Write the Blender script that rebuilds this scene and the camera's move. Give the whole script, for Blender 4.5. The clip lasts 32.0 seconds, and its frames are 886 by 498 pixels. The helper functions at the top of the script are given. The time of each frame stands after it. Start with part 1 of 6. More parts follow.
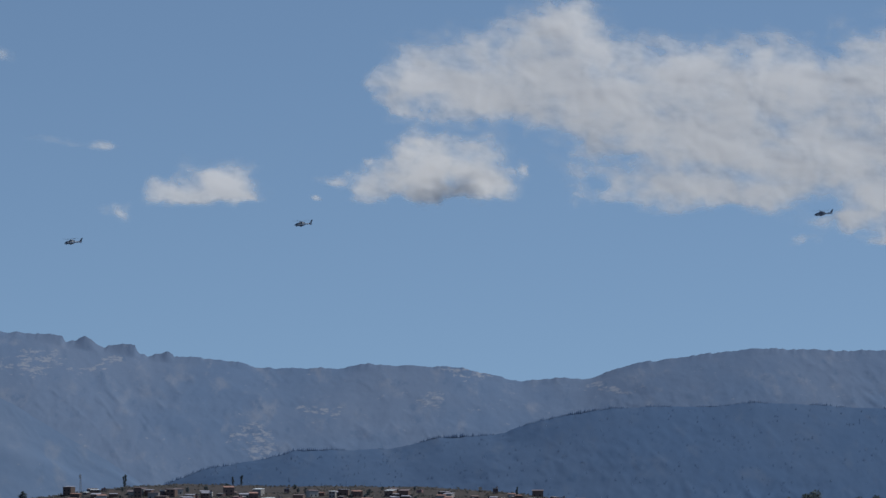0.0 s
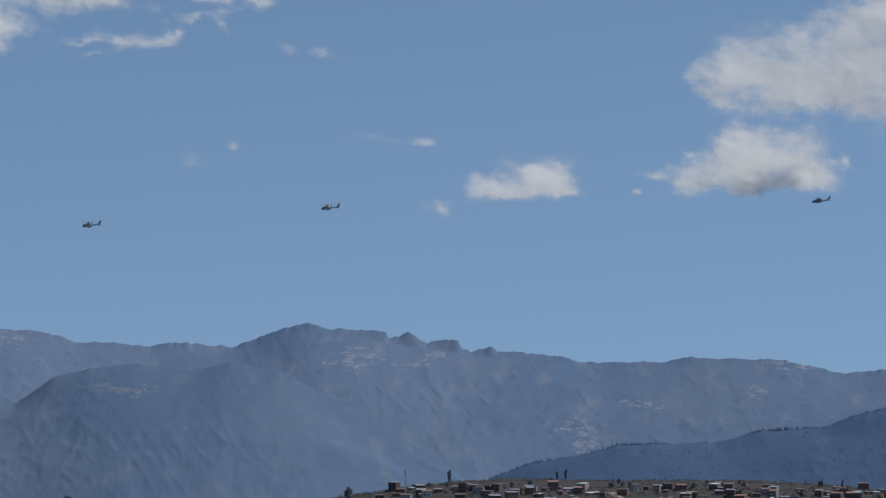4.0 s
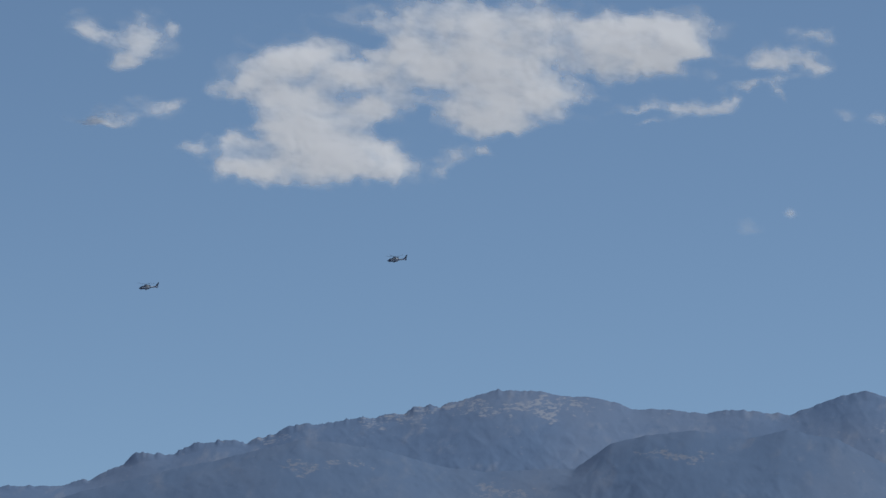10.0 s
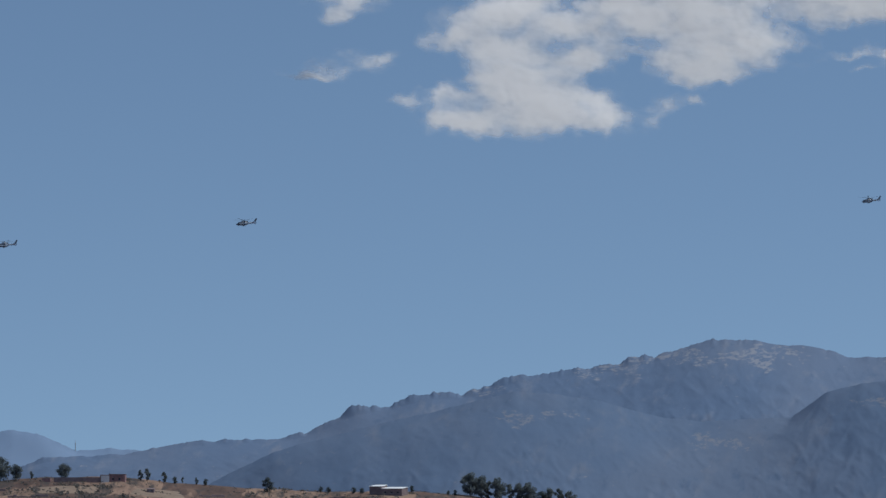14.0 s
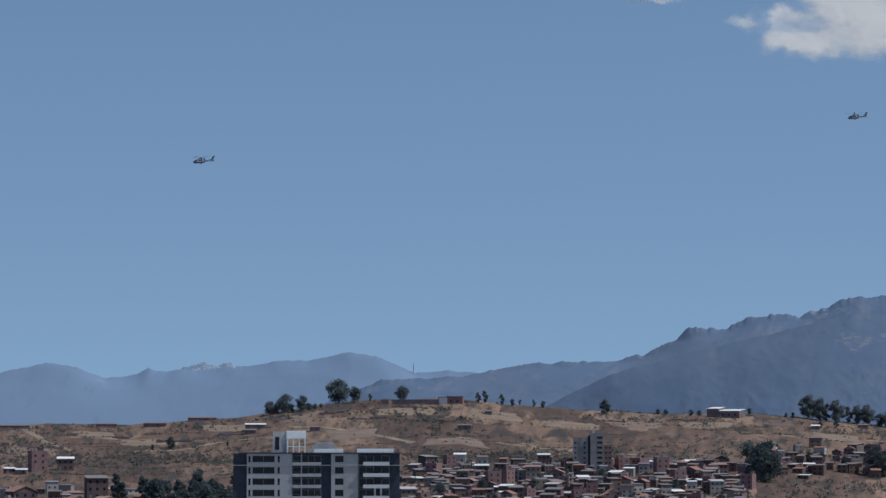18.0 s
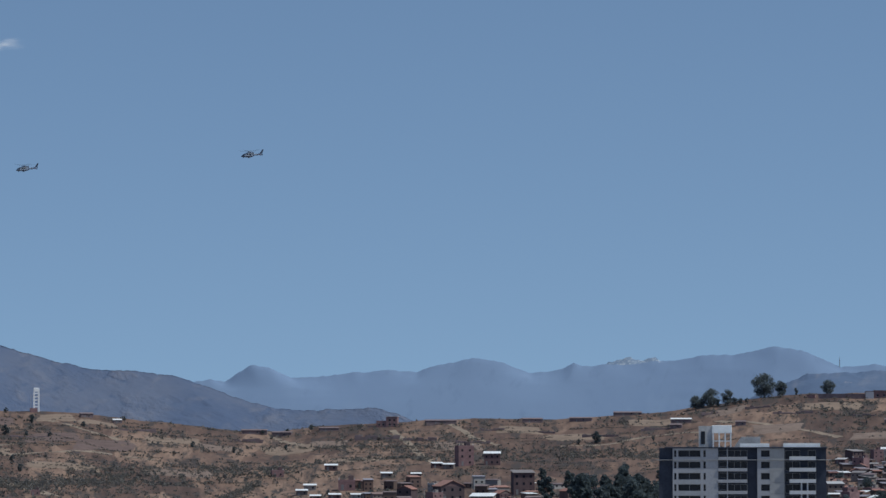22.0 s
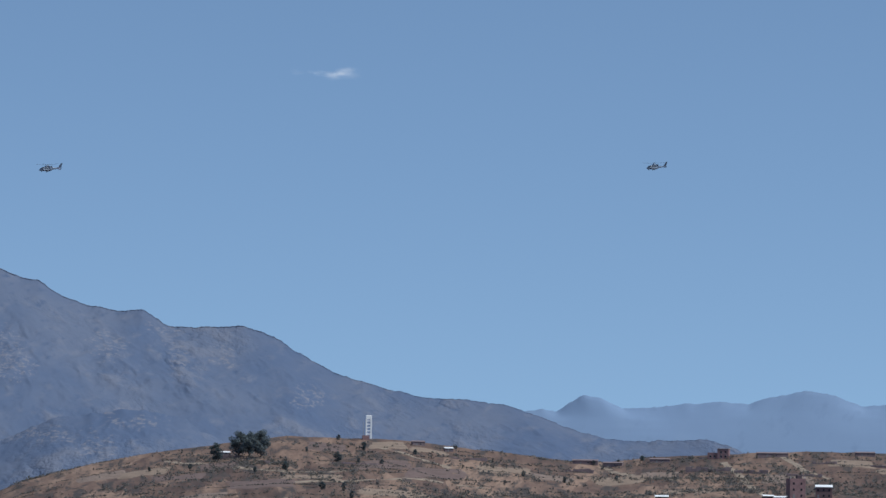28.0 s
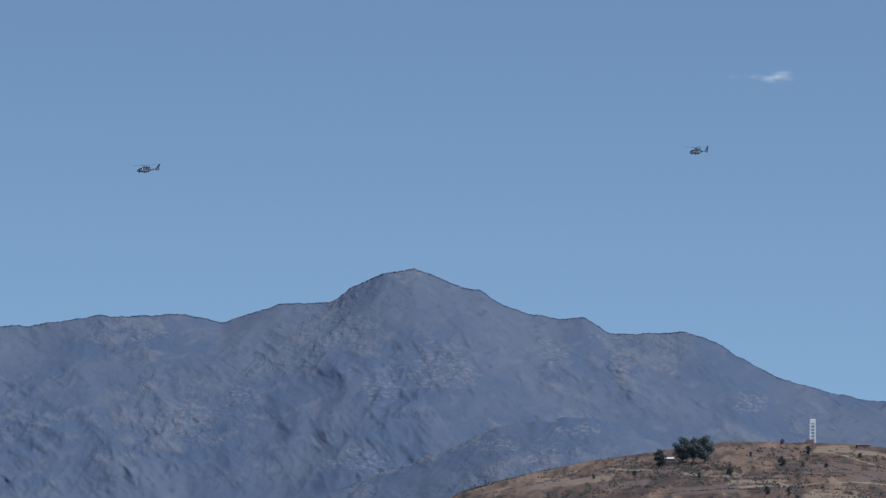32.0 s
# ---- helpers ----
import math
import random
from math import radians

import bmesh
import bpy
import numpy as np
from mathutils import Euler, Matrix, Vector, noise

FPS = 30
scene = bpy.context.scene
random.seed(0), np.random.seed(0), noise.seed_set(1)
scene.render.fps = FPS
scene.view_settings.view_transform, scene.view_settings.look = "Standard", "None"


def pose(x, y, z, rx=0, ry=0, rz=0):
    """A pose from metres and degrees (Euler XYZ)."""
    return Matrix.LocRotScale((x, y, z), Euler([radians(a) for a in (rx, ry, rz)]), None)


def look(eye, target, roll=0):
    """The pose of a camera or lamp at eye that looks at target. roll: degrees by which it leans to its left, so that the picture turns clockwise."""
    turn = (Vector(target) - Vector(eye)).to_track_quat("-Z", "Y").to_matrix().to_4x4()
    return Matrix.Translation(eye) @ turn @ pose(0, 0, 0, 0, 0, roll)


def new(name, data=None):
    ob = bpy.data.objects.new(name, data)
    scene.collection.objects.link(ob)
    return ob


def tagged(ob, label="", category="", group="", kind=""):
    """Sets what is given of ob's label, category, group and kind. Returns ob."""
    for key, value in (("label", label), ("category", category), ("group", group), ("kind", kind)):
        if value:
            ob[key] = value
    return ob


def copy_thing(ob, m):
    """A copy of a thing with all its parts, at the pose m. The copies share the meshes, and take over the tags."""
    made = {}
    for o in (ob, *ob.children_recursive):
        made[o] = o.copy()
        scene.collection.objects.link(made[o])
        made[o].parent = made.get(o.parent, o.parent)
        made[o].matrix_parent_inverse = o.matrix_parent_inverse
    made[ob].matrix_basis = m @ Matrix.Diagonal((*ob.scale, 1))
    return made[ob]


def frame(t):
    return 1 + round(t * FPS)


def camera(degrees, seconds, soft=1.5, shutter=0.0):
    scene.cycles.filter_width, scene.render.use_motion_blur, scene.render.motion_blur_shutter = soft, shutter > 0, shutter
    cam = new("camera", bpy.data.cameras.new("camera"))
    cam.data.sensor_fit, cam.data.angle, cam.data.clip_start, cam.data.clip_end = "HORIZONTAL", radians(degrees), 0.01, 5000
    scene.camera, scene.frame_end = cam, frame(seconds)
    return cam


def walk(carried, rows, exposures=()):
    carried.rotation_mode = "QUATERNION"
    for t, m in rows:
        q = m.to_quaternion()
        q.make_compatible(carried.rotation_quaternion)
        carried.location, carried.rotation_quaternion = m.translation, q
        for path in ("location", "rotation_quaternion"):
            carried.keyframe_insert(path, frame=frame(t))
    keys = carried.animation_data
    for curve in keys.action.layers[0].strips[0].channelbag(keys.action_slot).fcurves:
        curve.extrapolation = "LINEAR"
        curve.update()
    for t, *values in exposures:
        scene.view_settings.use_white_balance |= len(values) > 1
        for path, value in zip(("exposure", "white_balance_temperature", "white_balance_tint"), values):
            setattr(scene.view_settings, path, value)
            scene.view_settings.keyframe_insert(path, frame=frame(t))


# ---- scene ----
cam = camera(13.0, 32.0, soft=1.5, shutter=0.0)
EYE_Z = 60.0
# seconds, pan to the left, tilt, roll in degrees
PATH = [
    (0, -0.000, 3.631, 0.16), (0.5, 0.794, 3.683, 0.37), (1, 1.146, 3.671, 0.13), (1.5, 1.454, 3.676, 0.07),
    (2, 2.097, 3.713, -0.04), (2.5, 2.888, 3.693, -0.10), (3, 3.732, 3.633, -0.08), (3.5, 4.214, 3.595, -0.06),
    (4, 4.745, 3.546, -0.18), (4.5, 5.436, 3.478, -0.22), (6.5, 7.693, 4.170, 0.06), (7, 8.173, 3.977, 0.06),
    (7.5, 8.831, 3.857, 0.01), (8, 9.785, 3.817, 0.09), (8.5, 10.797, 3.995, 0.15), (9, 12.104, 4.144, 0.39),
    (9.5, 12.940, 4.355, 0.43), (10, 12.958, 4.520, 0.41), (10.5, 13.072, 4.526, 0.27), (11, 13.334, 4.282, 0.12),
    (11.5, 13.610, 4.072, 0.14), (12, 13.847, 3.834, 0.10), (12.5, 14.432, 3.678, -0.18), (13, 14.877, 3.714, -0.08),
    (13.5, 15.479, 3.740, -0.06), (15.5, 17.764, 3.877, -0.09), (16, 18.341, 3.402, -0.31), (16.5, 19.124, 3.041, -0.30),
    (17, 19.606, 2.897, -0.33), (17.5, 20.047, 2.614, -0.04), (18, 21.066, 2.646, 0.03), (18.5, 21.809, 2.596, 0.10),
    (19, 22.356, 2.493, -0.05), (19.5, 22.590, 2.133, 0.18), (20, 23.472, 1.909, 0.14), (20.5, 24.829, 2.682, 0.22),
    (21, 25.353, 2.910, 0.13), (21.5, 26.668, 2.786, -0.09), (22, 27.321, 2.568, -0.05), (22.5, 27.498, 2.375, -0.23),
    (23, 27.924, 2.314, -0.25), (23.5, 28.374, 2.274, -0.39), (24, 28.494, 2.301, -0.46), (24.5, 28.218, 2.334, -0.68),
    (25, 28.390, 2.389, -0.85), (25.5, 31.630, 2.545, 0.07), (27.5, 29.625, 1.949, 0.31), (28, 32.229, 2.988, 0.72),
    (28.5, 34.920, 3.415, 0.88), (29, 35.169, 2.763, 0.67), (29.5, 35.385, 3.119, 0.04), (30, 37.081, 3.357, -0.46),
    (30.5, 38.747, 3.266, -0.46), (31, 38.862, 2.784, -0.24), (31.5, 38.564, 2.851, -0.04), (32, 38.708, 3.047, -0.13),
]


def view(pan, tilt, roll):
    return pose(0, 0, EYE_Z, 90 + tilt, 0, pan) @ pose(0, 0, 0, 0, 0, roll)


walk(cam, [(t, view(a, b, c)) for t, a, b, c in PATH], exposures=[(t, e, 6320 if t < 25 else 6170, 3) for t, e in ((0, -0.336), (7, -0.290), (9, -0.316), (13, -0.350), (16.5, -0.300), (18, -0.270), (20, -0.180), (22, -0.290), (24, -0.216), (25.5, -0.196), (27.5, 0.104), (28.2, -0.096), (29, -0.156), (32, -0.116))])

# ---- light ----
SUN_TURN, SUN_HEIGHT = radians(82), radians(57)
world = bpy.data.worlds.new("sky")
scene.world = world
world.use_nodes = True
wn, wl = world.node_tree.nodes, world.node_tree.links
sky = wn.new("ShaderNodeTexSky")
sky.sky_type, sky.sun_disc = "NISHITA", False
sky.sun_elevation, sky.sun_rotation = SUN_HEIGHT, SUN_TURN
sky.altitude, sky.air_density, sky.dust_density, sky.ozone_density = 2700, 1.0, 4.25, 1.2
wn["Background"].inputs["Strength"].default_value = 0.127
# the sky is read too high up, to flatten its pale horizon band
wc, raised = wn.new("ShaderNodeTexCoord"), wn.new("ShaderNodeVectorMath")
raised.operation = "ADD"
raised.inputs[1].default_value = (0, 0, 0.147)
wl.new(wc.outputs["Generated"], raised.inputs[0])
wl.new(raised.outputs[0], sky.inputs["Vector"])
wl.new(sky.outputs[0], wn["Background"].inputs["Color"])
sun_data = bpy.data.lights.new("sun", "SUN")
sun_data.energy, sun_data.angle, sun_data.color = 3.6, radians(0.5), (1.0, 0.97, 0.93)
sun = new("sun", sun_data)
to_sun = Vector((math.sin(SUN_TURN) * math.cos(SUN_HEIGHT), math.cos(SUN_TURN) * math.cos(SUN_HEIGHT), math.sin(SUN_HEIGHT)))
sun.matrix_world = look(to_sun * 400, (0, 0, 0))
scene.view_settings.exposure = 0.0


# ---- materials ----
def material(name, color, rough=0.8, metal=0.0, vary=0.25, size=3.0, fine=0.0, bump=0.0, color2=None):
    """A surface whose colour drifts between two tones at two scales."""
    m = bpy.data.materials.new(name)
    m.use_nodes = True
    n, l = m.node_tree.nodes, m.node_tree.links
    b = n["Principled BSDF"]
    b.inputs["Roughness"].default_value, b.inputs["Metallic"].default_value = rough, metal
    b.inputs["Specular IOR Level"].default_value = 0.12 if rough >= 0.8 else 0.5
    co = n.new("ShaderNodeTexCoord")
    big, small = n.new("ShaderNodeTexNoise"), n.new("ShaderNodeTexNoise")
    big.inputs["Scale"].default_value, big.inputs["Detail"].default_value = 1 / size, 4
    small.inputs["Scale"].default_value, small.inputs["Detail"].default_value = 7 / size, 3
    mid = n.new("ShaderNodeMath")
    mid.operation = "MULTIPLY_ADD"
    mid.inputs[1].default_value = 0.5
    half = n.new("ShaderNodeMath")
    half.operation = "MULTIPLY"
    half.inputs[1].default_value = 0.5
    info = n.new("ShaderNodeObjectInfo")
    shift = n.new("ShaderNodeVectorMath")
    shift.operation = "ADD"
    scaled = n.new("ShaderNodeVectorMath")
    scaled.operation = "SCALE"
    scaled.inputs[0].default_value = (37, 91, 53)
    l.new(info.outputs["Random"], scaled.inputs["Scale"])
    l.new(co.outputs["Object"], shift.inputs[0])
    l.new(scaled.outputs[0], shift.inputs[1])
    for t in (big, small):
        l.new(shift.outputs[0], t.inputs["Vector"])
    l.new(big.outputs["Fac"], half.inputs[0])
    l.new(small.outputs["Fac"], mid.inputs[0])
    l.new(half.outputs[0], mid.inputs[2])
    ramp = n.new("ShaderNodeValToRGB")
    c2 = color2 or tuple(c * (1 - vary) for c in color)
    c1 = color if color2 else tuple(min(1, c * (1 + vary * 0.6)) for c in color)
    ramp.color_ramp.elements[0].position, ramp.color_ramp.elements[1].position = 0.36, 0.64
    ramp.color_ramp.elements[0].color, ramp.color_ramp.elements[1].color = (*c2, 1), (*c1, 1)
    l.new(mid.outputs[0], ramp.inputs[0])
    l.new(ramp.outputs[0], b.inputs["Base Color"])
    if bump:
        bn = n.new("ShaderNodeBump")
        bn.inputs["Strength"].default_value, bn.inputs["Distance"].default_value = 0.6, bump
        l.new(mid.outputs[0], bn.inputs["Height"])
        l.new(bn.outputs[0], b.inputs["Normal"])
    return m


def tinted(name, stops, rough=0.8, size=3.0, vary=0.2):
    """Like material(), but every object takes its tone from the stops by chance."""
    m = material(name, (0.5, 0.5, 0.5), rough, 0, vary, size)
    n, l = m.node_tree.nodes, m.node_tree.links
    info, ramp, mix = n.new("ShaderNodeObjectInfo"), n.new("ShaderNodeValToRGB"), n.new("ShaderNodeMixRGB")
    ramp.color_ramp.interpolation = "CONSTANT"
    e = ramp.color_ramp.elements
    while len(e) < len(stops):
        e.new(0.5)
    for i, c in enumerate(stops):
        e[i].position, e[i].color = i / len(stops), (*c, 1)
    old = n["Principled BSDF"].inputs["Base Color"].links[0].from_socket
    gain = n.new("ShaderNodeVectorMath")
    gain.operation = "SCALE"
    gain.inputs["Scale"].default_value = 2.0
    l.new(old, gain.inputs[0])
    mix.blend_type, mix.inputs[0].default_value = "MULTIPLY", 1
    l.new(info.outputs["Random"], ramp.inputs[0])
    l.new(ramp.outputs[0], mix.inputs[1])
    l.new(gain.outputs[0], mix.inputs[2])
    l.new(mix.outputs[0], n["Principled BSDF"].inputs["Base Color"])
    return m


def land(name, tones, patch, scrub, bump=0.06, fields=0.35):
    """Open land: patches of several tones, broken by noise, with darker scrub."""
    m = bpy.data.materials.new(name)
    m.use_nodes = True
    n, l = m.node_tree.nodes, m.node_tree.links
    b = n["Principled BSDF"]
    b.inputs["Roughness"].default_value = 0.95
    b.inputs["Specular IOR Level"].default_value = 0.1
    co = n.new("ShaderNodeAttribute")
    co.attribute_name = "lay"
    warp = n.new("ShaderNodeTexNoise")
    warp.inputs["Scale"].default_value, warp.inputs["Detail"].default_value = 1.6 / patch, 5
    l.new(co.outputs["Vector"], warp.inputs["Vector"])
    ws = n.new("ShaderNodeVectorMath")
    ws.operation = "MULTIPLY_ADD"
    ws.inputs[1].default_value = (patch * 0.7,) * 3
    l.new(warp.outputs["Color"], ws.inputs[0])
    l.new(co.outputs["Vector"], ws.inputs[2])
    vor = n.new("ShaderNodeTexVoronoi")
    vor.inputs["Scale"].default_value = 1 / patch
    l.new(ws.outputs[0], vor.inputs["Vector"])
    fine = n.new("ShaderNodeTexNoise")
    fine.inputs["Scale"].default_value, fine.inputs["Detail"].default_value, fine.inputs["Roughness"].default_value = 3.5 / patch, 9, 0.68
    l.new(co.outputs["Vector"], fine.inputs["Vector"])
    add = n.new("ShaderNodeMath")
    add.operation = "MULTIPLY_ADD"
    add.inputs[1].default_value = fields
    sep = n.new("ShaderNodeSeparateColor")
    l.new(vor.outputs["Color"], sep.inputs[0])
    l.new(sep.outputs[0], add.inputs[0])
    less = n.new("ShaderNodeMath")
    less.operation = "MULTIPLY_ADD"
    less.inputs[1].default_value, less.inputs[2].default_value = 1.5, -0.24 - 0.5 * fields
    l.new(fine.outputs["Fac"], less.inputs[0])
    l.new(less.outputs[0], add.inputs[2])
    ramp = n.new("ShaderNodeValToRGB")
    e = ramp.color_ramp.elements
    while len(e) < len(tones):
        e.new(0.5)
    for i, c in enumerate(tones):
        e[i].position, e[i].color = 0.15 + 0.7 * i / (len(tones) - 1), (*c, 1)
    l.new(add.outputs[0], ramp.inputs[0])
    spots = n.new("ShaderNodeTexNoise")
    spots.inputs["Scale"].default_value, spots.inputs["Detail"].default_value, spots.inputs["Roughness"].default_value = 0.5 / scrub[1], 8, 0.72
    l.new(ws.outputs[0], spots.inputs["Vector"])
    cut = n.new("ShaderNodeValToRGB")
    cut.color_ramp.elements[0].position, cut.color_ramp.elements[1].position = scrub[2], scrub[2] + 0.09
    cut.color_ramp.elements[0].color, cut.color_ramp.elements[1].color = (0, 0, 0, 1), (1, 1, 1, 1)
    thick, more = n.new("ShaderNodeAttribute"), n.new("ShaderNodeMath")
    thick.attribute_name = "scrub"
    more.operation = "ADD"
    l.new(thick.outputs["Fac"], more.inputs[0])
    l.new(spots.outputs["Fac"], more.inputs[1])
    l.new(more.outputs[0], cut.inputs[0])
    mix = n.new("ShaderNodeMixRGB")
    mix.inputs[2].default_value = (*scrub[0], 1)
    l.new(cut.outputs[0], mix.inputs[0])
    l.new(ramp.outputs[0], mix.inputs[1])
    # the unseen near ground is coloured pale so that it throws light back
    bounce_floor, bounce_mix = n.new("ShaderNodeAttribute"), n.new("ShaderNodeMixRGB")
    bounce_floor.attribute_name = "bounce_floor"
    bounce_mix.inputs[2].default_value = (0.4, 0.385, 0.37, 1)
    l.new(bounce_floor.outputs["Fac"], bounce_mix.inputs[0])
    l.new(mix.outputs[0], bounce_mix.inputs[1])
    l.new(bounce_mix.outputs[0], b.inputs["Base Color"])
    bn = n.new("ShaderNodeBump")
    bn.inputs["Strength"].default_value, bn.inputs["Distance"].default_value = 0.8, patch * bump
    l.new(fine.outputs["Fac"], bn.inputs["Height"])
    l.new(bn.outputs[0], b.inputs["Normal"])
    return m


MAT_GROUND = land("dry_grass", [(0.082, 0.057, 0.051), (0.13, 0.087, 0.073), (0.184, 0.123, 0.097), (0.269, 0.183, 0.139)], 30, ((0.070, 0.060, 0.058), 5, 0.485), 0.02, 0.6)
def rock_face(name, dark, base, pale, size, relief=1.0, patchy=0.12, ribbed=0.0, rare=0.61):
    """Rock and thin scrub: broad drifts of tone, fine ledges that run downhill, and pale bare rock."""
    m = bpy.data.materials.new(name)
    m.use_nodes = True
    n, l = m.node_tree.nodes, m.node_tree.links
    b = n["Principled BSDF"]
    b.inputs["Roughness"].default_value, b.inputs["Specular IOR Level"].default_value = 0.95, 0.05
    co = n.new("ShaderNodeTexCoord")

    def noise(scale, detail, rough, stretch=(1, 1, 1), sort="FBM"):
        mp, t = n.new("ShaderNodeMapping"), n.new("ShaderNodeTexNoise")
        t.noise_type = sort
        mp.inputs["Scale"].default_value = stretch
        t.inputs["Scale"].default_value, t.inputs["Detail"].default_value, t.inputs["Roughness"].default_value = scale, detail, rough
        l.new(co.outputs["Object"], mp.inputs[0])
        l.new(mp.outputs[0], t.inputs["Vector"])
        return t.outputs["Fac"]

    def blend(fac, low, high, c1, c2):
        r, x = n.new("ShaderNodeMapRange"), n.new("ShaderNodeMixRGB")
        r.interpolation_type = "SMOOTHSTEP"
        r.inputs["From Min"].default_value, r.inputs["From Max"].default_value = low, high
        l.new(fac, r.inputs["Value"])
        l.new(r.outputs[0], x.inputs[0])
        for k, c in ((1, c1), (2, c2)):
            if isinstance(c, tuple):
                x.inputs[k].default_value = (*c, 1)
            else:
                l.new(c, x.inputs[k])
        return x.outputs[0]

    broad = noise(1 / size, 5, 0.55, (1, 0.7, 0.8))
    ledges = noise(5.5 / size, 6, 0.55, (1.25, 0.6, 0.7))
    col = blend(broad, 0.36, 0.64, dark, base)
    mixed = tuple((0.45 if rare < 0.7 else 0.03) * (p - q) + q for p, q in zip(pale, base))
    col = blend(ledges, 0.52, 0.78, col, mixed)
    col = blend(noise(9 / size, 6, 0.6, (1.4, 0.7, 0.55)), 0.55, 0.74, col, tuple(0.93 * c for c in dark))
    off, ribs = n.new("ShaderNodeMath"), n.new("ShaderNodeMath")
    off.operation, ribs.operation = "SUBTRACT", "ABSOLUTE"
    off.inputs[1].default_value = 0.5
    l.new(noise(2.1 / size, 5, 0.58, (1.25, 1.25, 0.5)), off.inputs[0])
    l.new(off.outputs[0], ribs.inputs[0])
    ribs = ribs.outputs[0]
    if ribbed:
        # rock ribs stand out in places, smooth scrub lies between
        where, cliff = n.new("ShaderNodeMapRange"), n.new("ShaderNodeMath")
        where.interpolation_type = "SMOOTHSTEP"
        where.inputs["From Min"].default_value, where.inputs["From Max"].default_value = 0.42, 0.62
        l.new(noise(0.9 / size, 4, 0.55, (1, 1, 0.8)), where.inputs["Value"])
        cliff.operation = "MULTIPLY"
        l.new(ribs, cliff.inputs[0])
        l.new(where.outputs[0], cliff.inputs[1])
        ribs = cliff.outputs[0]
        col = blend(ribs, 0.02, 0.13, col, tuple(0.6 * c + 0.4 * p for c, p in zip(base, pale)))
    at, add = n.new("ShaderNodeAttribute"), n.new("ShaderNodeMath")
    at.attribute_name = "bare"
    add.operation = "MULTIPLY_ADD"
    add.inputs[1].default_value = 0.26 if rare > 0.7 else 0.14
    l.new(at.outputs["Fac"], add.inputs[0])
    l.new(noise(22 / size, 8, 0.72, (0.8, 0.8, 1.5)), add.inputs[2])
    col = blend(add.outputs[0], rare, rare + patchy, col, pale)
    l.new(col, b.inputs["Base Color"])
    bn = n.new("ShaderNodeBump")
    bn.inputs["Strength"].default_value, bn.inputs["Distance"].default_value = 0.5, size * 0.012 * relief
    l.new(ledges, bn.inputs["Height"])
    if ribbed:
        rb = n.new("ShaderNodeBump")
        rb.inputs["Strength"].default_value, rb.inputs["Distance"].default_value = 0.9, ribbed * size * 0.1
        l.new(ribs, rb.inputs["Height"])
        l.new(rb.outputs[0], bn.inputs["Normal"])
    l.new(bn.outputs[0], b.inputs["Normal"])
    return m


# the blue in these slope and snow tones is haze put into the colour
MAT_ROCK = rock_face("haze_blue_rock_and_scrub", (0.121, 0.171, 0.268), (0.143, 0.186, 0.274), (0.246, 0.264, 0.318), 170, 0.8, 0.12)
MAT_SPUR = rock_face("haze_blue_lower_slope", (0.111, 0.157, 0.245), (0.13, 0.169, 0.248), (0.188, 0.209, 0.264), 170, 0.8, 0.12)
MAT_SNOW = rock_face("haze_blue_snow_and_rock", (0.172, 0.232, 0.327), (0.224, 0.284, 0.37), (0.43, 0.473, 0.533), 60, 0.6, 0.12, 0.0, 0.5)
MAT_BIG = rock_face("haze_blue_rock_face", (0.088, 0.119, 0.194), (0.117, 0.141, 0.204), (0.172, 0.181, 0.226), 120, 0.9, 0.14, 1.6)
MAT_FAR = rock_face("far_haze_blue_slope", (0.193, 0.267, 0.398), (0.199, 0.274, 0.403), (0.409, 0.464, 0.561), 200, 0.1, 0.1, 0.0, 0.78)
MAT_FOREST = rock_face("haze_blue_forest_floor", (0.074, 0.118, 0.205), (0.084, 0.126, 0.209), (0.11, 0.143, 0.209), 140, 0.5)


# ---- noise ----
def lattice(x, y, seed):
    """Gradient noise, about -1 to 1, over arrays."""
    rng = np.random.RandomState(seed)
    perm = rng.permutation(256)
    ang = rng.rand(256) * 2 * np.pi
    xi, yi = np.floor(x).astype(int), np.floor(y).astype(int)
    fx, fy = x - xi, y - yi
    u, v = fx * fx * fx * (fx * (fx * 6 - 15) + 10), fy * fy * fy * (fy * (fy * 6 - 15) + 10)

    def corner(dx, dy):
        a = ang[perm[(perm[(xi + dx) & 255] + yi + dy) & 255]]
        return np.cos(a) * (fx - dx) + np.sin(a) * (fy - dy)

    top = corner(0, 0) * (1 - u) + corner(1, 0) * u
    low = corner(0, 1) * (1 - u) + corner(1, 1) * u
    return 1.5 * (top * (1 - v) + low * v)


def fbm(x, y, octaves, seed, gain=0.5):
    total, amp = 0, 1.0
    for k in range(octaves):
        total = total + amp * lattice(x * 2 ** k, y * 2 ** k, seed + k)
        amp *= gain
    return total


def ridged(x, y, octaves, seed, gain=0.5):
    total, amp, norm = 0, 1.0, 0
    for k in range(octaves):
        total = total + amp * (1 - np.abs(lattice(x * 2 ** k, y * 2 ** k, seed + k)) * 1.4)
        norm += amp
        amp *= gain
    return total / norm


def smooth(a, b, x):
    t = np.clip((x - a) / (b - a), 0, 1)
    return t * t * (3 - 2 * t)


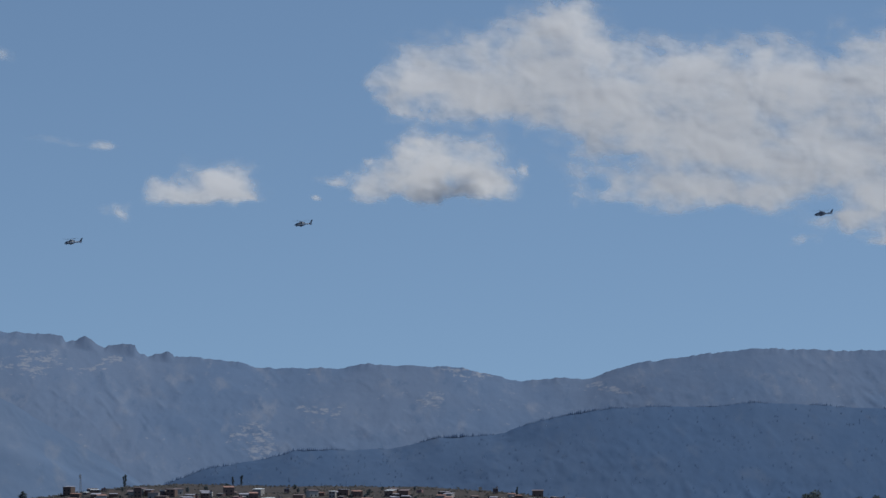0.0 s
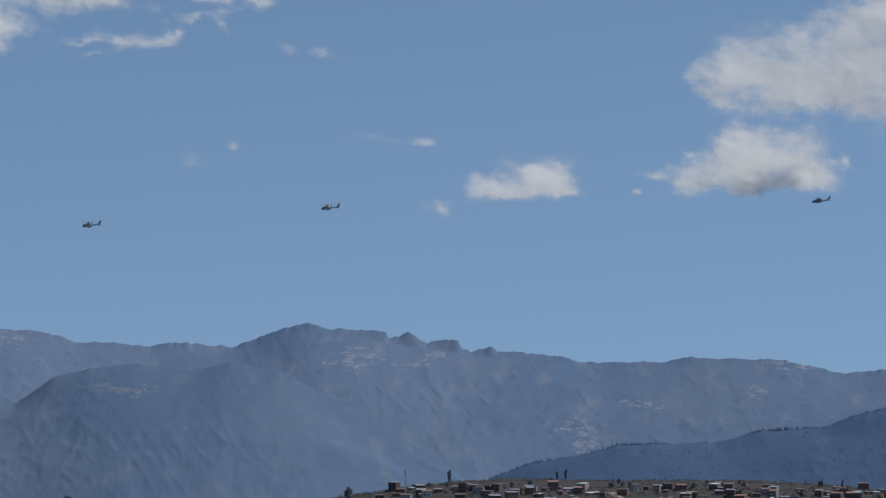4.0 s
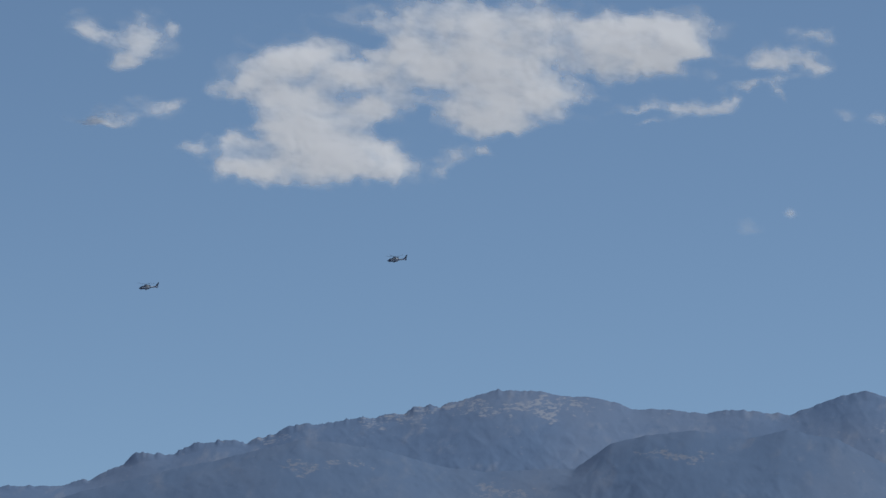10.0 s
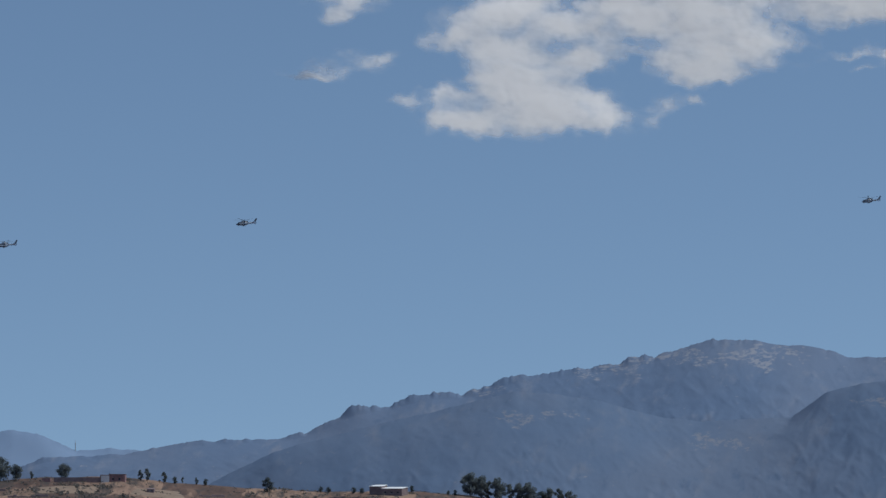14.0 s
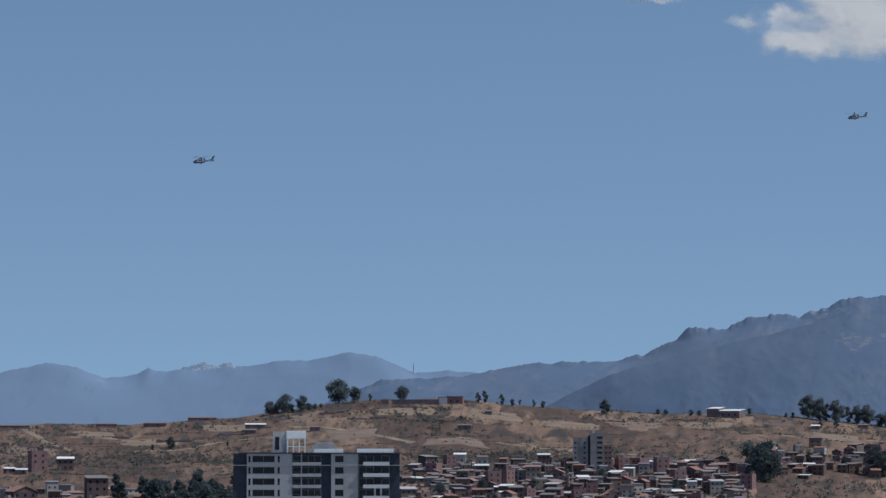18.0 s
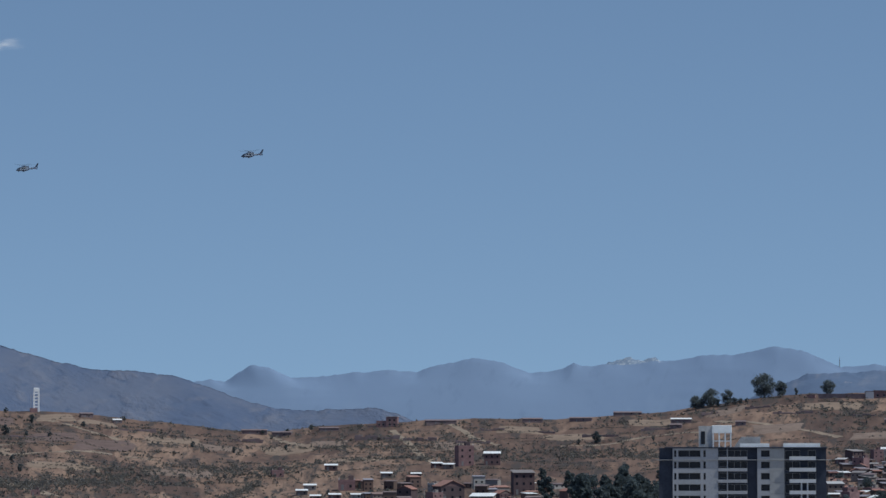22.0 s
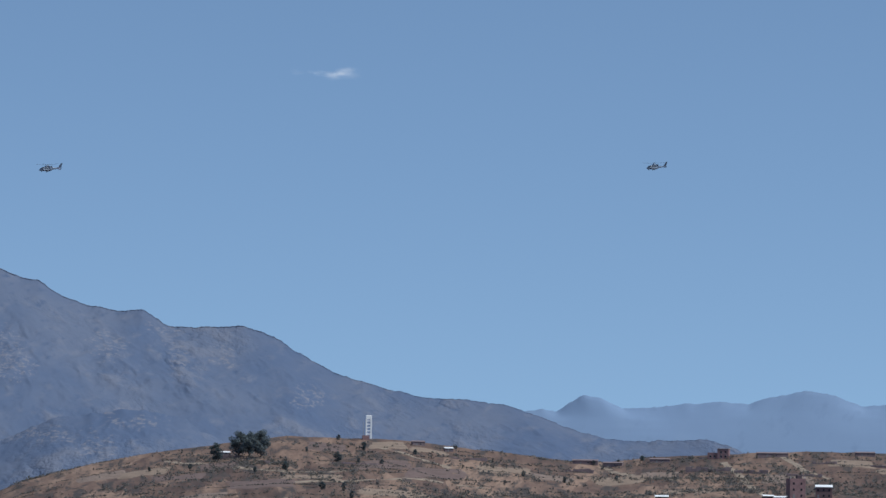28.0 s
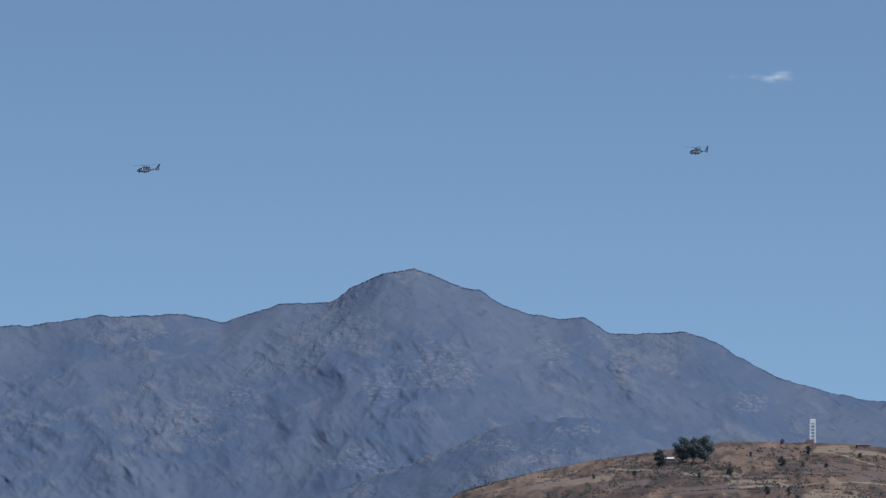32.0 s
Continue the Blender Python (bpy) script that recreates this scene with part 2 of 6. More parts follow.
def grid_mesh(name, verts, rows, cols, mat, shade=True, split=-1):
    """A sheet from rows x cols points; after the row named by split it is cut, for a sharp edge."""
    i = np.arange((rows - 1) * (cols - 1))
    i = i[i // (cols - 1) != split]
    r, c = i // (cols - 1), i % (cols - 1)
    a = r * cols + c
    faces = np.stack([a, a + cols, a + cols + 1, a + 1], 1)
    me = bpy.data.meshes.new(name)
    me.from_pydata(verts.reshape(-1, 3).tolist(), [], faces.tolist())
    me.materials.append(mat)
    if shade:
        me.polygons.foreach_set("use_smooth", [True] * len(me.polygons))
    return me


# ---- the land ----
# turn to the left and height over the level line, in degrees, of the hill's brow
BROW = [(-180, -0.6), (-9, -0.5), (-2.63, -0.18), (-0.97, 0.05), (0.36, 0.13), (2.13, 0.13), (3.79, 0.16), (4.62, 0.12), (6.87, -0.18), (9, -0.34),
        (12.5, -0.2), (14.17, -0.02), (14.75, 0.06), (16.41, 0.22), (18.07, 0.22), (20.06, 0.35), (20.81, 0.44), (21.99, 0.43), (22.65, 0.38),
        (24.06, 0.16), (25.64, 0.06), (26.97, 0.07), (29.15, -0.04), (29.73, -0.12), (30.40, -0.10), (32.73, 0.16), (34.47, 0.21), (36.50, -0.07),
        (37.34, -0.23), (38.33, -0.5), (38.9, -0.74), (40, -0.78), (47, -0.74), (180, -0.7)]
BROW_R, SLOPE_R = 2800.0, 1500.0


def ground_z(az, r):
    """Height of the land at a turn (degrees) and a distance."""
    az, r = np.broadcast_arrays(np.asarray(az, float), np.asarray(r, float))
    brow = np.interp(az, *np.array(BROW).T)
    x, y = -np.sin(np.radians(az)) * r, np.cos(np.radians(az)) * r
    near = np.interp(r, [0, 8, 60, 300, 800, 1150, SLOPE_R], [58.2, 58.0, 55, 28, 0, -14, -0.3])
    k = np.clip((r - SLOPE_R) / (BROW_R - SLOPE_R), 0, 1)
    slope = EYE_Z + r * np.tan(np.radians(-2.3 + (brow + 2.3) * k ** 0.95))
    z = np.where(r < SLOPE_R, near, slope)
    crest = EYE_Z + BROW_R * np.tan(np.radians(brow))
    back = crest - 0.012 * (r - BROW_R) + (22 - crest) * smooth(BROW_R + 15, BROW_R + 420, r)
    z = np.where(r > BROW_R, back, z)
    rough = fbm(x / 170, y / 170, 4, 5) * 2.8 * smooth(1300, 1700, r) * smooth(0.0, 0.25, 1 - k) + fbm(x / 22, y / 22, 3, 9) * 0.7 * smooth(900, 1600, r)
    return z + rough


def direction(az, el):
    a, e = radians(az), radians(el)
    return Vector((-math.sin(a) * math.cos(e), math.cos(a) * math.cos(e), math.sin(e)))


def on_ground(az, r):
    return Vector((-math.sin(radians(az)) * r, math.cos(radians(az)) * r, float(ground_z(az, r))))


def seen_at(az, el, low=1520):
    """The spot of the slope that lies at this turn and height."""
    rs = np.arange(low, BROW_R + 1, 4.0)
    els = np.degrees(np.arctan2(ground_z(np.full_like(rs, az), rs) - EYE_Z, rs))
    over = np.nonzero(els >= el)[0]
    return on_ground(az, float(rs[over[0]]) if len(over) else BROW_R - 6)


def build_ground():
    azs = np.concatenate([np.arange(-180, -8, 4.0), np.arange(-8, 47, 0.07), np.arange(47, 181, 4.0)])
    azs[-1] = 180
    rs = np.concatenate([np.array([0.001, 5, 10, 25, 60, 110, 180, 300, 450, 620, 800, 950, 1150, 1300, 1400]), np.arange(1500, 2810, 11.0),
                         np.array([2830, 2860, 2900, 2960, 3040, 3130, 3250, 3400, 3700, 4000, 4300, 4600, 4900])])
    R, A = np.meshgrid(rs, azs, indexing="ij")
    Z = ground_z(A, R)
    v = np.stack([-np.sin(np.radians(A)) * R, np.cos(np.radians(A)) * R, Z], -1)
    me = grid_mesh("ground", v, len(rs), len(azs), MAT_GROUND)
    # scrub grows thicker on the knoll with the scattered houses
    at = me.attributes.new("scrub", "FLOAT", "POINT")
    at.data.foreach_set("value", (0.2 * smooth(10, 6, A) + 0.05 * smooth(22, 24, A) * smooth(31, 28, A) * smooth(2300, 2100, R) + 0.1 * smooth(15.5, 16.5, A) * smooth(27.5, 27, A) * smooth(1990, 1930, R) - 0.02).ravel().astype(np.float32))
    # pale tone on the unseen near ground, added to bounce light onto fronts
    at = me.attributes.new("bounce_floor", "FLOAT", "POINT")
    at.data.foreach_set("value", smooth(1420, 1330, R).ravel().astype(np.float32))
    # turn and distance of a spot, depth squeezed to suit the camera's view
    lay = me.attributes.new("lay", "FLOAT_VECTOR", "POINT")
    lay.data.foreach_set("vector", np.stack([np.radians(A) * 2200, R * 0.11, 0 * R], -1).ravel().astype(np.float32))
    ob = new("ground", me)
    tagged(ob, "dry ochre grassland with terraced fields and scrub", "ground", kind="structure")


SPOTS = {}


def build_range(name, label, profile, crest_r, depth, mat, seed, relief, grain, step, rows, crag=0.02, foot=15.0, bare=(), jagged=0.0, ledges=0.12, broad=0.55, stand=0.0):
    """A mountain range with its crest along a profile of turns and heights, and bare spots of rock by turn, height and radii."""
    p = np.array(profile)
    azs = np.arange(p[:, 0].min(), p[:, 0].max() + step / 2, step)
    el = np.interp(azs, p[:, 0], p[:, 1])
    bend = np.hanning(max(3, int(0.04 / step) | 1))
    el = np.convolve(np.pad(el, len(bend) // 2, mode="edge"), bend / bend.sum(), "valid")
    lumps = fbm(azs * 3.1, azs * 0 + 0.3, 5, seed + 40, 0.62)
    rugged = crag * (1 + jagged * smooth(12, 13, azs) * smooth(18, 17, azs))
    el = el + rugged * (lumps + 0.8 * np.clip(fbm(azs * 7, azs * 0 + 3.3, 3, seed + 44, 0.7), 0.1, 1))
    crest = EYE_Z + crest_r * np.tan(np.radians(el))
    s = np.concatenate([np.linspace(0, 1, rows)[:-1], [0.995, 1.0, 1.0, 1.01, 1.06, 1.2]])
    Sg, A = np.meshgrid(s, azs, indexing="ij")
    front = np.minimum(Sg, 1)
    # below the crest the slope follows an ever smoother line that stays under it, so that crags stand on it
    def eased(line, wide):
        k = int(wide / step)
        bell = np.hanning(2 * k + 3)
        return np.convolve(np.pad(line, k + 1, mode="edge"), bell / bell.sum(), "valid")

    mean = eased(crest, 0.5 if stand else 0.08)
    k = int(stand / step)
    lumpy = np.pad(crest - mean, k, mode="edge")
    under = mean + np.min([lumpy[i:i + len(crest)] for i in range(2 * k + 1)], axis=0)
    lines = [eased(under, wide) for wide in (3.2, 2.4, 1.7, 1.0, 0.5 if stand else 0.1)] + [crest]
    marks = [0.0, 0.35, 0.6, 0.8, 0.96, 1.0]
    drift = (1 - front) * (0.9 * fbm(A * 0.35, front * 1.5, 3, seed + 70) + 0.25 * fbm(A * 1.7, front * 3, 2, seed + 74))
    C = np.zeros_like(front)
    for i in range(5):
        w = np.clip((front - marks[i]) / (marks[i + 1] - marks[i]), 0, 1)
        inside = (front >= marks[i]) & (front <= marks[i + 1])
        C = np.where(inside, np.interp(A + drift, azs, lines[i]) * (1 - w) + np.interp(A + drift, azs, lines[i + 1]) * w, C)
    # spurs and ravines, the ribs that run down them at a slant, and broken rock
    u = np.radians(A) * crest_r
    down = front * depth
    warp = fbm(u / grain * 0.5, down / grain * 0.6, 3, seed + 20)
    spurs = ridged(u / grain + 0.3 * warp, down / grain * 0.5, 3, seed, 0.45)
    fine = grain / 4.2
    ribs = np.maximum(ridged((u + 0.5 * down) / fine, down / fine * 0.42, 5, seed + 3, 0.47), ridged((u - 0.5 * down) / fine, down / fine * 0.42 + 7, 5, seed + 13, 0.47))
    rough = fbm(u / 17, front * depth / 24, 4, seed + 7, 0.62)
    where = smooth(-0.35, 0.45, fbm(u / grain * 0.9, down / grain * 1.4, 3, seed + 60))
    fade = smooth(0.0, 0.2, front) * (1 - 0.55 * front)
    # ledges: the slope climbs in uneven steps
    steps = 9
    phase = front * steps + 0.8 * warp + 0.25 * fbm(u / grain * 2, down / grain, 3, seed + 66)
    ledge = np.clip(front + ledges * where * np.sin(2 * np.pi * phase) / (2 * np.pi * steps) * fade * smooth(1.0, 0.85, front), 0, 1)
    z = foot + (C - foot) * (0.82 * ledge + 0.18 * (1 - (1 - ledge) ** 2)) - np.clip(Sg - 1, 0, 1) * 3.0 * (C - foot)
    shift = ((spurs - 0.62) * relief * broad + (ribs - 0.72) * relief * 0.5 * (0.35 + 0.65 * where) + rough * 0.04 * relief) * fade
    reach = depth * np.clip((lines[1] - foot) / (lines[1].max() - foot), 0.12, 1)
    r = crest_r - reach * (1 - Sg) - shift * np.minimum(1, reach / depth)
    z = z + 0.12 * shift * np.clip((1 - front) / 0.03, 0, 1)
    top = EYE_Z + r * np.tan(np.radians(el))[None, :]
    z = np.where(Sg < 0.998, np.minimum(z, top - np.clip(12 * (1 - front), 0, 0.4)), z)
    v = np.stack([-np.sin(np.radians(A)) * r, np.cos(np.radians(A)) * r, z], -1)
    SPOTS[name] = v
    me = grid_mesh(name, v, len(s), len(azs), mat, split=len(s) - 5)
    spots = np.zeros_like(A)
    E = np.degrees(np.arctan2(z - EYE_Z, r))
    w1, w2 = fbm(A * 2, E * 2, 4, seed + 80) * 0.2, fbm(A * 2, E * 2, 4, seed + 85) * 0.15
    for a, e, ra, re in bare:
        spots = np.maximum(spots, np.clip(1.3 - ((A + w1 - a) / ra) ** 2 - ((E + w2 - e) / re) ** 2, 0, 1))
    at = me.attributes.new("bare", "FLOAT", "POINT")
    at.data.foreach_set("value", spots.ravel().astype(np.float32))
    return tagged(new(name, me), label, "mountain", kind="structure")


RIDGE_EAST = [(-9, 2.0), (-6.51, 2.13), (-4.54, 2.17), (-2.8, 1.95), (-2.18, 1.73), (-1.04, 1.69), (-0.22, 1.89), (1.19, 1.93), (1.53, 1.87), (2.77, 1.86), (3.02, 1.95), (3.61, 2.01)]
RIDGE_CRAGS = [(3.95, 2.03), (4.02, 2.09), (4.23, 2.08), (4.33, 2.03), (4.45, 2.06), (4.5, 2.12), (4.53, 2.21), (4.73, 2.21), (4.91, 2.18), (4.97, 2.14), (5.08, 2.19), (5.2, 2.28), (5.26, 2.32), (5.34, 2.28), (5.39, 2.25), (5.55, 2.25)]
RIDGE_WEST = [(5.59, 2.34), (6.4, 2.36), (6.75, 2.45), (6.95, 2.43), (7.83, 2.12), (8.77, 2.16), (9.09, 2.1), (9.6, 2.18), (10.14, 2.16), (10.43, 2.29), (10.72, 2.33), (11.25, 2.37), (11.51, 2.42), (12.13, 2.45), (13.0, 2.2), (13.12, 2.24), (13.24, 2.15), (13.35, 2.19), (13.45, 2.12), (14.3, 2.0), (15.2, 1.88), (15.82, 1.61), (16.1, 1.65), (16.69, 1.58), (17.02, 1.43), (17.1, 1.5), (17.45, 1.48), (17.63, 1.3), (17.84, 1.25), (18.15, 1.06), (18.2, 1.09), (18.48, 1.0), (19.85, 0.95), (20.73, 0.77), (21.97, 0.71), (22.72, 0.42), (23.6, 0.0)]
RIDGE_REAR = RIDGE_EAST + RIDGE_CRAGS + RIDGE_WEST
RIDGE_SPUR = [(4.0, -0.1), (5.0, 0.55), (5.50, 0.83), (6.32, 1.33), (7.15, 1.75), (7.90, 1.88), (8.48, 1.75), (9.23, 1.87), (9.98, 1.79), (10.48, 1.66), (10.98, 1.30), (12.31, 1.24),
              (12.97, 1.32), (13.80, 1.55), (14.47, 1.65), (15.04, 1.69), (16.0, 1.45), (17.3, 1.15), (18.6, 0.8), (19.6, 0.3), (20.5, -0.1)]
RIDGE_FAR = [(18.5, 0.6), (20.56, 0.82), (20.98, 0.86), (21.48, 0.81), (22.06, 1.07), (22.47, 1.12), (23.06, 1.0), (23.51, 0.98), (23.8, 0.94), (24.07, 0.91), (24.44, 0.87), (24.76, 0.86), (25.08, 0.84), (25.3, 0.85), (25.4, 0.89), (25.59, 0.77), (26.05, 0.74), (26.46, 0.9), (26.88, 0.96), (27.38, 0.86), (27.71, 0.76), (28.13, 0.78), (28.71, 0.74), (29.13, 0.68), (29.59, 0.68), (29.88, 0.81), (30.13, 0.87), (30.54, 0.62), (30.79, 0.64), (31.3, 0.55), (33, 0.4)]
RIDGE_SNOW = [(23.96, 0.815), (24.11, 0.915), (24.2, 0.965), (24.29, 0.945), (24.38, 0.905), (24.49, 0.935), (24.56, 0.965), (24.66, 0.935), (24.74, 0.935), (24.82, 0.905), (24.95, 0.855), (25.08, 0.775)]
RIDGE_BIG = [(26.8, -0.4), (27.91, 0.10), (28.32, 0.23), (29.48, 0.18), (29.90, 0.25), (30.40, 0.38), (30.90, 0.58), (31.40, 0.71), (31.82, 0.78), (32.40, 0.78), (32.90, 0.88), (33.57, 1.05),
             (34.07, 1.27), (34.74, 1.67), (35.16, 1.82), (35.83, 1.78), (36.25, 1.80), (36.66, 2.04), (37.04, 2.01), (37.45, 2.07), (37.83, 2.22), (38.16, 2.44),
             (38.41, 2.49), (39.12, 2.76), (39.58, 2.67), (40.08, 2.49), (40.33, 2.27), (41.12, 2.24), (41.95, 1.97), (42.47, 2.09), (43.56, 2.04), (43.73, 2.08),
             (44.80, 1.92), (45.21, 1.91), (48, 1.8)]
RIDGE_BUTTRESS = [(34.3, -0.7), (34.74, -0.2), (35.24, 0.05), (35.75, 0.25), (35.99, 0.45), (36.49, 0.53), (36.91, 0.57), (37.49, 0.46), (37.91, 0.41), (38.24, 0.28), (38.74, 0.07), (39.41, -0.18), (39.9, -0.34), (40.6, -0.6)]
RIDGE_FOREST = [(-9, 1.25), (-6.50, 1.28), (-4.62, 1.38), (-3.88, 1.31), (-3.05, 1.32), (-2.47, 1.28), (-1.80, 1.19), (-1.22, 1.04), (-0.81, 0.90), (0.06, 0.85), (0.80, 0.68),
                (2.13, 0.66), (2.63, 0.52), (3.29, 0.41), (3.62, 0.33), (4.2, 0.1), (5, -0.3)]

build_ground()
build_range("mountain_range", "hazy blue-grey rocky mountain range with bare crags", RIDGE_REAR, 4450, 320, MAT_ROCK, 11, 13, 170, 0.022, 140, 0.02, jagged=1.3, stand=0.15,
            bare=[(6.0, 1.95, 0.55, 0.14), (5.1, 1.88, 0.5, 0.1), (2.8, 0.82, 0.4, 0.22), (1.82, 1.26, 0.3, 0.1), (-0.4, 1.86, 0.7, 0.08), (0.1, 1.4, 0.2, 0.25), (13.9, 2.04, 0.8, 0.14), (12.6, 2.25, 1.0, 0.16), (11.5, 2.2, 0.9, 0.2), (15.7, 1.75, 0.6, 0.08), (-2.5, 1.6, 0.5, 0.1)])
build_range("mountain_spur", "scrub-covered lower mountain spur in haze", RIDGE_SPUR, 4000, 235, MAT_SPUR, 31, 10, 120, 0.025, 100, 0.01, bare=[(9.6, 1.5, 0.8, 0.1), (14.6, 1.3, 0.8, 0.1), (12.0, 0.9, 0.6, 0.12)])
build_range("far_range", "far mountain range on the horizon, tinted pale blue for haze", RIDGE_FAR, 4860, 105, MAT_FAR, 51, 1.5, 160, 0.03, 50, 0.014, bare=[(24.5, 0.9, 0.28, 0.07), (24.1, 0.92, 0.12, 0.05)])
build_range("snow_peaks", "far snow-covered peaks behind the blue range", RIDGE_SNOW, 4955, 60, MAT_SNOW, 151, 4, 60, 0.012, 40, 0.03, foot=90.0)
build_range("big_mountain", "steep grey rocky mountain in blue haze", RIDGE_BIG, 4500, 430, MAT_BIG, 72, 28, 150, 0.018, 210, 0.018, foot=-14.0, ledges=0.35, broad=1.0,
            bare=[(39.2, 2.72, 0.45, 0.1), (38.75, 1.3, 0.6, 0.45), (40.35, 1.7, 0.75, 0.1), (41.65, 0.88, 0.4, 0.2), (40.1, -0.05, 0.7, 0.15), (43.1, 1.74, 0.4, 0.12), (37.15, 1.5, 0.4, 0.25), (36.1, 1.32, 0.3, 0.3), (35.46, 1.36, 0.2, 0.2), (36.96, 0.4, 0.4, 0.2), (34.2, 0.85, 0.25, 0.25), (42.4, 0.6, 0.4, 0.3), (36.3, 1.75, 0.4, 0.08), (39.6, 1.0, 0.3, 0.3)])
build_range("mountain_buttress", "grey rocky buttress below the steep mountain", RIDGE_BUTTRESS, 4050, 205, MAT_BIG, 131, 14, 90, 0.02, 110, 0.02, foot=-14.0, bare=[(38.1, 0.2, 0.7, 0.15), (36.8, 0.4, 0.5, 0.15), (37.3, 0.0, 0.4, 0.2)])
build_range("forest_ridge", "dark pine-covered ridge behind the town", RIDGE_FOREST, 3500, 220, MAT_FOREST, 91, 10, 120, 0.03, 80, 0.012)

# ---- clouds ----
def cloud_material():
    m = bpy.data.materials.new("cloud_vapour")
    m.use_nodes = True
    n, l = m.node_tree.nodes, m.node_tree.links
    n.remove(n["Principled BSDF"])
    white, glow, clear = n.new("ShaderNodeBsdfDiffuse"), n.new("ShaderNodeBsdfTranslucent"), n.new("ShaderNodeBsdfTransparent")
    white.inputs[0].default_value, glow.inputs[0].default_value = (0.95, 0.92, 0.93, 1), (0.95, 0.92, 0.93, 1)
    body, out = n.new("ShaderNodeMixShader"), n.new("ShaderNodeMixShader")
    body.inputs[0].default_value = 0.5
    # light that wanders inside the vapour comes mostly from above, whatever way the surface faces
    geo, part_n, lift, unit = n.new("ShaderNodeNewGeometry"), n.new("ShaderNodeVectorMath"), n.new("ShaderNodeVectorMath"), n.new("ShaderNodeVectorMath")
    part_n.operation, lift.operation, unit.operation = "SCALE", "ADD", "NORMALIZE"
    part_n.inputs["Scale"].default_value, lift.inputs[1].default_value = 0.9, (0.3, 0.1, 0.75)
    l.new(geo.outputs["Normal"], part_n.inputs[0])
    l.new(part_n.outputs[0], lift.inputs[0])
    l.new(lift.outputs[0], unit.inputs[0])
    turned = n.new("ShaderNodeVectorMath")
    turned.operation = "SCALE"
    turned.inputs["Scale"].default_value = -1
    l.new(unit.outputs[0], white.inputs["Normal"])
    l.new(unit.outputs[0], turned.inputs[0])
    l.new(turned.outputs[0], glow.inputs["Normal"])
    l.new(white.outputs[0], body.inputs[1])
    l.new(glow.outputs[0], body.inputs[2])
    at = n.new("ShaderNodeAttribute")
    at.attribute_name = "thickness"
    co, no = n.new("ShaderNodeTexCoord"), n.new("ShaderNodeTexNoise")
    no.inputs["Scale"].default_value, no.inputs["Detail"].default_value, no.inputs["Roughness"].default_value = 0.03, 4, 0.5
    l.new(co.outputs["Object"], no.inputs["Vector"])
    mul = n.new("ShaderNodeMath")
    mul.operation = "MULTIPLY_ADD"
    mul.inputs[1].default_value, mul.inputs[2].default_value = 0.3, -0.15
    l.new(no.outputs["Fac"], mul.inputs[0])
    add = n.new("ShaderNodeMath")
    add.operation = "ADD"
    l.new(at.outputs["Fac"], add.inputs[0])
    l.new(mul.outputs[0], add.inputs[1])
    ramp = n.new("ShaderNodeMapRange")
    ramp.interpolation_type = "SMOOTHSTEP"
    ramp.inputs["From Min"].default_value, ramp.inputs["From Max"].default_value = -0.1, 1.32
    l.new(add.outputs[0], ramp.inputs["Value"])
    lim = n.new("ShaderNodeMath")
    lim.operation = "MULTIPLY"
    lim.inputs[1].default_value = 0.89
    l.new(ramp.outputs[0], lim.inputs[0])
    l.new(lim.outputs[0], out.inputs[0])
    l.new(clear.outputs[0], out.inputs[1])
    l.new(body.outputs[0], out.inputs[2])
    l.new(out.outputs[0], n["Material Output"].inputs["Surface"])
    return m


MAT_CLOUD = cloud_material()
CLOUD_R = 4950.0


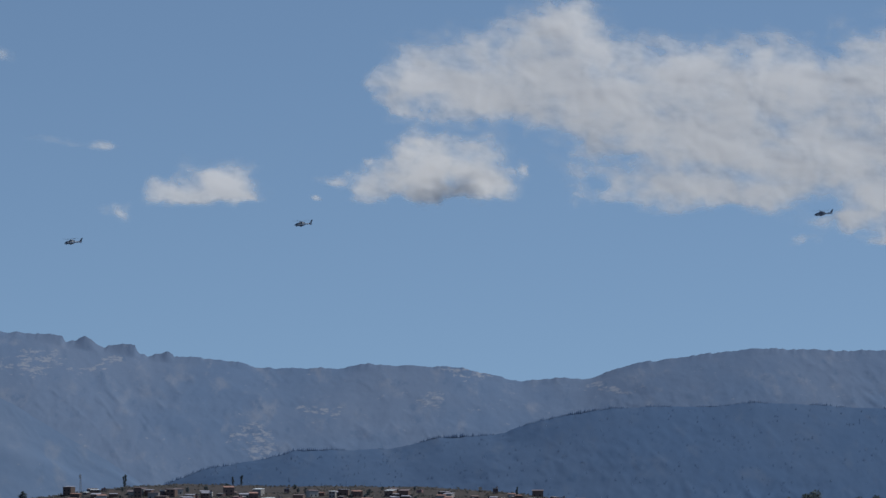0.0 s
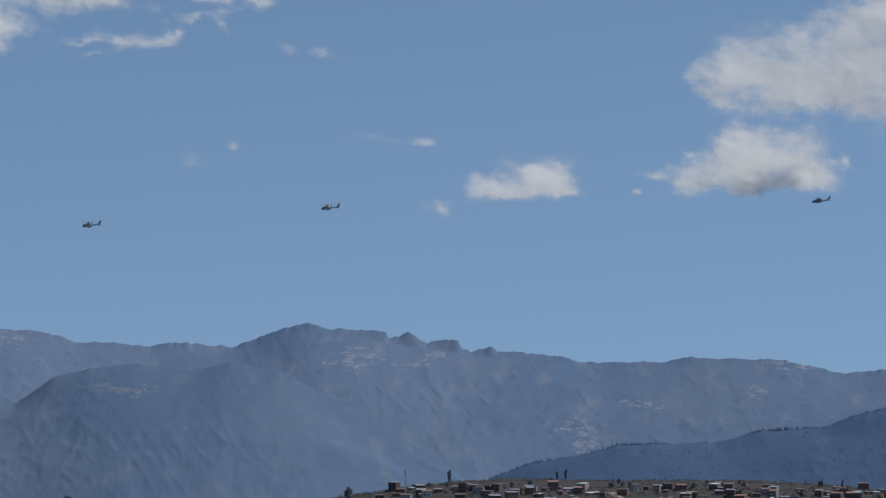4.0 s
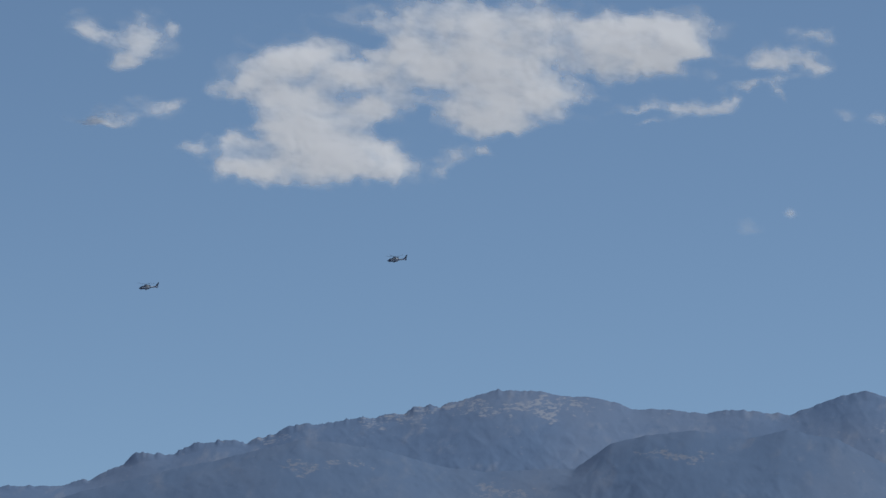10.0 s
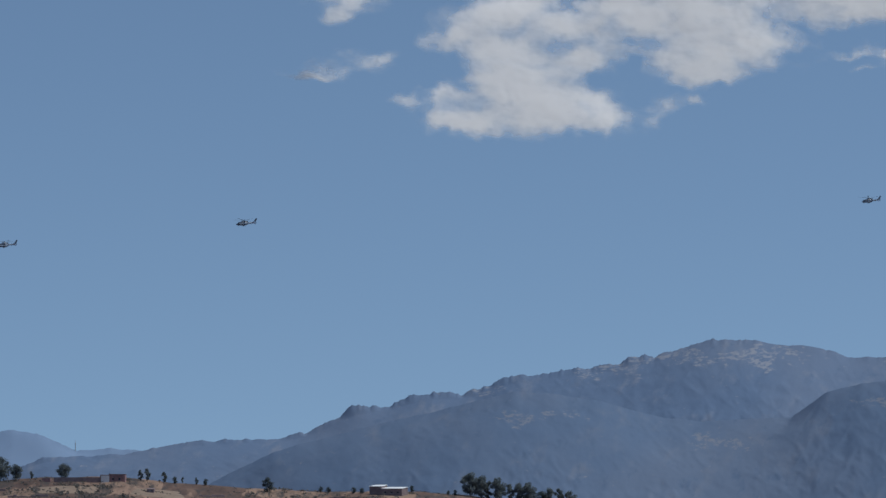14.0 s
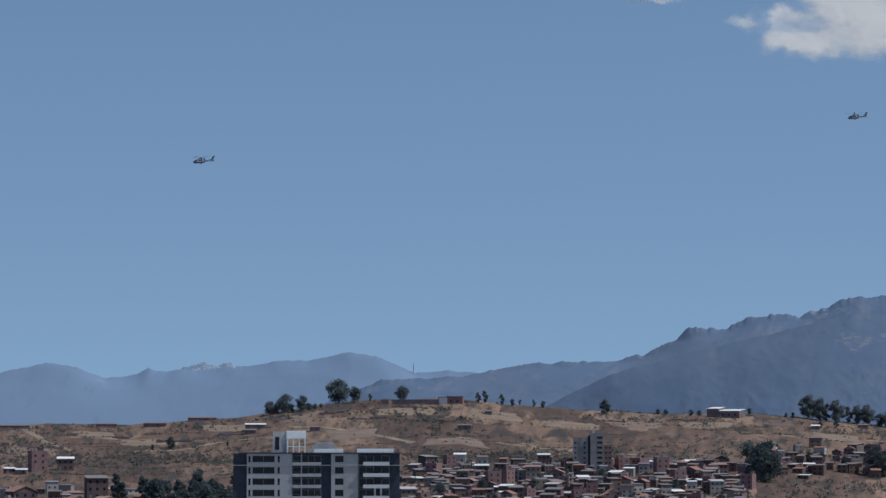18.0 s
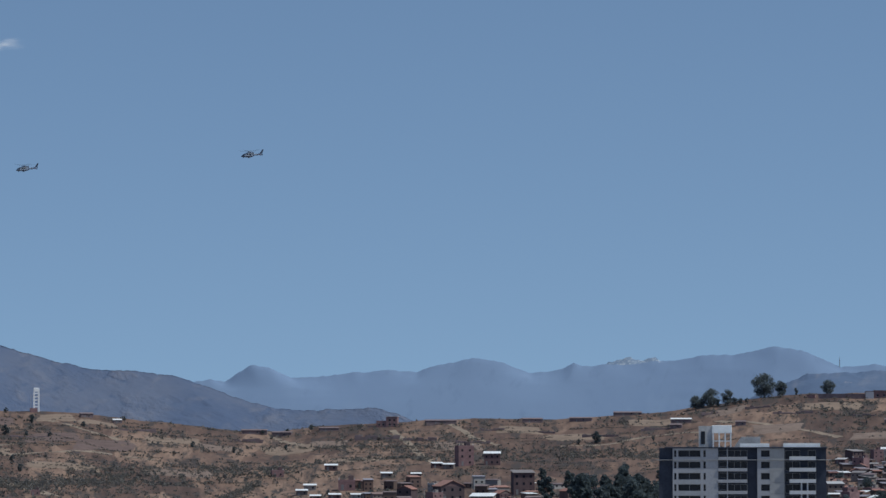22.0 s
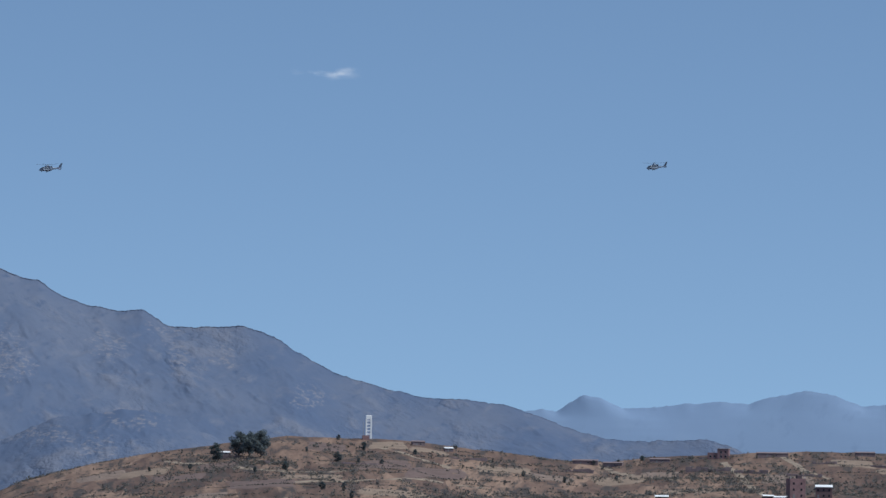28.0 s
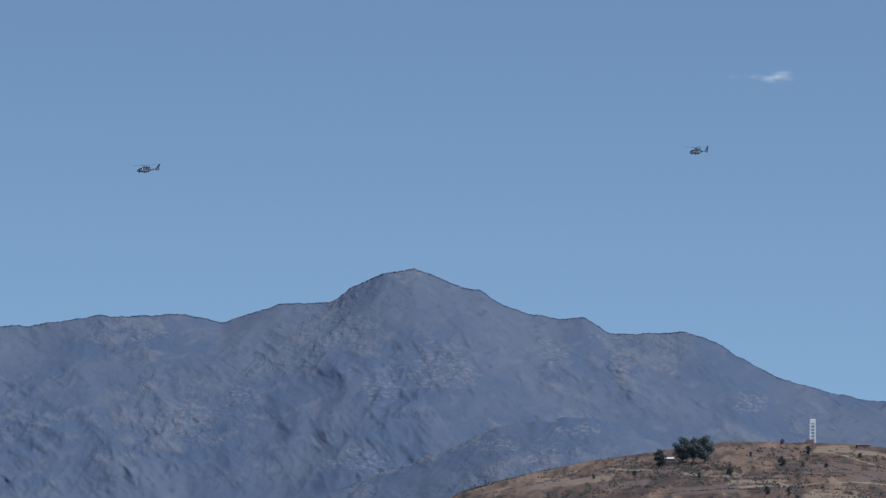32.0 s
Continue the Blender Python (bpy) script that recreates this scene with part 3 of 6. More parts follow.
def cloud_fields(blobs, thin, holes, seed, step, faint):
    """Turn, height, thickness and bulge of a cloud over a grid of its sky."""
    b = np.array([(*p, 1.0) for p in blobs] + [(*p, faint) for p in thin])
    m = 0.55
    az = np.arange((b[:, 0] - b[:, 2]).min() - m, (b[:, 0] + b[:, 2]).max() + m, step)
    el = np.arange((b[:, 1] - b[:, 3]).min() - m, (b[:, 1] + b[:, 3]).max() + m, step)
    E, A = np.meshgrid(el, az, indexing="ij")
    big = min(1.0, max(0.3, 1.6 * b[:, 2].max()))
    # eddies drag the outline about
    wa, we = fbm(A * 1.1, E * 1.4, 6, seed, 0.54) * 0.22 * big, fbm(A * 1.1, E * 1.4, 6, seed + 9, 0.54) * 0.16 * big
    sa, se = fbm(A * 1.3, E * 1.6, 2, seed, 0.4) * 0.2 * big, fbm(A * 1.3, E * 1.6, 2, seed + 9, 0.4) * 0.15 * big
    dense, body = np.zeros(A.shape), np.zeros(A.shape)
    for a, e, ra, re, k in b:
        q = ((A + wa - a) / ra) ** 2 + ((E + we - e) / re) ** 2
        # flatter below than above
        q = q + 0.35 * np.clip(-(E + we - e) / re, 0, 2) ** 2
        lump = k * np.exp(-0.8 * q)
        dense = dense + lump * (1 - 0.45 * np.clip(dense, 0, 1))
        q = ((A + sa - a) / ra) ** 2 + ((E + se - e) / re) ** 2
        body = body + np.exp(-1.1 * q) * min(ra, re) * k
    for a, e, ra, re in holes:
        dense *= 1 - 0.95 * np.exp(-0.9 * (((A + wa * 0.7 - a) / ra) ** 2 + ((E + we * 0.7 - e) / re) ** 2))
    curl = fbm(A * 2.4 + 2 * wa, E * 2.8 + 2 * we, 5, seed + 3, 0.52)
    wisp = fbm(A * 1.0 + 0.5 * E, E * 2.6 - 0.5 * A, 5, seed + 5, 0.55)
    billow = fbm(A * 1.3 + sa, E * 1.7 + se, 3, seed + 30, 0.45)
    thick = np.minimum(dense, 1.25) * 1.1 - 0.22 + (0.26 * curl + 0.34 * wisp) * smooth(0.02, 0.3, dense) - 0.4 * smooth(0.12, 0.0, dense)
    bulge = body * 3 + billow * 3 * big + np.radians(el[-1] - E) * CLOUD_R * 0.75
    return A, E, thick, bulge


def build_cloud(label, blobs, seed, thin=(), holes=(), faint=0.8):
    """A cumulus from puffs given by turn, height and their two radii, in degrees: a billowed sunlit skin before a thinner veil."""
    A, E, thick, bulge = cloud_fields(blobs, thin, holes, seed, 0.024 if len(blobs) > 4 else 0.014, faint)
    keep = thick > -0.12
    R, C = A.shape
    cell = keep[:-1, :-1] & keep[1:, :-1] & keep[:-1, 1:] & keep[1:, 1:]
    ri, ci = np.nonzero(cell)
    f = ri * C + ci
    f = np.stack([f, f + 1, f + C + 1, f + C], 1)
    used = np.unique(f)
    back = np.full(R * C, -1)
    back[used] = np.arange(len(used))
    a, e = np.radians(A), np.radians(E)
    mid = None
    for name, off, depth in (("skin", 0, thick), ("veil", 22, thick - 0.3)):
        r = CLOUD_R - bulge + off
        v = np.stack([-np.sin(a) * np.cos(e) * r, np.cos(a) * np.cos(e) * r, EYE_Z + np.sin(e) * r], -1).reshape(-1, 3)[used]
        if mid is None:
            mid = v.mean(0)
            ob = tagged(new("cloud"), label, "cloud", "clouds in the sky")
            ob.location = mid
        me = bpy.data.meshes.new(name)
        me.from_pydata((v - mid).tolist(), [], (back[f] if off == 0 else back[f][:, ::-1]).tolist())
        me.polygons.foreach_set("use_smooth", [True] * len(me.polygons))
        at = me.attributes.new("thickness", "FLOAT", "POINT")
        at.data.foreach_set("value", depth.ravel()[used].astype(np.float32))
        me.materials.append(MAT_CLOUD)
        new(name, me).parent = ob


build_cloud("large ragged white cumulus cloud with grey base", [(0.5, 5.97, 0.46, 0.29), (-0.13, 6.34, 0.75, 0.46), (-0.63, 5.85, 0.91, 0.37), (-1.47, 6.26, 0.75, 0.66), (-1.67, 6.97, 0.35, 0.46), (-2.22, 6.22, 0.58, 0.62), (-2.3, 5.6, 0.99, 0.46), (-3.3, 6.01, 0.75, 0.5), (-3.72, 6.38, 0.41, 0.33), (-4.55, 6.05, 0.75, 0.46), (-5.38, 6.04, 0.66, 0.5), (-6.29, 6.12, 0.66, 0.7), (-3.47, 5.22, 1.08, 0.5), (-4.72, 5.05, 0.99, 0.5), (-5.87, 4.88, 0.91, 0.58), (-6.45, 4.3, 0.5, 0.46), (-3.3, 4.52, 0.66, 0.27), (-4.46, 4.43, 0.7, 0.29), (-7.11, 5.45, 0.83, 0.99), (-5.95, 4.01, 0.29, 0.13)], 101, thin=[(-2.22, 4.49, 0.46, 0.17), (0.79, 5.84, 0.21, 0.12), (-5.37, 3.76, 0.17, 0.07), (-6.45, 3.78, 0.2, 0.1)])
build_cloud("small white fair-weather cumulus cloud", [(0.33, 4.93, 0.37, 0.29), (-0.13, 4.89, 0.58, 0.37), (-0.72, 4.72, 0.33, 0.33), (0.54, 4.55, 0.46, 0.18), (-0.05, 4.43, 0.66, 0.15)], 111, thin=[(1.08, 4.63, 0.25, 0.2), (1.54, 4.72, 0.2, 0.08), (1.21, 4.88, 0.12, 0.08), (1.87, 4.42, 0.12, 0.05), (-1.22, 4.85, 0.12, 0.1)])
build_cloud("small white puff of cumulus cloud", [(3.46, 4.64, 0.41, 0.23), (3.16, 4.52, 0.35, 0.25), (4.04, 4.43, 0.33, 0.15), (3.62, 4.37, 0.5, 0.13)], 121, thin=[(4.82, 4.18, 0.18, 0.11), (2.87, 4.39, 0.13, 0.08)])
build_cloud("tiny flat wisp of white cloud", [], 131, thin=[(5.74, 5.2, 0.3, 0.08), (5.04, 5.14, 0.15, 0.07)], faint=0.72)
build_cloud("broad white broken cumulus cloud with a gap", [(15.46, 7.15, 0.58, 0.37), (15.01, 7.28, 0.37, 0.29), (15.75, 6.86, 0.46, 0.27), (15.25, 6.58, 0.5, 0.25), (14.25, 7.17, 0.5, 0.23), (13.58, 7.26, 0.5, 0.29), (12.74, 7.14, 0.83, 0.5), (11.99, 7.31, 0.66, 0.58), (12.49, 6.52, 0.66, 0.27), (11.49, 6.74, 0.58, 0.35), (14.66, 6.54, 0.58, 0.29), (14.0, 6.55, 0.37, 0.25), (15.45, 5.78, 0.66, 0.32), (15.82, 5.57, 0.41, 0.23), (15.33, 6.2, 0.41, 0.18), (14.66, 5.75, 0.66, 0.35), (14.11, 5.88, 0.5, 0.37), (13.65, 5.72, 0.29, 0.18), (12.83, 7.89, 1.33, 0.41), (14.91, 6.19, 0.6, 0.24)], 161, thin=[(16.08, 6.03, 0.18, 0.12), (16.7, 6.03, 0.22, 0.12), (12.9, 5.81, 0.15, 0.15), (12.44, 5.91, 0.22, 0.1), (11.9, 6.32, 0.33, 0.15)], holes=[(13.33, 6.46, 0.18, 0.18), (13.83, 6.26, 0.2, 0.17), (14.17, 7.46, 0.3, 0.12), (15.92, 6.44, 0.17, 0.2)])
build_cloud("ragged grey-white cloud with torn edges", [(10.74, 7.44, 0.75, 0.37), (10.23, 7.32, 0.66, 0.25), (9.65, 7.53, 0.58, 0.33), (9.31, 7.41, 0.33, 0.21), (7.89, 7.32, 0.35, 0.22), (10.32, 7.82, 1.16, 0.25)], 171, thin=[(8.39, 7.36, 0.27, 0.17), (7.39, 7.63, 0.22, 0.12), (7.39, 7.2, 0.17, 0.15), (8.14, 6.97, 0.5, 0.07), (10.06, 6.67, 0.3, 0.08), (9.81, 6.37, 0.3, 0.08), (9.1, 6.62, 0.41, 0.14), (8.64, 6.78, 0.18, 0.1), (7.89, 6.83, 0.12, 0.07)])
build_cloud("small white cloud puff with soft edge", [], 181, thin=[(17.54, 6.48, 0.46, 0.18), (17.08, 6.59, 0.23, 0.11), (18.16, 6.32, 0.28, 0.07)])
build_cloud("small white cloud puff high up", [(18.34, 7.66, 0.27, 0.2), (17.43, 7.59, 0.37, 0.32)], 191, thin=[(17.63, 7.23, 0.22, 0.13), (16.97, 7.71, 0.12, 0.1)])
build_cloud("tiny white cloud puff", [], 151, thin=[(7.1, 6.51, 0.15, 0.1), (6.52, 6.44, 0.18, 0.12)], faint=0.72)
build_cloud("tiny faint wisp of white cloud", [], 141, thin=[(7.83, 5.07, 0.12, 0.08), (8.47, 4.87, 0.22, 0.12)], faint=0.6)
build_cloud("tiny lone wisp of white cloud", [], 201, thin=[(33.8, 5.55, 0.24, 0.1), (34.22, 5.57, 0.25, 0.07)], faint=0.42)


# ---- mesh helpers ----
def part(name, bm, mat, parent=None, label=""):
    """Links a bmesh as one mesh object under a thing or a part."""
    me = bpy.data.meshes.new(name)
    bm.to_mesh(me)
    bm.free()
    me.materials.append(mat)
    ob = new(name, me)
    if parent:
        ob.parent = parent
    if label:
        ob["label"] = label
    return ob


def share(name, me, parent, at=(0, 0, 0)):
    ob = new(name, me)
    ob.parent = parent
    ob.location = at
    return ob


def box(x0, x1, y0, y1, z0, z1, bm=None, bevel=0.0):
    bm = bm or bmesh.new()
    vs = [bm.verts.new((x, y, z)) for z in (z0, z1) for x, y in ((x0, y0), (x1, y0), (x1, y1), (x0, y1))]
    for f in ((0, 3, 2, 1), (4, 5, 6, 7), (0, 1, 5, 4), (1, 2, 6, 5), (2, 3, 7, 6), (3, 0, 4, 7)):
        bm.faces.new([vs[i] for i in f])
    if bevel:
        bmesh.ops.bevel(bm, geom=list(bm.edges), offset=bevel, segments=1, affect="EDGES")
    return bm


def loft(sections, sides=12, power=2.4, bm=None):
    """A body along x from (x, half width, low z, high z)."""
    bm = bm or bmesh.new()
    rings = []
    for x, w, lo, hi in sections:
        ring = []
        for k in range(sides):
            a = 2 * math.pi * k / sides
            c, s = math.cos(a), math.sin(a)
            ring.append(bm.verts.new((x, math.copysign(abs(c) ** (2 / power), c) * w, (lo + hi) / 2 + math.copysign(abs(s) ** (2 / power), s) * (hi - lo) / 2)))
        rings.append(ring)
    for p, q in zip(rings, rings[1:]):
        for k in range(sides):
            bm.faces.new((p[k], p[(k + 1) % sides], q[(k + 1) % sides], q[k]))
    bm.faces.new(rings[0][::-1])
    bm.faces.new(rings[-1])
    bmesh.ops.recalc_face_normals(bm, faces=bm.faces)
    return bm


def tube(points, radii, sides=6, bm=None):
    bm = bm or bmesh.new()
    rings = []
    for i, p in enumerate(points):
        p = Vector(p)
        d = (Vector(points[min(i + 1, len(points) - 1)]) - Vector(points[max(i - 1, 0)])).normalized()
        u = d.orthogonal().normalized()
        w = d.cross(u)
        rings.append([bm.verts.new(p + (u * math.cos(2 * math.pi * k / sides) + w * math.sin(2 * math.pi * k / sides)) * radii[i]) for k in range(sides)])
    for p, q in zip(rings, rings[1:]):
        for k in range(sides):
            bm.faces.new((p[k], p[(k + 1) % sides], q[(k + 1) % sides], q[k]))
    bm.faces.new(rings[0][::-1])
    bm.faces.new(rings[-1])
    return bm


def smooth_faces(ob):
    ob.data.polygons.foreach_set("use_smooth", [True] * len(ob.data.polygons))
    return ob


def thing(name, label, category, group="", m=None):
    ob = tagged(new(name), label, category, group)
    ob.empty_display_size = 0.5
    if m:
        ob.matrix_basis = m
    return ob


# ---- helicopters ----
MAT_HELI = material("dark_blue_grey_paint", (0.1, 0.14, 0.215), 0.35, 0, 0.3, 2)
MAT_HELI_DARK = material("dark_fin_and_belly_shade", (0.04, 0.058, 0.1), 0.5, 0, 0.3, 2)
MAT_HELI_PALE = material("pale_grey_paint", (0.4, 0.46, 0.55), 0.4, 0, 0.15, 2)
MAT_HELI_GLASS = material("dark_canopy_glass", (0.02, 0.028, 0.042), 0.08, 0, 0.2, 1)
MAT_BLADE = material("dark_rotor_composite", (0.05, 0.06, 0.08), 0.6, 0, 0.2, 1)
MAT_RED = material("red_marking", (0.35, 0.03, 0.03), 0.5, 0, 0.2, 1)


def helicopter():
    h = thing("helicopter", "dark twin-engined helicopter with pale flank and enclosed tail rotor", "helicopter", "helicopters in flight")
    smooth_faces(part("fuselage", loft([(4.75, 0.05, -0.62, -0.52), (4.4, 0.36, -0.85, -0.3), (3.7, 0.72, -1.05, 0.15), (2.9, 0.95, -1.15, 0.72), (1.9, 1.02, -1.2, 0.98),
                                        (0.2, 1.02, -1.2, 1.05), (-1.2, 0.95, -1.15, 1.0), (-2.2, 0.6, -0.75, 0.78), (-3.0, 0.38, -0.3, 0.6), (-4.8, 0.28, -0.02, 0.52), (-6.3, 0.2, 0.08, 0.5)], 14), MAT_HELI, h))
    smooth_faces(part("engine_cowling", loft([(1.6, 0.2, 0.9, 1.05), (1.1, 0.62, 0.85, 1.45), (0.2, 0.72, 0.85, 1.74), (-0.9, 0.66, 0.85, 1.6), (-1.9, 0.45, 0.7, 1.2), (-2.6, 0.2, 0.6, 0.9)], 12), MAT_HELI, h))
    # added lower shell whose darker colour stands in for shade underneath
    smooth_faces(part("belly", loft([(4.4, 0.37, -0.87, -0.58), (3.7, 0.73, -1.07, -0.5), (2.9, 0.96, -1.17, -0.48), (0.2, 1.035, -1.22, -0.5), (-1.2, 0.965, -1.17, -0.5), (-2.2, 0.45, -0.77, -0.35)], 12), MAT_HELI_DARK, h, "lower hull shell, coloured darker for shade"))
    smooth_faces(part("boom_band", loft([(-2.3, 0.58, 0.15, 0.6), (-3.2, 0.385, 0.18, 0.52), (-4.8, 0.3, 0.18, 0.46), (-5.8, 0.24, 0.2, 0.44)], 12), MAT_HELI_PALE, h, "pale grey band along the tail boom"))
    part("exhaust", tube([(-1.6, 0.35, 1.15), (-2.3, 0.45, 1.22)], [0.2, 0.22], 8), MAT_BLADE, h)
    part("exhaust", tube([(-1.6, -0.35, 1.15), (-2.3, -0.45, 1.22)], [0.2, 0.22], 8), MAT_BLADE, h)
    for side in (1, -1):
        part("flank_stripe", box(-1.6, 3.0, side * 1.035 - 0.015, side * 1.035 + 0.015, -0.42, -0.1, None, 0.01), MAT_HELI_PALE, h, "pale grey band along the flank")
        for x0, x1 in ((0.9, 1.9), (-0.35, 0.6)):
            part("cabin_window", box(x0, x1, side * 1.045 - 0.02, side * 1.045 + 0.02, -0.05, 0.62, None, 0.015), MAT_HELI_GLASS, h)
        part("stabilizer_fin", box(-5.3, -4.5, side * 1.55 - 0.03, side * 1.55 + 0.03, -0.25, 0.75, None, 0.01), MAT_HELI, h)
        part("wheel", tube([(0.2, side * 0.95 - 0.1, -1.42), (0.2, side * 0.95 + 0.1, -1.42)], [0.25, 0.25], 10), MAT_BLADE, h)
        part("wheel_leg", tube([(0.2, side * 0.8, -1.05), (0.2, side * 0.93, -1.42)], [0.08, 0.06], 6), MAT_HELI_PALE, h)
    part("nose_wheel", tube([(3.4, -0.12, -1.38), (3.4, 0.12, -1.38)], [0.2, 0.2], 10), MAT_BLADE, h)
    part("nose_leg", tube([(3.4, 0, -0.95), (3.4, 0, -1.38)], [0.07, 0.05], 6), MAT_HELI_PALE, h)
    smooth_faces(part("windscreen", loft([(4.1, 0.4, -0.35, 0.02), (3.6, 0.74, -0.25, 0.28), (2.9, 0.97, -0.1, 0.76), (2.3, 1.03, 0.0, 0.86)], 12), MAT_HELI_GLASS, h))
    part("stabilizer", box(-5.2, -4.55, -1.55, 1.55, 0.22, 0.3, None, 0.02), MAT_HELI, h)
    bm = bmesh.new()
    n = 20
    loops = []
    for rr, yy in ((0.78, 0.17), (0.5, 0.12), (0.5, -0.12), (0.78, -0.17)):
        loops.append([bm.verts.new((-6.75 + rr * math.cos(2 * math.pi * k / n), yy, 0.32 + rr * math.sin(2 * math.pi * k / n))) for k in range(n)])
    for p, q in zip(loops, loops[1:] + loops[:1]):
        for k in range(n):
            bm.faces.new((p[k], p[(k + 1) % n], q[(k + 1) % n], q[k]))
    part("tail_ring", bm, MAT_HELI, h)
    fan = part("tail_fan", tube([(-6.75, -0.08, 0.32), (-6.75, 0.08, 0.32)], [0.12, 0.12], 8), MAT_BLADE, h)
    for k in range(8):
        b = box(0.08, 0.47, -0.02, 0.02, -0.05, 0.05)
        b.transform(Matrix.Translation((-6.75, 0, 0.32)) @ Matrix.Rotation(k * math.pi / 4, 4, "Y"))
        part("fan_blade", b, MAT_BLADE, fan)
    fin = bmesh.new()
    quad = [(-5.8, 0.62), (-7.3, 0.75), (-8.2, 2.8), (-7.35, 2.8)]
    a = [fin.verts.new((x, 0.09, z)) for x, z in quad]
    c = [fin.verts.new((x, -0.09, z)) for x, z in quad]
    fin.faces.new(a)
    fin.faces.new(c[::-1])
    for k in range(4):
        fin.faces.new((a[k], c[k], c[(k + 1) % 4], a[(k + 1) % 4]))
    part("tail_fin", fin, MAT_HELI_DARK, h, "dark swept tail fin")
    part("red_band", box(-6.1, -5.85, -0.235, 0.235, 0.04, 0.53, None, 0.01), MAT_RED, h, "red marking band")
    part("rotor_mast", tube([(0.1, 0, 1.5), (0.1, 0, 1.95)], [0.14, 0.1], 8), MAT_BLADE, h)
    rotor = part("main_rotor", tube([(0, 0, -0.12), (0, 0, 0.14)], [0.34, 0.24], 10), MAT_BLADE, h)
    for k in range(4):
        b = bmesh.new()
        sec = [(0.3, 0.14, 0.0), (1.2, 0.2, 0.05), (3.5, 0.23, 0.18), (5.6, 0.23, 0.4), (5.97, 0.14, 0.45)]
        rows = []
        for x, w, z in sec:
            rows.append([b.verts.new(p) for p in ((x, w, z), (x, 0, z + 0.05), (x, -w, z), (x, 0, z - 0.04))])
        for p, q in zip(rows, rows[1:]):
            for j in range(4):
                b.faces.new((p[j], p[(j + 1) % 4], q[(j + 1) % 4], q[j]))
        b.faces.new(rows[-1])
        b.transform(Matrix.Rotation(k * math.pi / 2, 4, "Z"))
        part("rotor_blade", b, MAT_BLADE, rotor)
    return h


heli_a = helicopter()
heli_b = copy_thing(heli_a, Matrix())
heli_c = copy_thing(heli_a, Matrix())
# seconds, turn to the left and height in degrees, distance
FLIGHT_A = [
    (0, 5.439, 3.714, 2492), (0.5, 5.980, 3.723, 2483), (1, 6.522, 3.744, 2473), (1.5, 7.084, 3.766, 2463), (2, 7.626, 3.789, 2453),
    (2.5, 8.188, 3.826, 2444), (3, 8.754, 3.855, 2434), (3.5, 9.338, 3.891, 2424), (4, 9.918, 3.916, 2414), (4.5, 10.508, 3.941, 2405),
    (5, 11.096, 3.952, 2395), (5.5, 11.690, 3.961, 2385), (6, 12.289, 3.967, 2375), (6.5, 12.894, 3.970, 2365), (7, 13.513, 3.981, 2356),
    (7.5, 14.120, 3.992, 2346), (8, 14.745, 3.998, 2336), (8.5, 15.375, 3.983, 2326), (9, 16.021, 3.969, 2317), (9.5, 16.651, 3.950, 2307),
    (10, 17.291, 3.930, 2297), (10.5, 17.939, 3.915, 2287), (11, 18.584, 3.898, 2278), (11.5, 19.214, 3.887, 2268), (12, 19.895, 3.866, 2258),
    (12.5, 20.542, 3.880, 2248), (13, 21.190, 3.865, 2239), (13.5, 21.854, 3.855, 2229), (14, 22.520, 3.844, 2219), (14.5, 23.190, 3.833, 2209),
    (15, 23.862, 3.823, 2199), (15.5, 24.536, 3.814, 2190), (16, 25.212, 3.806, 2180), (16.5, 25.891, 3.798, 2170), (17, 26.571, 3.792, 2160),
    (17.5, 27.253, 3.787, 2151), (18, 27.936, 3.784, 2141), (18.5, 28.621, 3.782, 2131), (19, 29.307, 3.783, 2121), (19.5, 29.994, 3.785, 2112),
    (20, 30.682, 3.790, 2102), (20.5, 31.371, 3.797, 2092), (21, 32.060, 3.79, 2082), (21.5, 32.750, 3.77, 2073), (22, 33.441, 3.75, 2063),
    (22.5, 34.131, 3.775, 2053), (23, 34.820, 3.812, 2043), (23.5, 35.509, 3.836, 2033), (24, 36.198, 3.863, 2024), (24.5, 36.887, 3.894, 2014),
    (25, 37.574, 3.929, 2004), (25.5, 38.261, 3.969, 1994), (26, 38.947, 4.013, 1985), (26.5, 39.631, 4.061, 1975), (27, 40.315, 4.114, 1965),
    (27.5, 40.997, 4.172, 1955), (28, 41.677, 4.236, 1946), (28.5, 42.355, 4.304, 1936), (29, 43.032, 4.378, 1926), (29.5, 43.706, 4.458, 1916),
    (30, 44.378, 4.543, 1906), (30.5, 45.048, 4.635, 1897), (31, 45.715, 4.733, 1887), (31.5, 46.380, 4.837, 1877), (32, 47.041, 4.947, 1867),
]
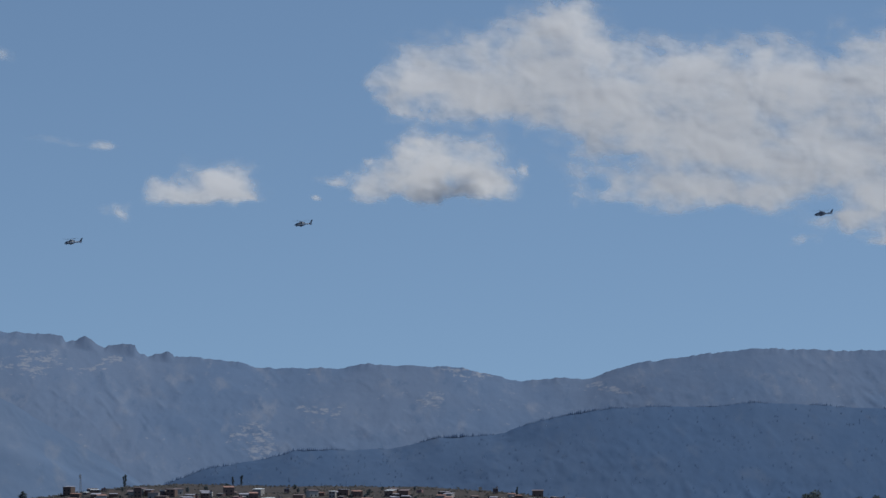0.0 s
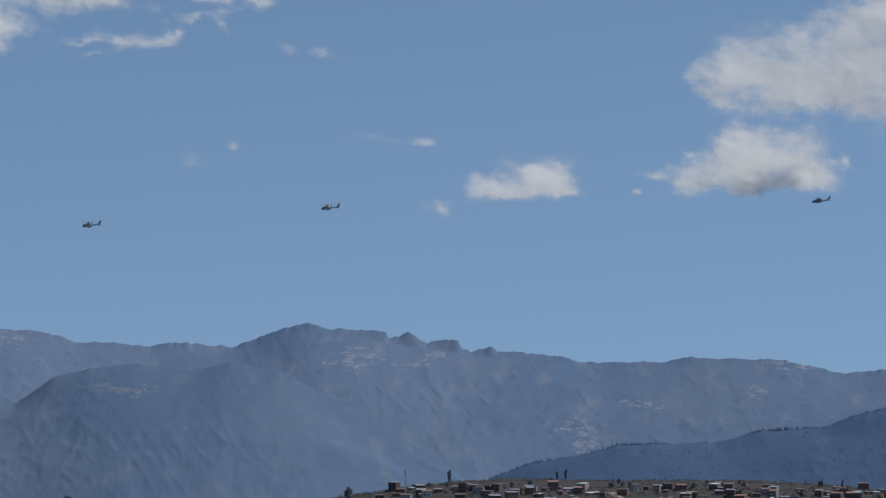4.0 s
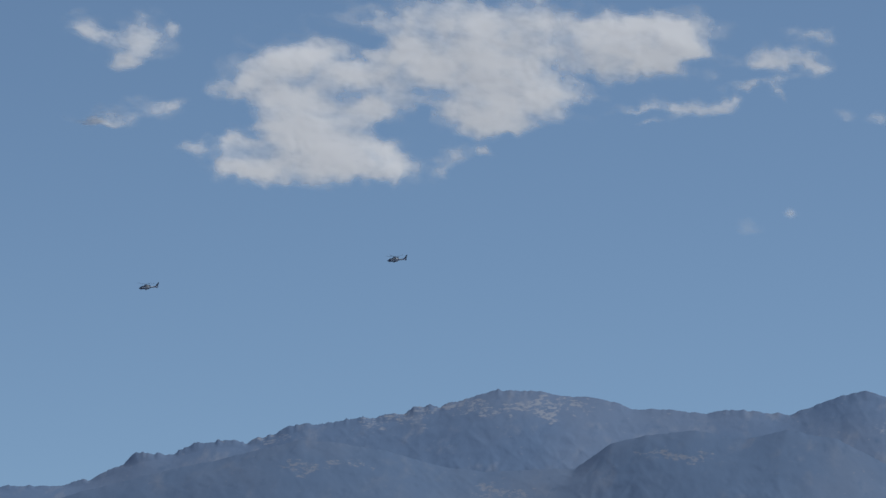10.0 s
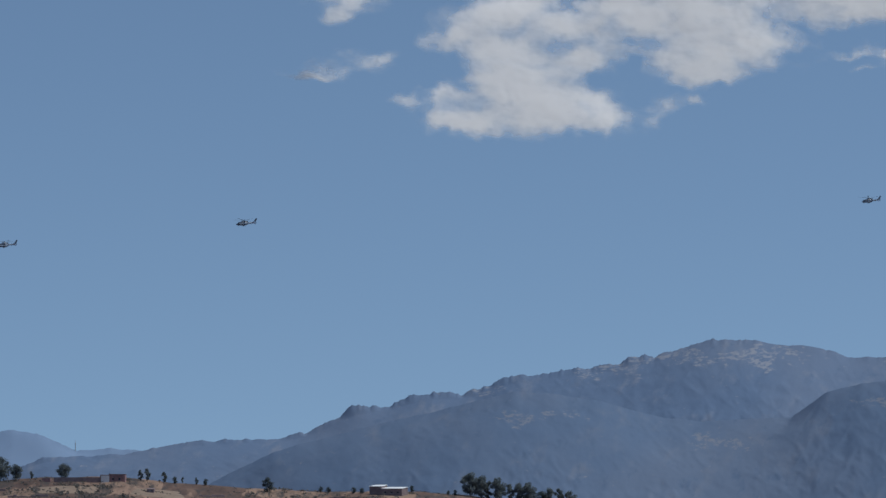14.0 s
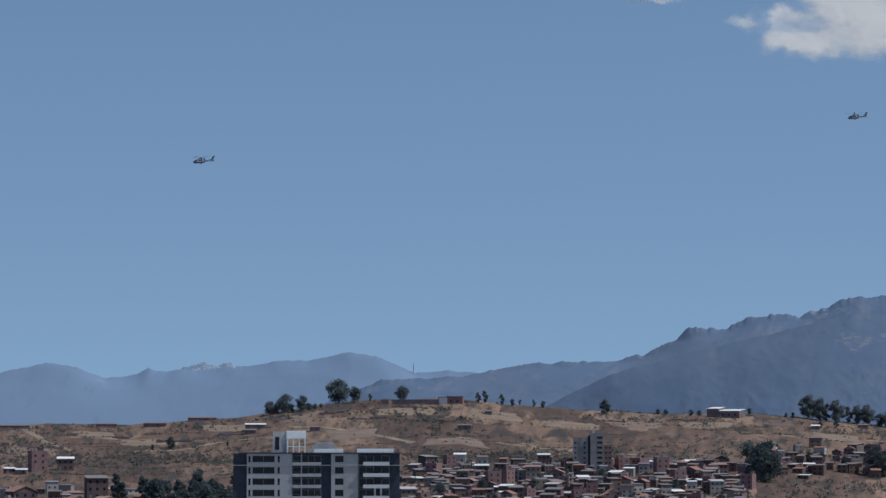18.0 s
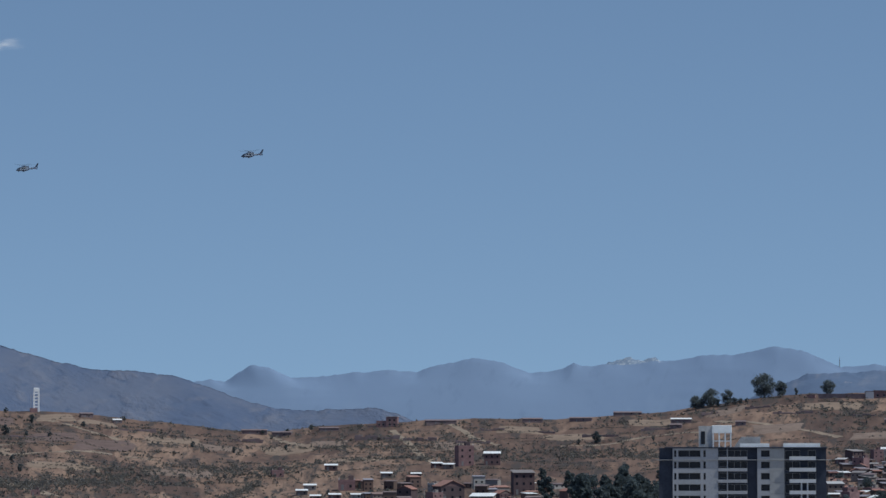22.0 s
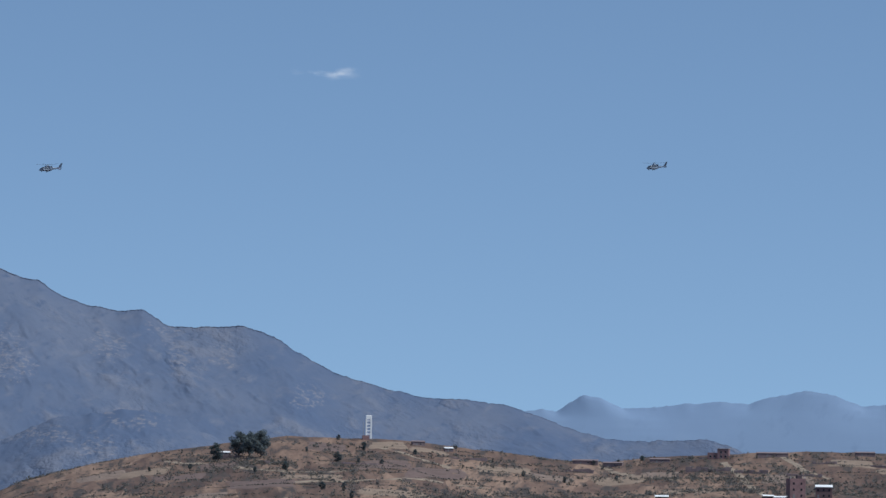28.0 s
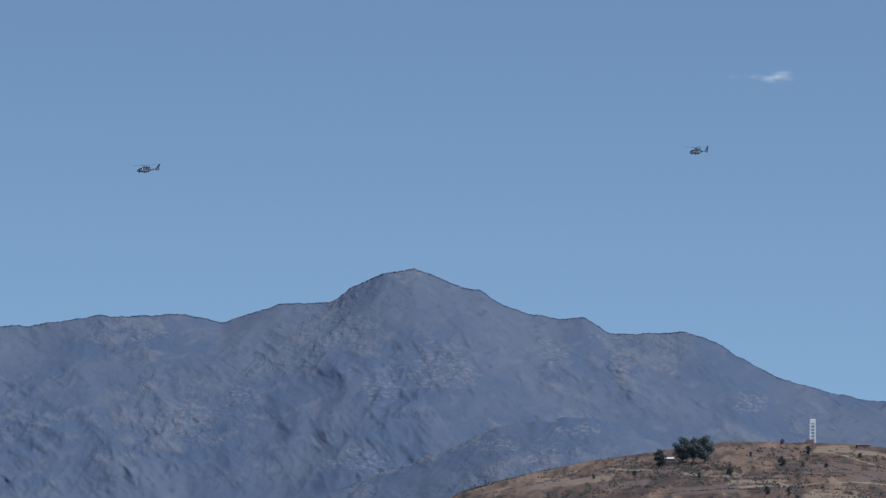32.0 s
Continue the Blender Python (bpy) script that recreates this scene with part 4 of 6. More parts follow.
FLIGHT_B = [
    (0, 2.058, 4.005, 2474), (0.5, 2.585, 4.013, 2464), (1, 3.089, 4.047, 2455), (1.5, 3.639, 4.053, 2445), (2, 4.192, 4.069, 2436),
    (2.5, 4.727, 4.090, 2426), (3, 5.278, 4.118, 2417), (3.5, 5.837, 4.143, 2407), (4, 6.405, 4.174, 2398), (4.5, 6.980, 4.209, 2388),
    (5, 7.547, 4.227, 2378), (5.5, 8.120, 4.243, 2369), (6, 8.700, 4.256, 2359), (6.5, 9.288, 4.267, 2350), (7, 9.901, 4.282, 2340),
    (7.5, 10.492, 4.288, 2331), (8, 11.129, 4.313, 2321), (8.5, 11.733, 4.334, 2312), (9, 12.373, 4.359, 2302), (9.5, 13.007, 4.371, 2293),
    (10, 13.634, 4.373, 2283), (10.5, 14.299, 4.353, 2274), (11, 14.953, 4.319, 2264), (11.5, 15.614, 4.281, 2255), (12, 16.285, 4.251, 2245),
    (12.5, 16.958, 4.232, 2235), (13, 17.638, 4.213, 2226), (13.5, 18.323, 4.196, 2216), (14, 19.008, 4.180, 2207), (14.5, 19.697, 4.164, 2197),
    (15, 20.389, 4.147, 2188), (15.5, 21.083, 4.131, 2178), (16, 21.771, 4.102, 2169), (16.5, 22.488, 4.072, 2159), (17, 23.186, 4.032, 2150),
    (17.5, 23.873, 3.997, 2140), (18, 24.601, 3.950, 2131), (18.5, 25.295, 3.908, 2121), (19, 25.965, 3.890, 2112), (19.5, 26.689, 3.869, 2102),
    (20, 27.404, 3.879, 2092), (20.5, 28.088, 3.913, 2083), (21, 28.776, 3.927, 2073), (21.5, 29.462, 3.971, 2064), (22, 30.141, 3.967, 2054),
    (22.5, 30.848, 3.975, 2045), (23, 31.527, 3.991, 2035), (23.5, 32.215, 3.987, 2026), (24, 32.867, 3.994, 2016), (24.5, 33.549, 3.999, 2007),
    (25, 34.223, 3.998, 1997), (25.5, 34.861, 4.065, 1988), (26, 35.503, 4.069, 1978), (26.5, 36.140, 4.074, 1969), (27, 36.773, 4.080, 1959),
    (27.5, 37.402, 4.086, 1950), (28, 38.027, 4.092, 1940), (28.5, 38.633, 4.089, 1930), (29, 39.242, 4.107, 1921), (29.5, 39.837, 4.123, 1911),
    (30, 40.496, 4.142, 1902), (30.5, 41.116, 4.162, 1892), (31, 41.742, 4.192, 1883), (31.5, 42.379, 4.207, 1873), (32, 43.056, 4.230, 1864),
]
FLIGHT_C = [
    (0, -5.606, 4.162, 2585), (0.5, -4.962, 4.209, 2582), (1, -4.385, 4.238, 2578), (1.5, -3.785, 4.265, 2573), (2, -3.143, 4.265, 2569),
    (2.5, -2.569, 4.264, 2564), (3, -1.952, 4.254, 2559), (3.5, -1.381, 4.245, 2554), (4, -0.827, 4.236, 2549), (4.5, -0.262, 4.212, 2543),
    (5, 0.263, 4.211, 2538), (5.5, 0.781, 4.212, 2532), (6, 1.296, 4.214, 2525), (6.5, 1.808, 4.218, 2519), (7, 2.312, 4.203, 2512),
    (7.5, 2.755, 4.217, 2506), (8, 3.252, 4.233, 2499), (8.5, 3.752, 4.249, 2491), (9, 4.257, 4.266, 2484), (9.5, 4.769, 4.283, 2476),
    (10, 5.287, 4.300, 2468), (10.5, 5.813, 4.317, 2460), (11, 6.348, 4.334, 2452), (11.5, 6.891, 4.350, 2443), (12, 7.443, 4.366, 2435),
    (12.5, 7.999, 4.395, 2426), (13, 8.609, 4.431, 2416), (13.5, 9.186, 4.471, 2407), (14, 9.797, 4.488, 2397), (14.5, 10.417, 4.504, 2388),
    (15, 11.046, 4.518, 2378), (15.5, 11.685, 4.531, 2367), (16, 12.308, 4.556, 2357), (16.5, 12.951, 4.564, 2346), (17, 13.621, 4.585, 2335),
    (17.5, 14.287, 4.587, 2324), (18, 14.966, 4.586, 2313), (18.5, 15.649, 4.543, 2301), (19, 16.331, 4.514, 2290), (19.5, 17.018, 4.475, 2278),
    (20, 17.735, 4.448, 2265), (20.5, 18.432, 4.399, 2253), (21, 19.118, 4.352, 2241), (21.5, 19.810, 4.331, 2228), (22, 20.505, 4.310, 2215),
    (22.5, 21.203, 4.287, 2201), (23, 21.905, 4.290, 2188), (23.5, 22.604, 4.278, 2174), (24, 23.304, 4.269, 2160), (24.5, 24.011, 4.274, 2146),
    (25, 24.762, 4.302, 2132), (25.5, 25.407, 4.286, 2118), (26, 26.141, 4.278, 2103), (26.5, 26.876, 4.273, 2088), (27, 27.611, 4.272, 2073),
    (27.5, 28.348, 4.274, 2057), (28, 29.091, 4.244, 2042), (28.5, 29.782, 4.293, 2026), (29, 30.493, 4.309, 2010), (29.5, 31.213, 4.322, 1994),
    (30, 31.997, 4.357, 1977), (30.5, 32.712, 4.367, 1961), (31, 33.438, 4.399, 1944), (31.5, 34.187, 4.441, 1927), (32, 34.926, 4.482, 1909),
]


def fly(h, rows, spin):
    t = np.array([r[0] for r in rows])
    at = np.array([direction(a + 0.037, e - 0.017) * d + Vector((0, 0, EYE_Z)) for _, a, e, d in rows])
    way = [np.polyder(np.polyfit(t, at[:, k], 4)) for k in range(2)]
    keys = []
    for i, s in enumerate(t):
        turn = math.degrees(math.atan2(np.polyval(way[1], s), np.polyval(way[0], s)))
        keys.append((float(s), pose(*at[i].tolist(), 0, 2.5, turn)))
    walk(h, keys)
    rotor = [o for o in h.children if o.name.startswith("main_rotor")][0]
    walk(rotor, [(i / 30, pose(0.1, 0, 1.95, 0, 2, spin + 63 * i)) for i in range(961)])


def motions():
    fly(heli_a, FLIGHT_A, 10)
    fly(heli_b, FLIGHT_B, 40)
    fly(heli_c, FLIGHT_C, 65)


# ---- building and planting materials ----
MAT_WHITE = material("white_facade_paint", (0.5, 0.51, 0.54), 0.7, 0, 0.1, 4)
# facade wall greyed beyond its own paint to stand in for shade
MAT_FACADE = material("shade_greyed_facade", (0.33, 0.335, 0.365), 0.8, 0, 0.12, 4)
MAT_PANEL = material("grey_stone_panel", (0.3, 0.3, 0.31), 0.7, 0, 0.15, 2)
MAT_DARK = material("dark_blue_grey_cladding", (0.04, 0.047, 0.068), 0.85, 0, 0.25, 3)
MAT_GLASS = material("dark_window_glass", (0.018, 0.022, 0.032), 0.12, 0, 0.3, 2)
MAT_GLASS.node_tree.nodes["Principled BSDF"].inputs["Specular IOR Level"].default_value = 0.2
MAT_FRAME = material("window_frame_metal", (0.2, 0.2, 0.21), 0.5, 0, 0.2, 1)
MAT_CONCRETE = material("grey_concrete", (0.475, 0.463, 0.463), 0.85, 0, 0.25, 3)
# brick, adobe and most house wall tones hold extra blue that imitates haze
MAT_BRICK = material("haze_tinted_red_brown_brick", (0.261, 0.165, 0.167), 0.9, 0, 0.3, 2)
MAT_ADOBE = material("haze_tinted_brown_adobe", (0.213, 0.168, 0.175), 0.95, 0, 0.3, 3)
MAT_WALLS = tinted("haze_tinted_town_walls", [(0.141, 0.095, 0.099), (0.167, 0.118, 0.116), (0.114, 0.086, 0.093), (0.281, 0.252, 0.237), (0.149, 0.099, 0.104), (0.192, 0.159, 0.148), (0.355, 0.326, 0.303), (0.131, 0.095, 0.099), (0.297, 0.243, 0.221), (0.175, 0.118, 0.121)], 0.9, 2.5)
MAT_TIN = tinted("sheet_metal_roof", [(0.72, 0.73, 0.74), (0.3, 0.27, 0.26), (0.19, 0.17, 0.17), (0.27, 0.18, 0.15), (0.48, 0.47, 0.47), (0.2, 0.16, 0.15), (0.31, 0.2, 0.17), (0.24, 0.21, 0.2)], 0.5, 4, 0.15)
MAT_TILE = tinted("clay_tile_roof", [(0.308, 0.165, 0.141), (0.248, 0.140, 0.126), (0.344, 0.201, 0.171)], 0.9, 2)
MAT_FLAT = tinted("flat_roof_screed", [(0.237, 0.226, 0.261), (0.166, 0.152, 0.171), (0.331, 0.323, 0.379)], 0.9, 3)
MAT_ISLAND = material("mixed_house_walls", (0.3, 0.3, 0.3), 0.9, 0, 0.2, 2.5)
n, l = MAT_ISLAND.node_tree.nodes, MAT_ISLAND.node_tree.links
geo, ramp = n.new("ShaderNodeNewGeometry"), n.new("ShaderNodeValToRGB")
ramp.color_ramp.interpolation = "CONSTANT"
for i, c in enumerate([(0.16, 0.11, 0.095), (0.13, 0.095, 0.085), (0.3, 0.28, 0.27), (0.19, 0.135, 0.115), (0.42, 0.4, 0.38), (0.15, 0.105, 0.095)]):
    e = ramp.color_ramp.elements[i] if i < 2 else ramp.color_ramp.elements.new(i / 6)
    e.position, e.color = i / 6, (*c, 1)
l.new(geo.outputs["Random Per Island"], ramp.inputs[0])
l.new(ramp.outputs[0], n["Principled BSDF"].inputs["Base Color"])
MAT_TRUNK = material("grey_brown_bark", (0.14, 0.11, 0.085), 0.95, 0, 0.3, 1)
# both leaf tones are lifted towards grey-blue, haze put into the colour
MAT_LEAF = material("haze_greyed_green_leaves", (0.17, 0.2, 0.21), 0.8, 0, 0.35, 1.5)
MAT_LEAF_DARK = material("haze_blue_dark_leaves", (0.115, 0.142, 0.15), 0.85, 0, 0.35, 1.5)
MAT_SHRUB = material("dry_grey_green_shrub", (0.19, 0.18, 0.165), 0.9, 0, 0.5, 6)
# needles coloured blue to imitate haze before the ridge
MAT_PINE = material("haze_blue_pine_needles", (0.15, 0.215, 0.335), 0.9, 0, 0.3, 40)
MAT_PATH = material("pale_trodden_earth", (0.27, 0.215, 0.17), 0.95, 0, 0.3, 6)
MAT_ROAD = material("pale_concrete_road", (0.282, 0.271, 0.266), 0.9, 0, 0.25, 5)
MAT_BARE = material("unfinished_grey_concrete", (0.27, 0.265, 0.27), 0.9, 0, 0.25, 3)
MAT_STEEL = material("white_painted_steel", (0.86, 0.87, 0.88), 0.5, 0, 0.1, 2)


def leafy(m, share=0.5):
    """Lets light through the leaves."""
    n, l = m.node_tree.nodes, m.node_tree.links
    b, thin, mix = n["Principled BSDF"], n.new("ShaderNodeBsdfTranslucent"), n.new("ShaderNodeMixShader")
    mix.inputs[0].default_value = share
    l.new(b.inputs["Base Color"].links[0].from_socket, thin.inputs[0])
    l.new(b.outputs[0], mix.inputs[1])
    l.new(thin.outputs[0], mix.inputs[2])
    l.new(mix.outputs[0], n["Material Output"].inputs["Surface"])


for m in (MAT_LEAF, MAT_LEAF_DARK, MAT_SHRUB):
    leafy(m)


def facing(at, turn=0.0):
    """A pose on a spot, its y axis pointing away from the eye, turned by some degrees."""
    az = math.degrees(math.atan2(-at[0], at[1]))
    return pose(at[0], at[1], at[2], 0, 0, az + turn)


# ---- the tall apartment building ----
FLOOR, TOP, FLOORS = 3.02, 63.6, 21


def tall_building():
    centre_az, dist = 22.924, 1040.0
    m = facing(Vector((-math.sin(radians(centre_az)) * dist, math.cos(radians(centre_az)) * dist, EYE_Z - 6.4 - TOP)))
    h = thing("apartment_building", "tall white and dark apartment building with balconies", "apartment building", "", m @ Matrix.Translation((-22.2, 0, 0)))
    part("core", box(0, 44.4, 0.5, 16, 0, TOP - 0.25), MAT_DARK, h, "dark blue-grey cladding")

    def section(x0, x1, y, openings, sill, head, mat):
        """A facade strip with an opening between sill and head on each floor, and windows behind it."""
        bm = bmesh.new()
        edges = [x0] + [v for o in openings for v in o] + [x1]
        for k in range(FLOORS):
            top = TOP - 0.3 - FLOOR * k
            box(x0, x1, y, 0.5, top - 0.25, top, bm)
            box(x0, x1, y, 0.5, top - FLOOR, top - FLOOR + sill, bm)
            box(x0, x1, y, 0.5, top - FLOOR + head, top - 0.25, bm) if head < FLOOR - 0.3 else None
            for a, b in zip(edges[::2], edges[1::2]):
                if b - a > 0.01:
                    box(a, b, y, 0.5, top - FLOOR + sill, top - FLOOR + head, bm)
        part("facade", bm, mat, h)

    def windows(x0, x1, sill, head, panes, y=0.42):
        w = x1 - x0
        fr = bmesh.new()
        for a in [0] + [w * i / panes for i in range(1, panes)] + [w]:
            box(a - 0.05, a + 0.05, -0.06, 0.02, 0, head - sill, fr)
        box(0, w, -0.06, 0.02, 0, 0.08, fr)
        box(0, w, -0.06, 0.02, head - sill - 0.08, head - sill, fr)
        fme = bpy.data.meshes.new("window_frame")
        fr.to_mesh(fme)
        fme.materials.append(MAT_FRAME)
        gl = box(0.05, w - 0.05, -0.015, 0.03, 0.06, head - sill - 0.06)
        gme = bpy.data.meshes.new("window")
        gl.to_mesh(gme)
        gme.materials.append(MAT_GLASS)
        for k in range(FLOORS):
            z = TOP - 0.3 - FLOOR * (k + 1) + sill
            win = share("window", gme, h, (x0, y, z))
            share("window_frame", fme, win)

    SILL, HEAD = 0.75, 2.5
    section(3.6, 15.7, -0.2, [(4.0, 4.6), (5.1, 11.0), (11.8, 12.4)], SILL, HEAD, MAT_FACADE)
    windows(4.0, 4.6, SILL + 0.6, HEAD, 1)
    windows(5.1, 11.0, SILL, HEAD, 2)
    windows(11.8, 12.4, SILL + 0.6, HEAD, 1)
    windows(15.9, 18.0, SILL + 0.4, HEAD, 1)
    windows(18.3, 23.4, SILL, HEAD, 3)
    section(26.1, 29.4, -0.2, [(27.1, 29.4)], SILL, HEAD, MAT_FACADE)
    windows(27.1, 29.4, SILL, HEAD, 1)
    windows(33.5, 37.4, 0.1, HEAD, 2)
    windows(39.6, 41.6, 0.1, HEAD, 1)
    for k in range(FLOORS):
        z = TOP - 0.3 - FLOOR * (k + 1)
        part("spandrel", box(15.7, 23.45, -0.5, 0.5, z - 0.1, z + 0.72, None, 0.03), MAT_FACADE, h)
        part("pier", box(18.02, 18.28, -0.2, 0.5, z + 0.72, z + FLOOR - 0.1), MAT_FACADE, h)
        bal = part("balcony", box(34.6, 41.6, -1.3, 0.5, z - 0.12, z + 0.06), MAT_WHITE, h)
        part("parapet", box(34.6, 41.6, -1.3, -1.18, z + 0.06, z + 0.85, None, 0.02), MAT_WHITE, bal)
        part("stone_panel", box(29.4, 33.3, -0.24, 0.5, z + 0.02, z + FLOOR - 0.02), MAT_PANEL, h)
        if k > 2:
            for x in (37.6, 39.2):
                part("column", box(x, x + 0.4, -0.6, 0.0, z + 0.06, z + FLOOR - 0.12), MAT_WHITE, h)
    part("cornice", box(1.4, 44.6, -0.7, 16.2, TOP - 0.25, TOP), MAT_DARK, h, "dark roof slab edge")
    part("ledge", box(-0.8, 45.6, -0.6, 0.5, TOP - 3.45, TOP - 3.28), MAT_PANEL, h)
    # on the roof
    pent = part("penthouse", box(10.5, 14.1, 5, 11, TOP, TOP + 5.6), MAT_CONCRETE, h)
    part("doorway", box(11.1, 12.2, 4.93, 5.05, TOP + 0.8, TOP + 4.2), MAT_GLASS, pent)
    part("roof_tank_house", box(14.1, 19.3, 4.6, 11, TOP + 3.7, TOP + 5.8, None, 0.05), MAT_STEEL, h, "bright white tank house")
    for x in (14.2, 15.8, 17.4, 18.9):
        part("terrace_post", box(x, x + 0.35, 4.7, 5.05, TOP, TOP + 3.7), MAT_STEEL, h)
    part("terrace_rail", box(14.2, 19.2, 4.75, 4.95, TOP + 1.5, TOP + 1.75), MAT_STEEL, h)
    bm = box(19.9, 27.0, 6, 11, TOP, TOP + 2.7)
    for v in bm.verts:
        if v.co.x < 20 and v.co.z > TOP + 1:
            v.co.x += 2.0
    part("stair_house", bm, MAT_CONCRETE, h)
    part("roof_parapet", box(21.5, 29.3, 0.2, 0.6, TOP, TOP + 1.0), MAT_STEEL, h)
    part("roof_parapet", box(33.0, 42.8, 0.2, 0.6, TOP, TOP + 1.05), MAT_STEEL, h)


tall_building()


# ---- the grey tower block in the town ----
def window_grid(parent, xs, zs, w, hgt, y, mat=MAT_GLASS, sill=True):
    bm = box(0, w, -0.05, 0.08, 0, hgt)
    me = bpy.data.meshes.new("window")
    bm.to_mesh(me)
    me.materials.append(mat)
    fr = bmesh.new()
    for a, b, c, d in ((-0.08, w + 0.08, -0.1, 0), (-0.08, w + 0.08, hgt, hgt + 0.1)):
        box(a, b, -0.09, 0.06, c, d, fr)
    fme = bpy.data.meshes.new("window_sill")
    fr.to_mesh(fme)
    fr.free()
    fme.materials.append(MAT_CONCRETE)
    for z in zs:
        for x in xs:
            win = share("window", me, parent, (x, y, z))
            if sill:
                share("window_sill", fme, win)


def tower_block():
    at = seen_at(18.88, -0.62)
    h = thing("tower_block", "grey unfinished concrete tower block among the houses", "building", "", facing(at, 0) @ Matrix.Translation((-11, 0, -2)))
    part("left_wing", box(0, 9.0, 1.5, 13, 0, 22), MAT_BARE, h)
    part("stair_slot", box(9.0, 10.3, 2.2, 12, 0, 23), MAT_DARK, h, "dark recessed stair slot")
    part("main_wing", box(10.3, 18.3, 0, 12, 0, 24.5), MAT_BARE, h)
    part("brick_wing", box(18.3, 23.3, 1, 11, 0, 17.5), MAT_BRICK, h, "bare red-brown brick wing")
    part("roof_hut", box(11.5, 13.0, 3, 6, 24.5, 26), MAT_CONCRETE, h)
    part("pilaster", box(4.2, 4.9, 1.2, 1.5, 0, 22.3), MAT_BARE, h)
    window_grid(h, (14.3, ), [3 + 3.0 * k for k in range(7)], 3.2, 1.5, 0)
    window_grid(h, (19.2, 21.4), [3 + 3.0 * k for k in range(5)], 1.1, 1.4, 1)
    window_grid(h, (1.0, 6.3), [3 + 3.0 * k for k in range(6)], 1.0, 1.3, 1.5)


tower_block()


# ---- houses ----
def house(w, d, hgt, roof, floors, brick=False, sheet=None):
    """A small town house; its front looks along -y."""
    h = new("house")
    h.empty_display_size = 0.5
    wall = box(-w / 2, w / 2, 0, d, -2.5, hgt)
    part("wall", wall, MAT_BRICK if brick else MAT_WALLS, h)
    if roof == "tin":
        bm = bmesh.new()
        lift = 0.11 * d
        vs = [(-w / 2 - 0.3, -0.5, hgt + 0.05), (w / 2 + 0.3, -0.5, hgt + 0.05), (w / 2 + 0.3, d + 0.3, hgt + 0.15 + lift), (-w / 2 - 0.3, d + 0.3, hgt + 0.15 + lift)]
        lo = [bm.verts.new(v) for v in vs]
        hi = [bm.verts.new((x, y, z + 0.12)) for x, y, z in vs]
        bm.faces.new(lo[::-1])
        bm.faces.new(hi)
        for i in range(4):
            bm.faces.new((lo[i], lo[(i + 1) % 4], hi[(i + 1) % 4], hi[i]))
        part("roof", bm, sheet or MAT_TIN, h)
        part("gable", box(-w / 2 + 0.05, w / 2 - 0.05, d - 0.25, d - 0.05, hgt - 0.05, hgt + lift), MAT_WALLS, h)
    elif roof == "tile":
        bm = bmesh.new()
        rise, o = w * 0.22, 0.4
        prof = [(-w / 2 - o, hgt - 0.1), (0, hgt + rise), (w / 2 + o, hgt - 0.1), (w / 2 + o, hgt + 0.08), (0, hgt + rise + 0.2), (-w / 2 - o, hgt + 0.08)]
        a, b = [[bm.verts.new((x, y, z)) for x, z in prof] for y in (-o, d + o)]
        for i in range(6):
            bm.faces.new((a[i], a[(i + 1) % 6], b[(i + 1) % 6], b[i]))
        bm.faces.new(a[::-1])
        bm.faces.new(b)
        part("roof", bm, MAT_TILE, h)
        bm = bmesh.new()
        tri = [bm.verts.new(p) for p in ((-w / 2, 0.02, hgt), (w / 2, 0.02, hgt), (0, 0.02, hgt + rise - 0.05), (-w / 2, 0.3, hgt), (w / 2, 0.3, hgt), (0, 0.3, hgt + rise - 0.05))]
        for f in ((0, 1, 2), (5, 4, 3), (0, 3, 4, 1), (1, 4, 5, 2), (2, 5, 3, 0)):
            bm.faces.new([tri[i] for i in f])
        part("gable", bm, MAT_WALLS, h)
    else:
        part("roof", box(-w / 2 + 0.15, w / 2 - 0.15, 0.15, d - 0.15, hgt - 0.05, hgt + 0.06), MAT_FLAT, h)
        bm = bmesh.new()
        for x0, x1, y0, y1 in ((-w / 2 - 0.05, w / 2 + 0.05, -0.05, 0.14), (-w / 2 - 0.05, w / 2 + 0.05, d - 0.14, d + 0.05), (-w / 2 - 0.05, -w / 2 + 0.14, 0.14, d - 0.14), (w / 2 - 0.14, w / 2 + 0.05, 0.14, d - 0.14)):
            box(x0, x1, y0, y1, hgt - 0.2, hgt + 0.7, bm)
        part("parapet", bm, MAT_CONCRETE if not brick else MAT_BRICK, h)
        part("stair_hut", box(w * 0.1, w * 0.4, d * 0.5, d * 0.9, hgt + 0.06, hgt + 2.2), MAT_WALLS, h)
        for x in (-w / 2 + 0.3, w / 2 - 0.3):
            part("pillar_stub", box(x - 0.15, x + 0.15, 0.3, 0.6, hgt + 0.06, hgt + 1.5), MAT_CONCRETE, h)
    n = max(2, int(w / 2.6))
    for f in range(floors):
        window_grid(h, [-w / 2 + w * (i + 0.5) / n - 0.55 for i in range(n) if f or i], [f * 2.7 + 1.0], 0.85, 1.0, 0, sill=False)
    part("door", box(-w / 2 + w * 0.5 / n - 0.45, -w / 2 + w * 0.5 / n + 0.45, -0.06, 0.05, 0, 2.0), MAT_FRAME, h)
    return h


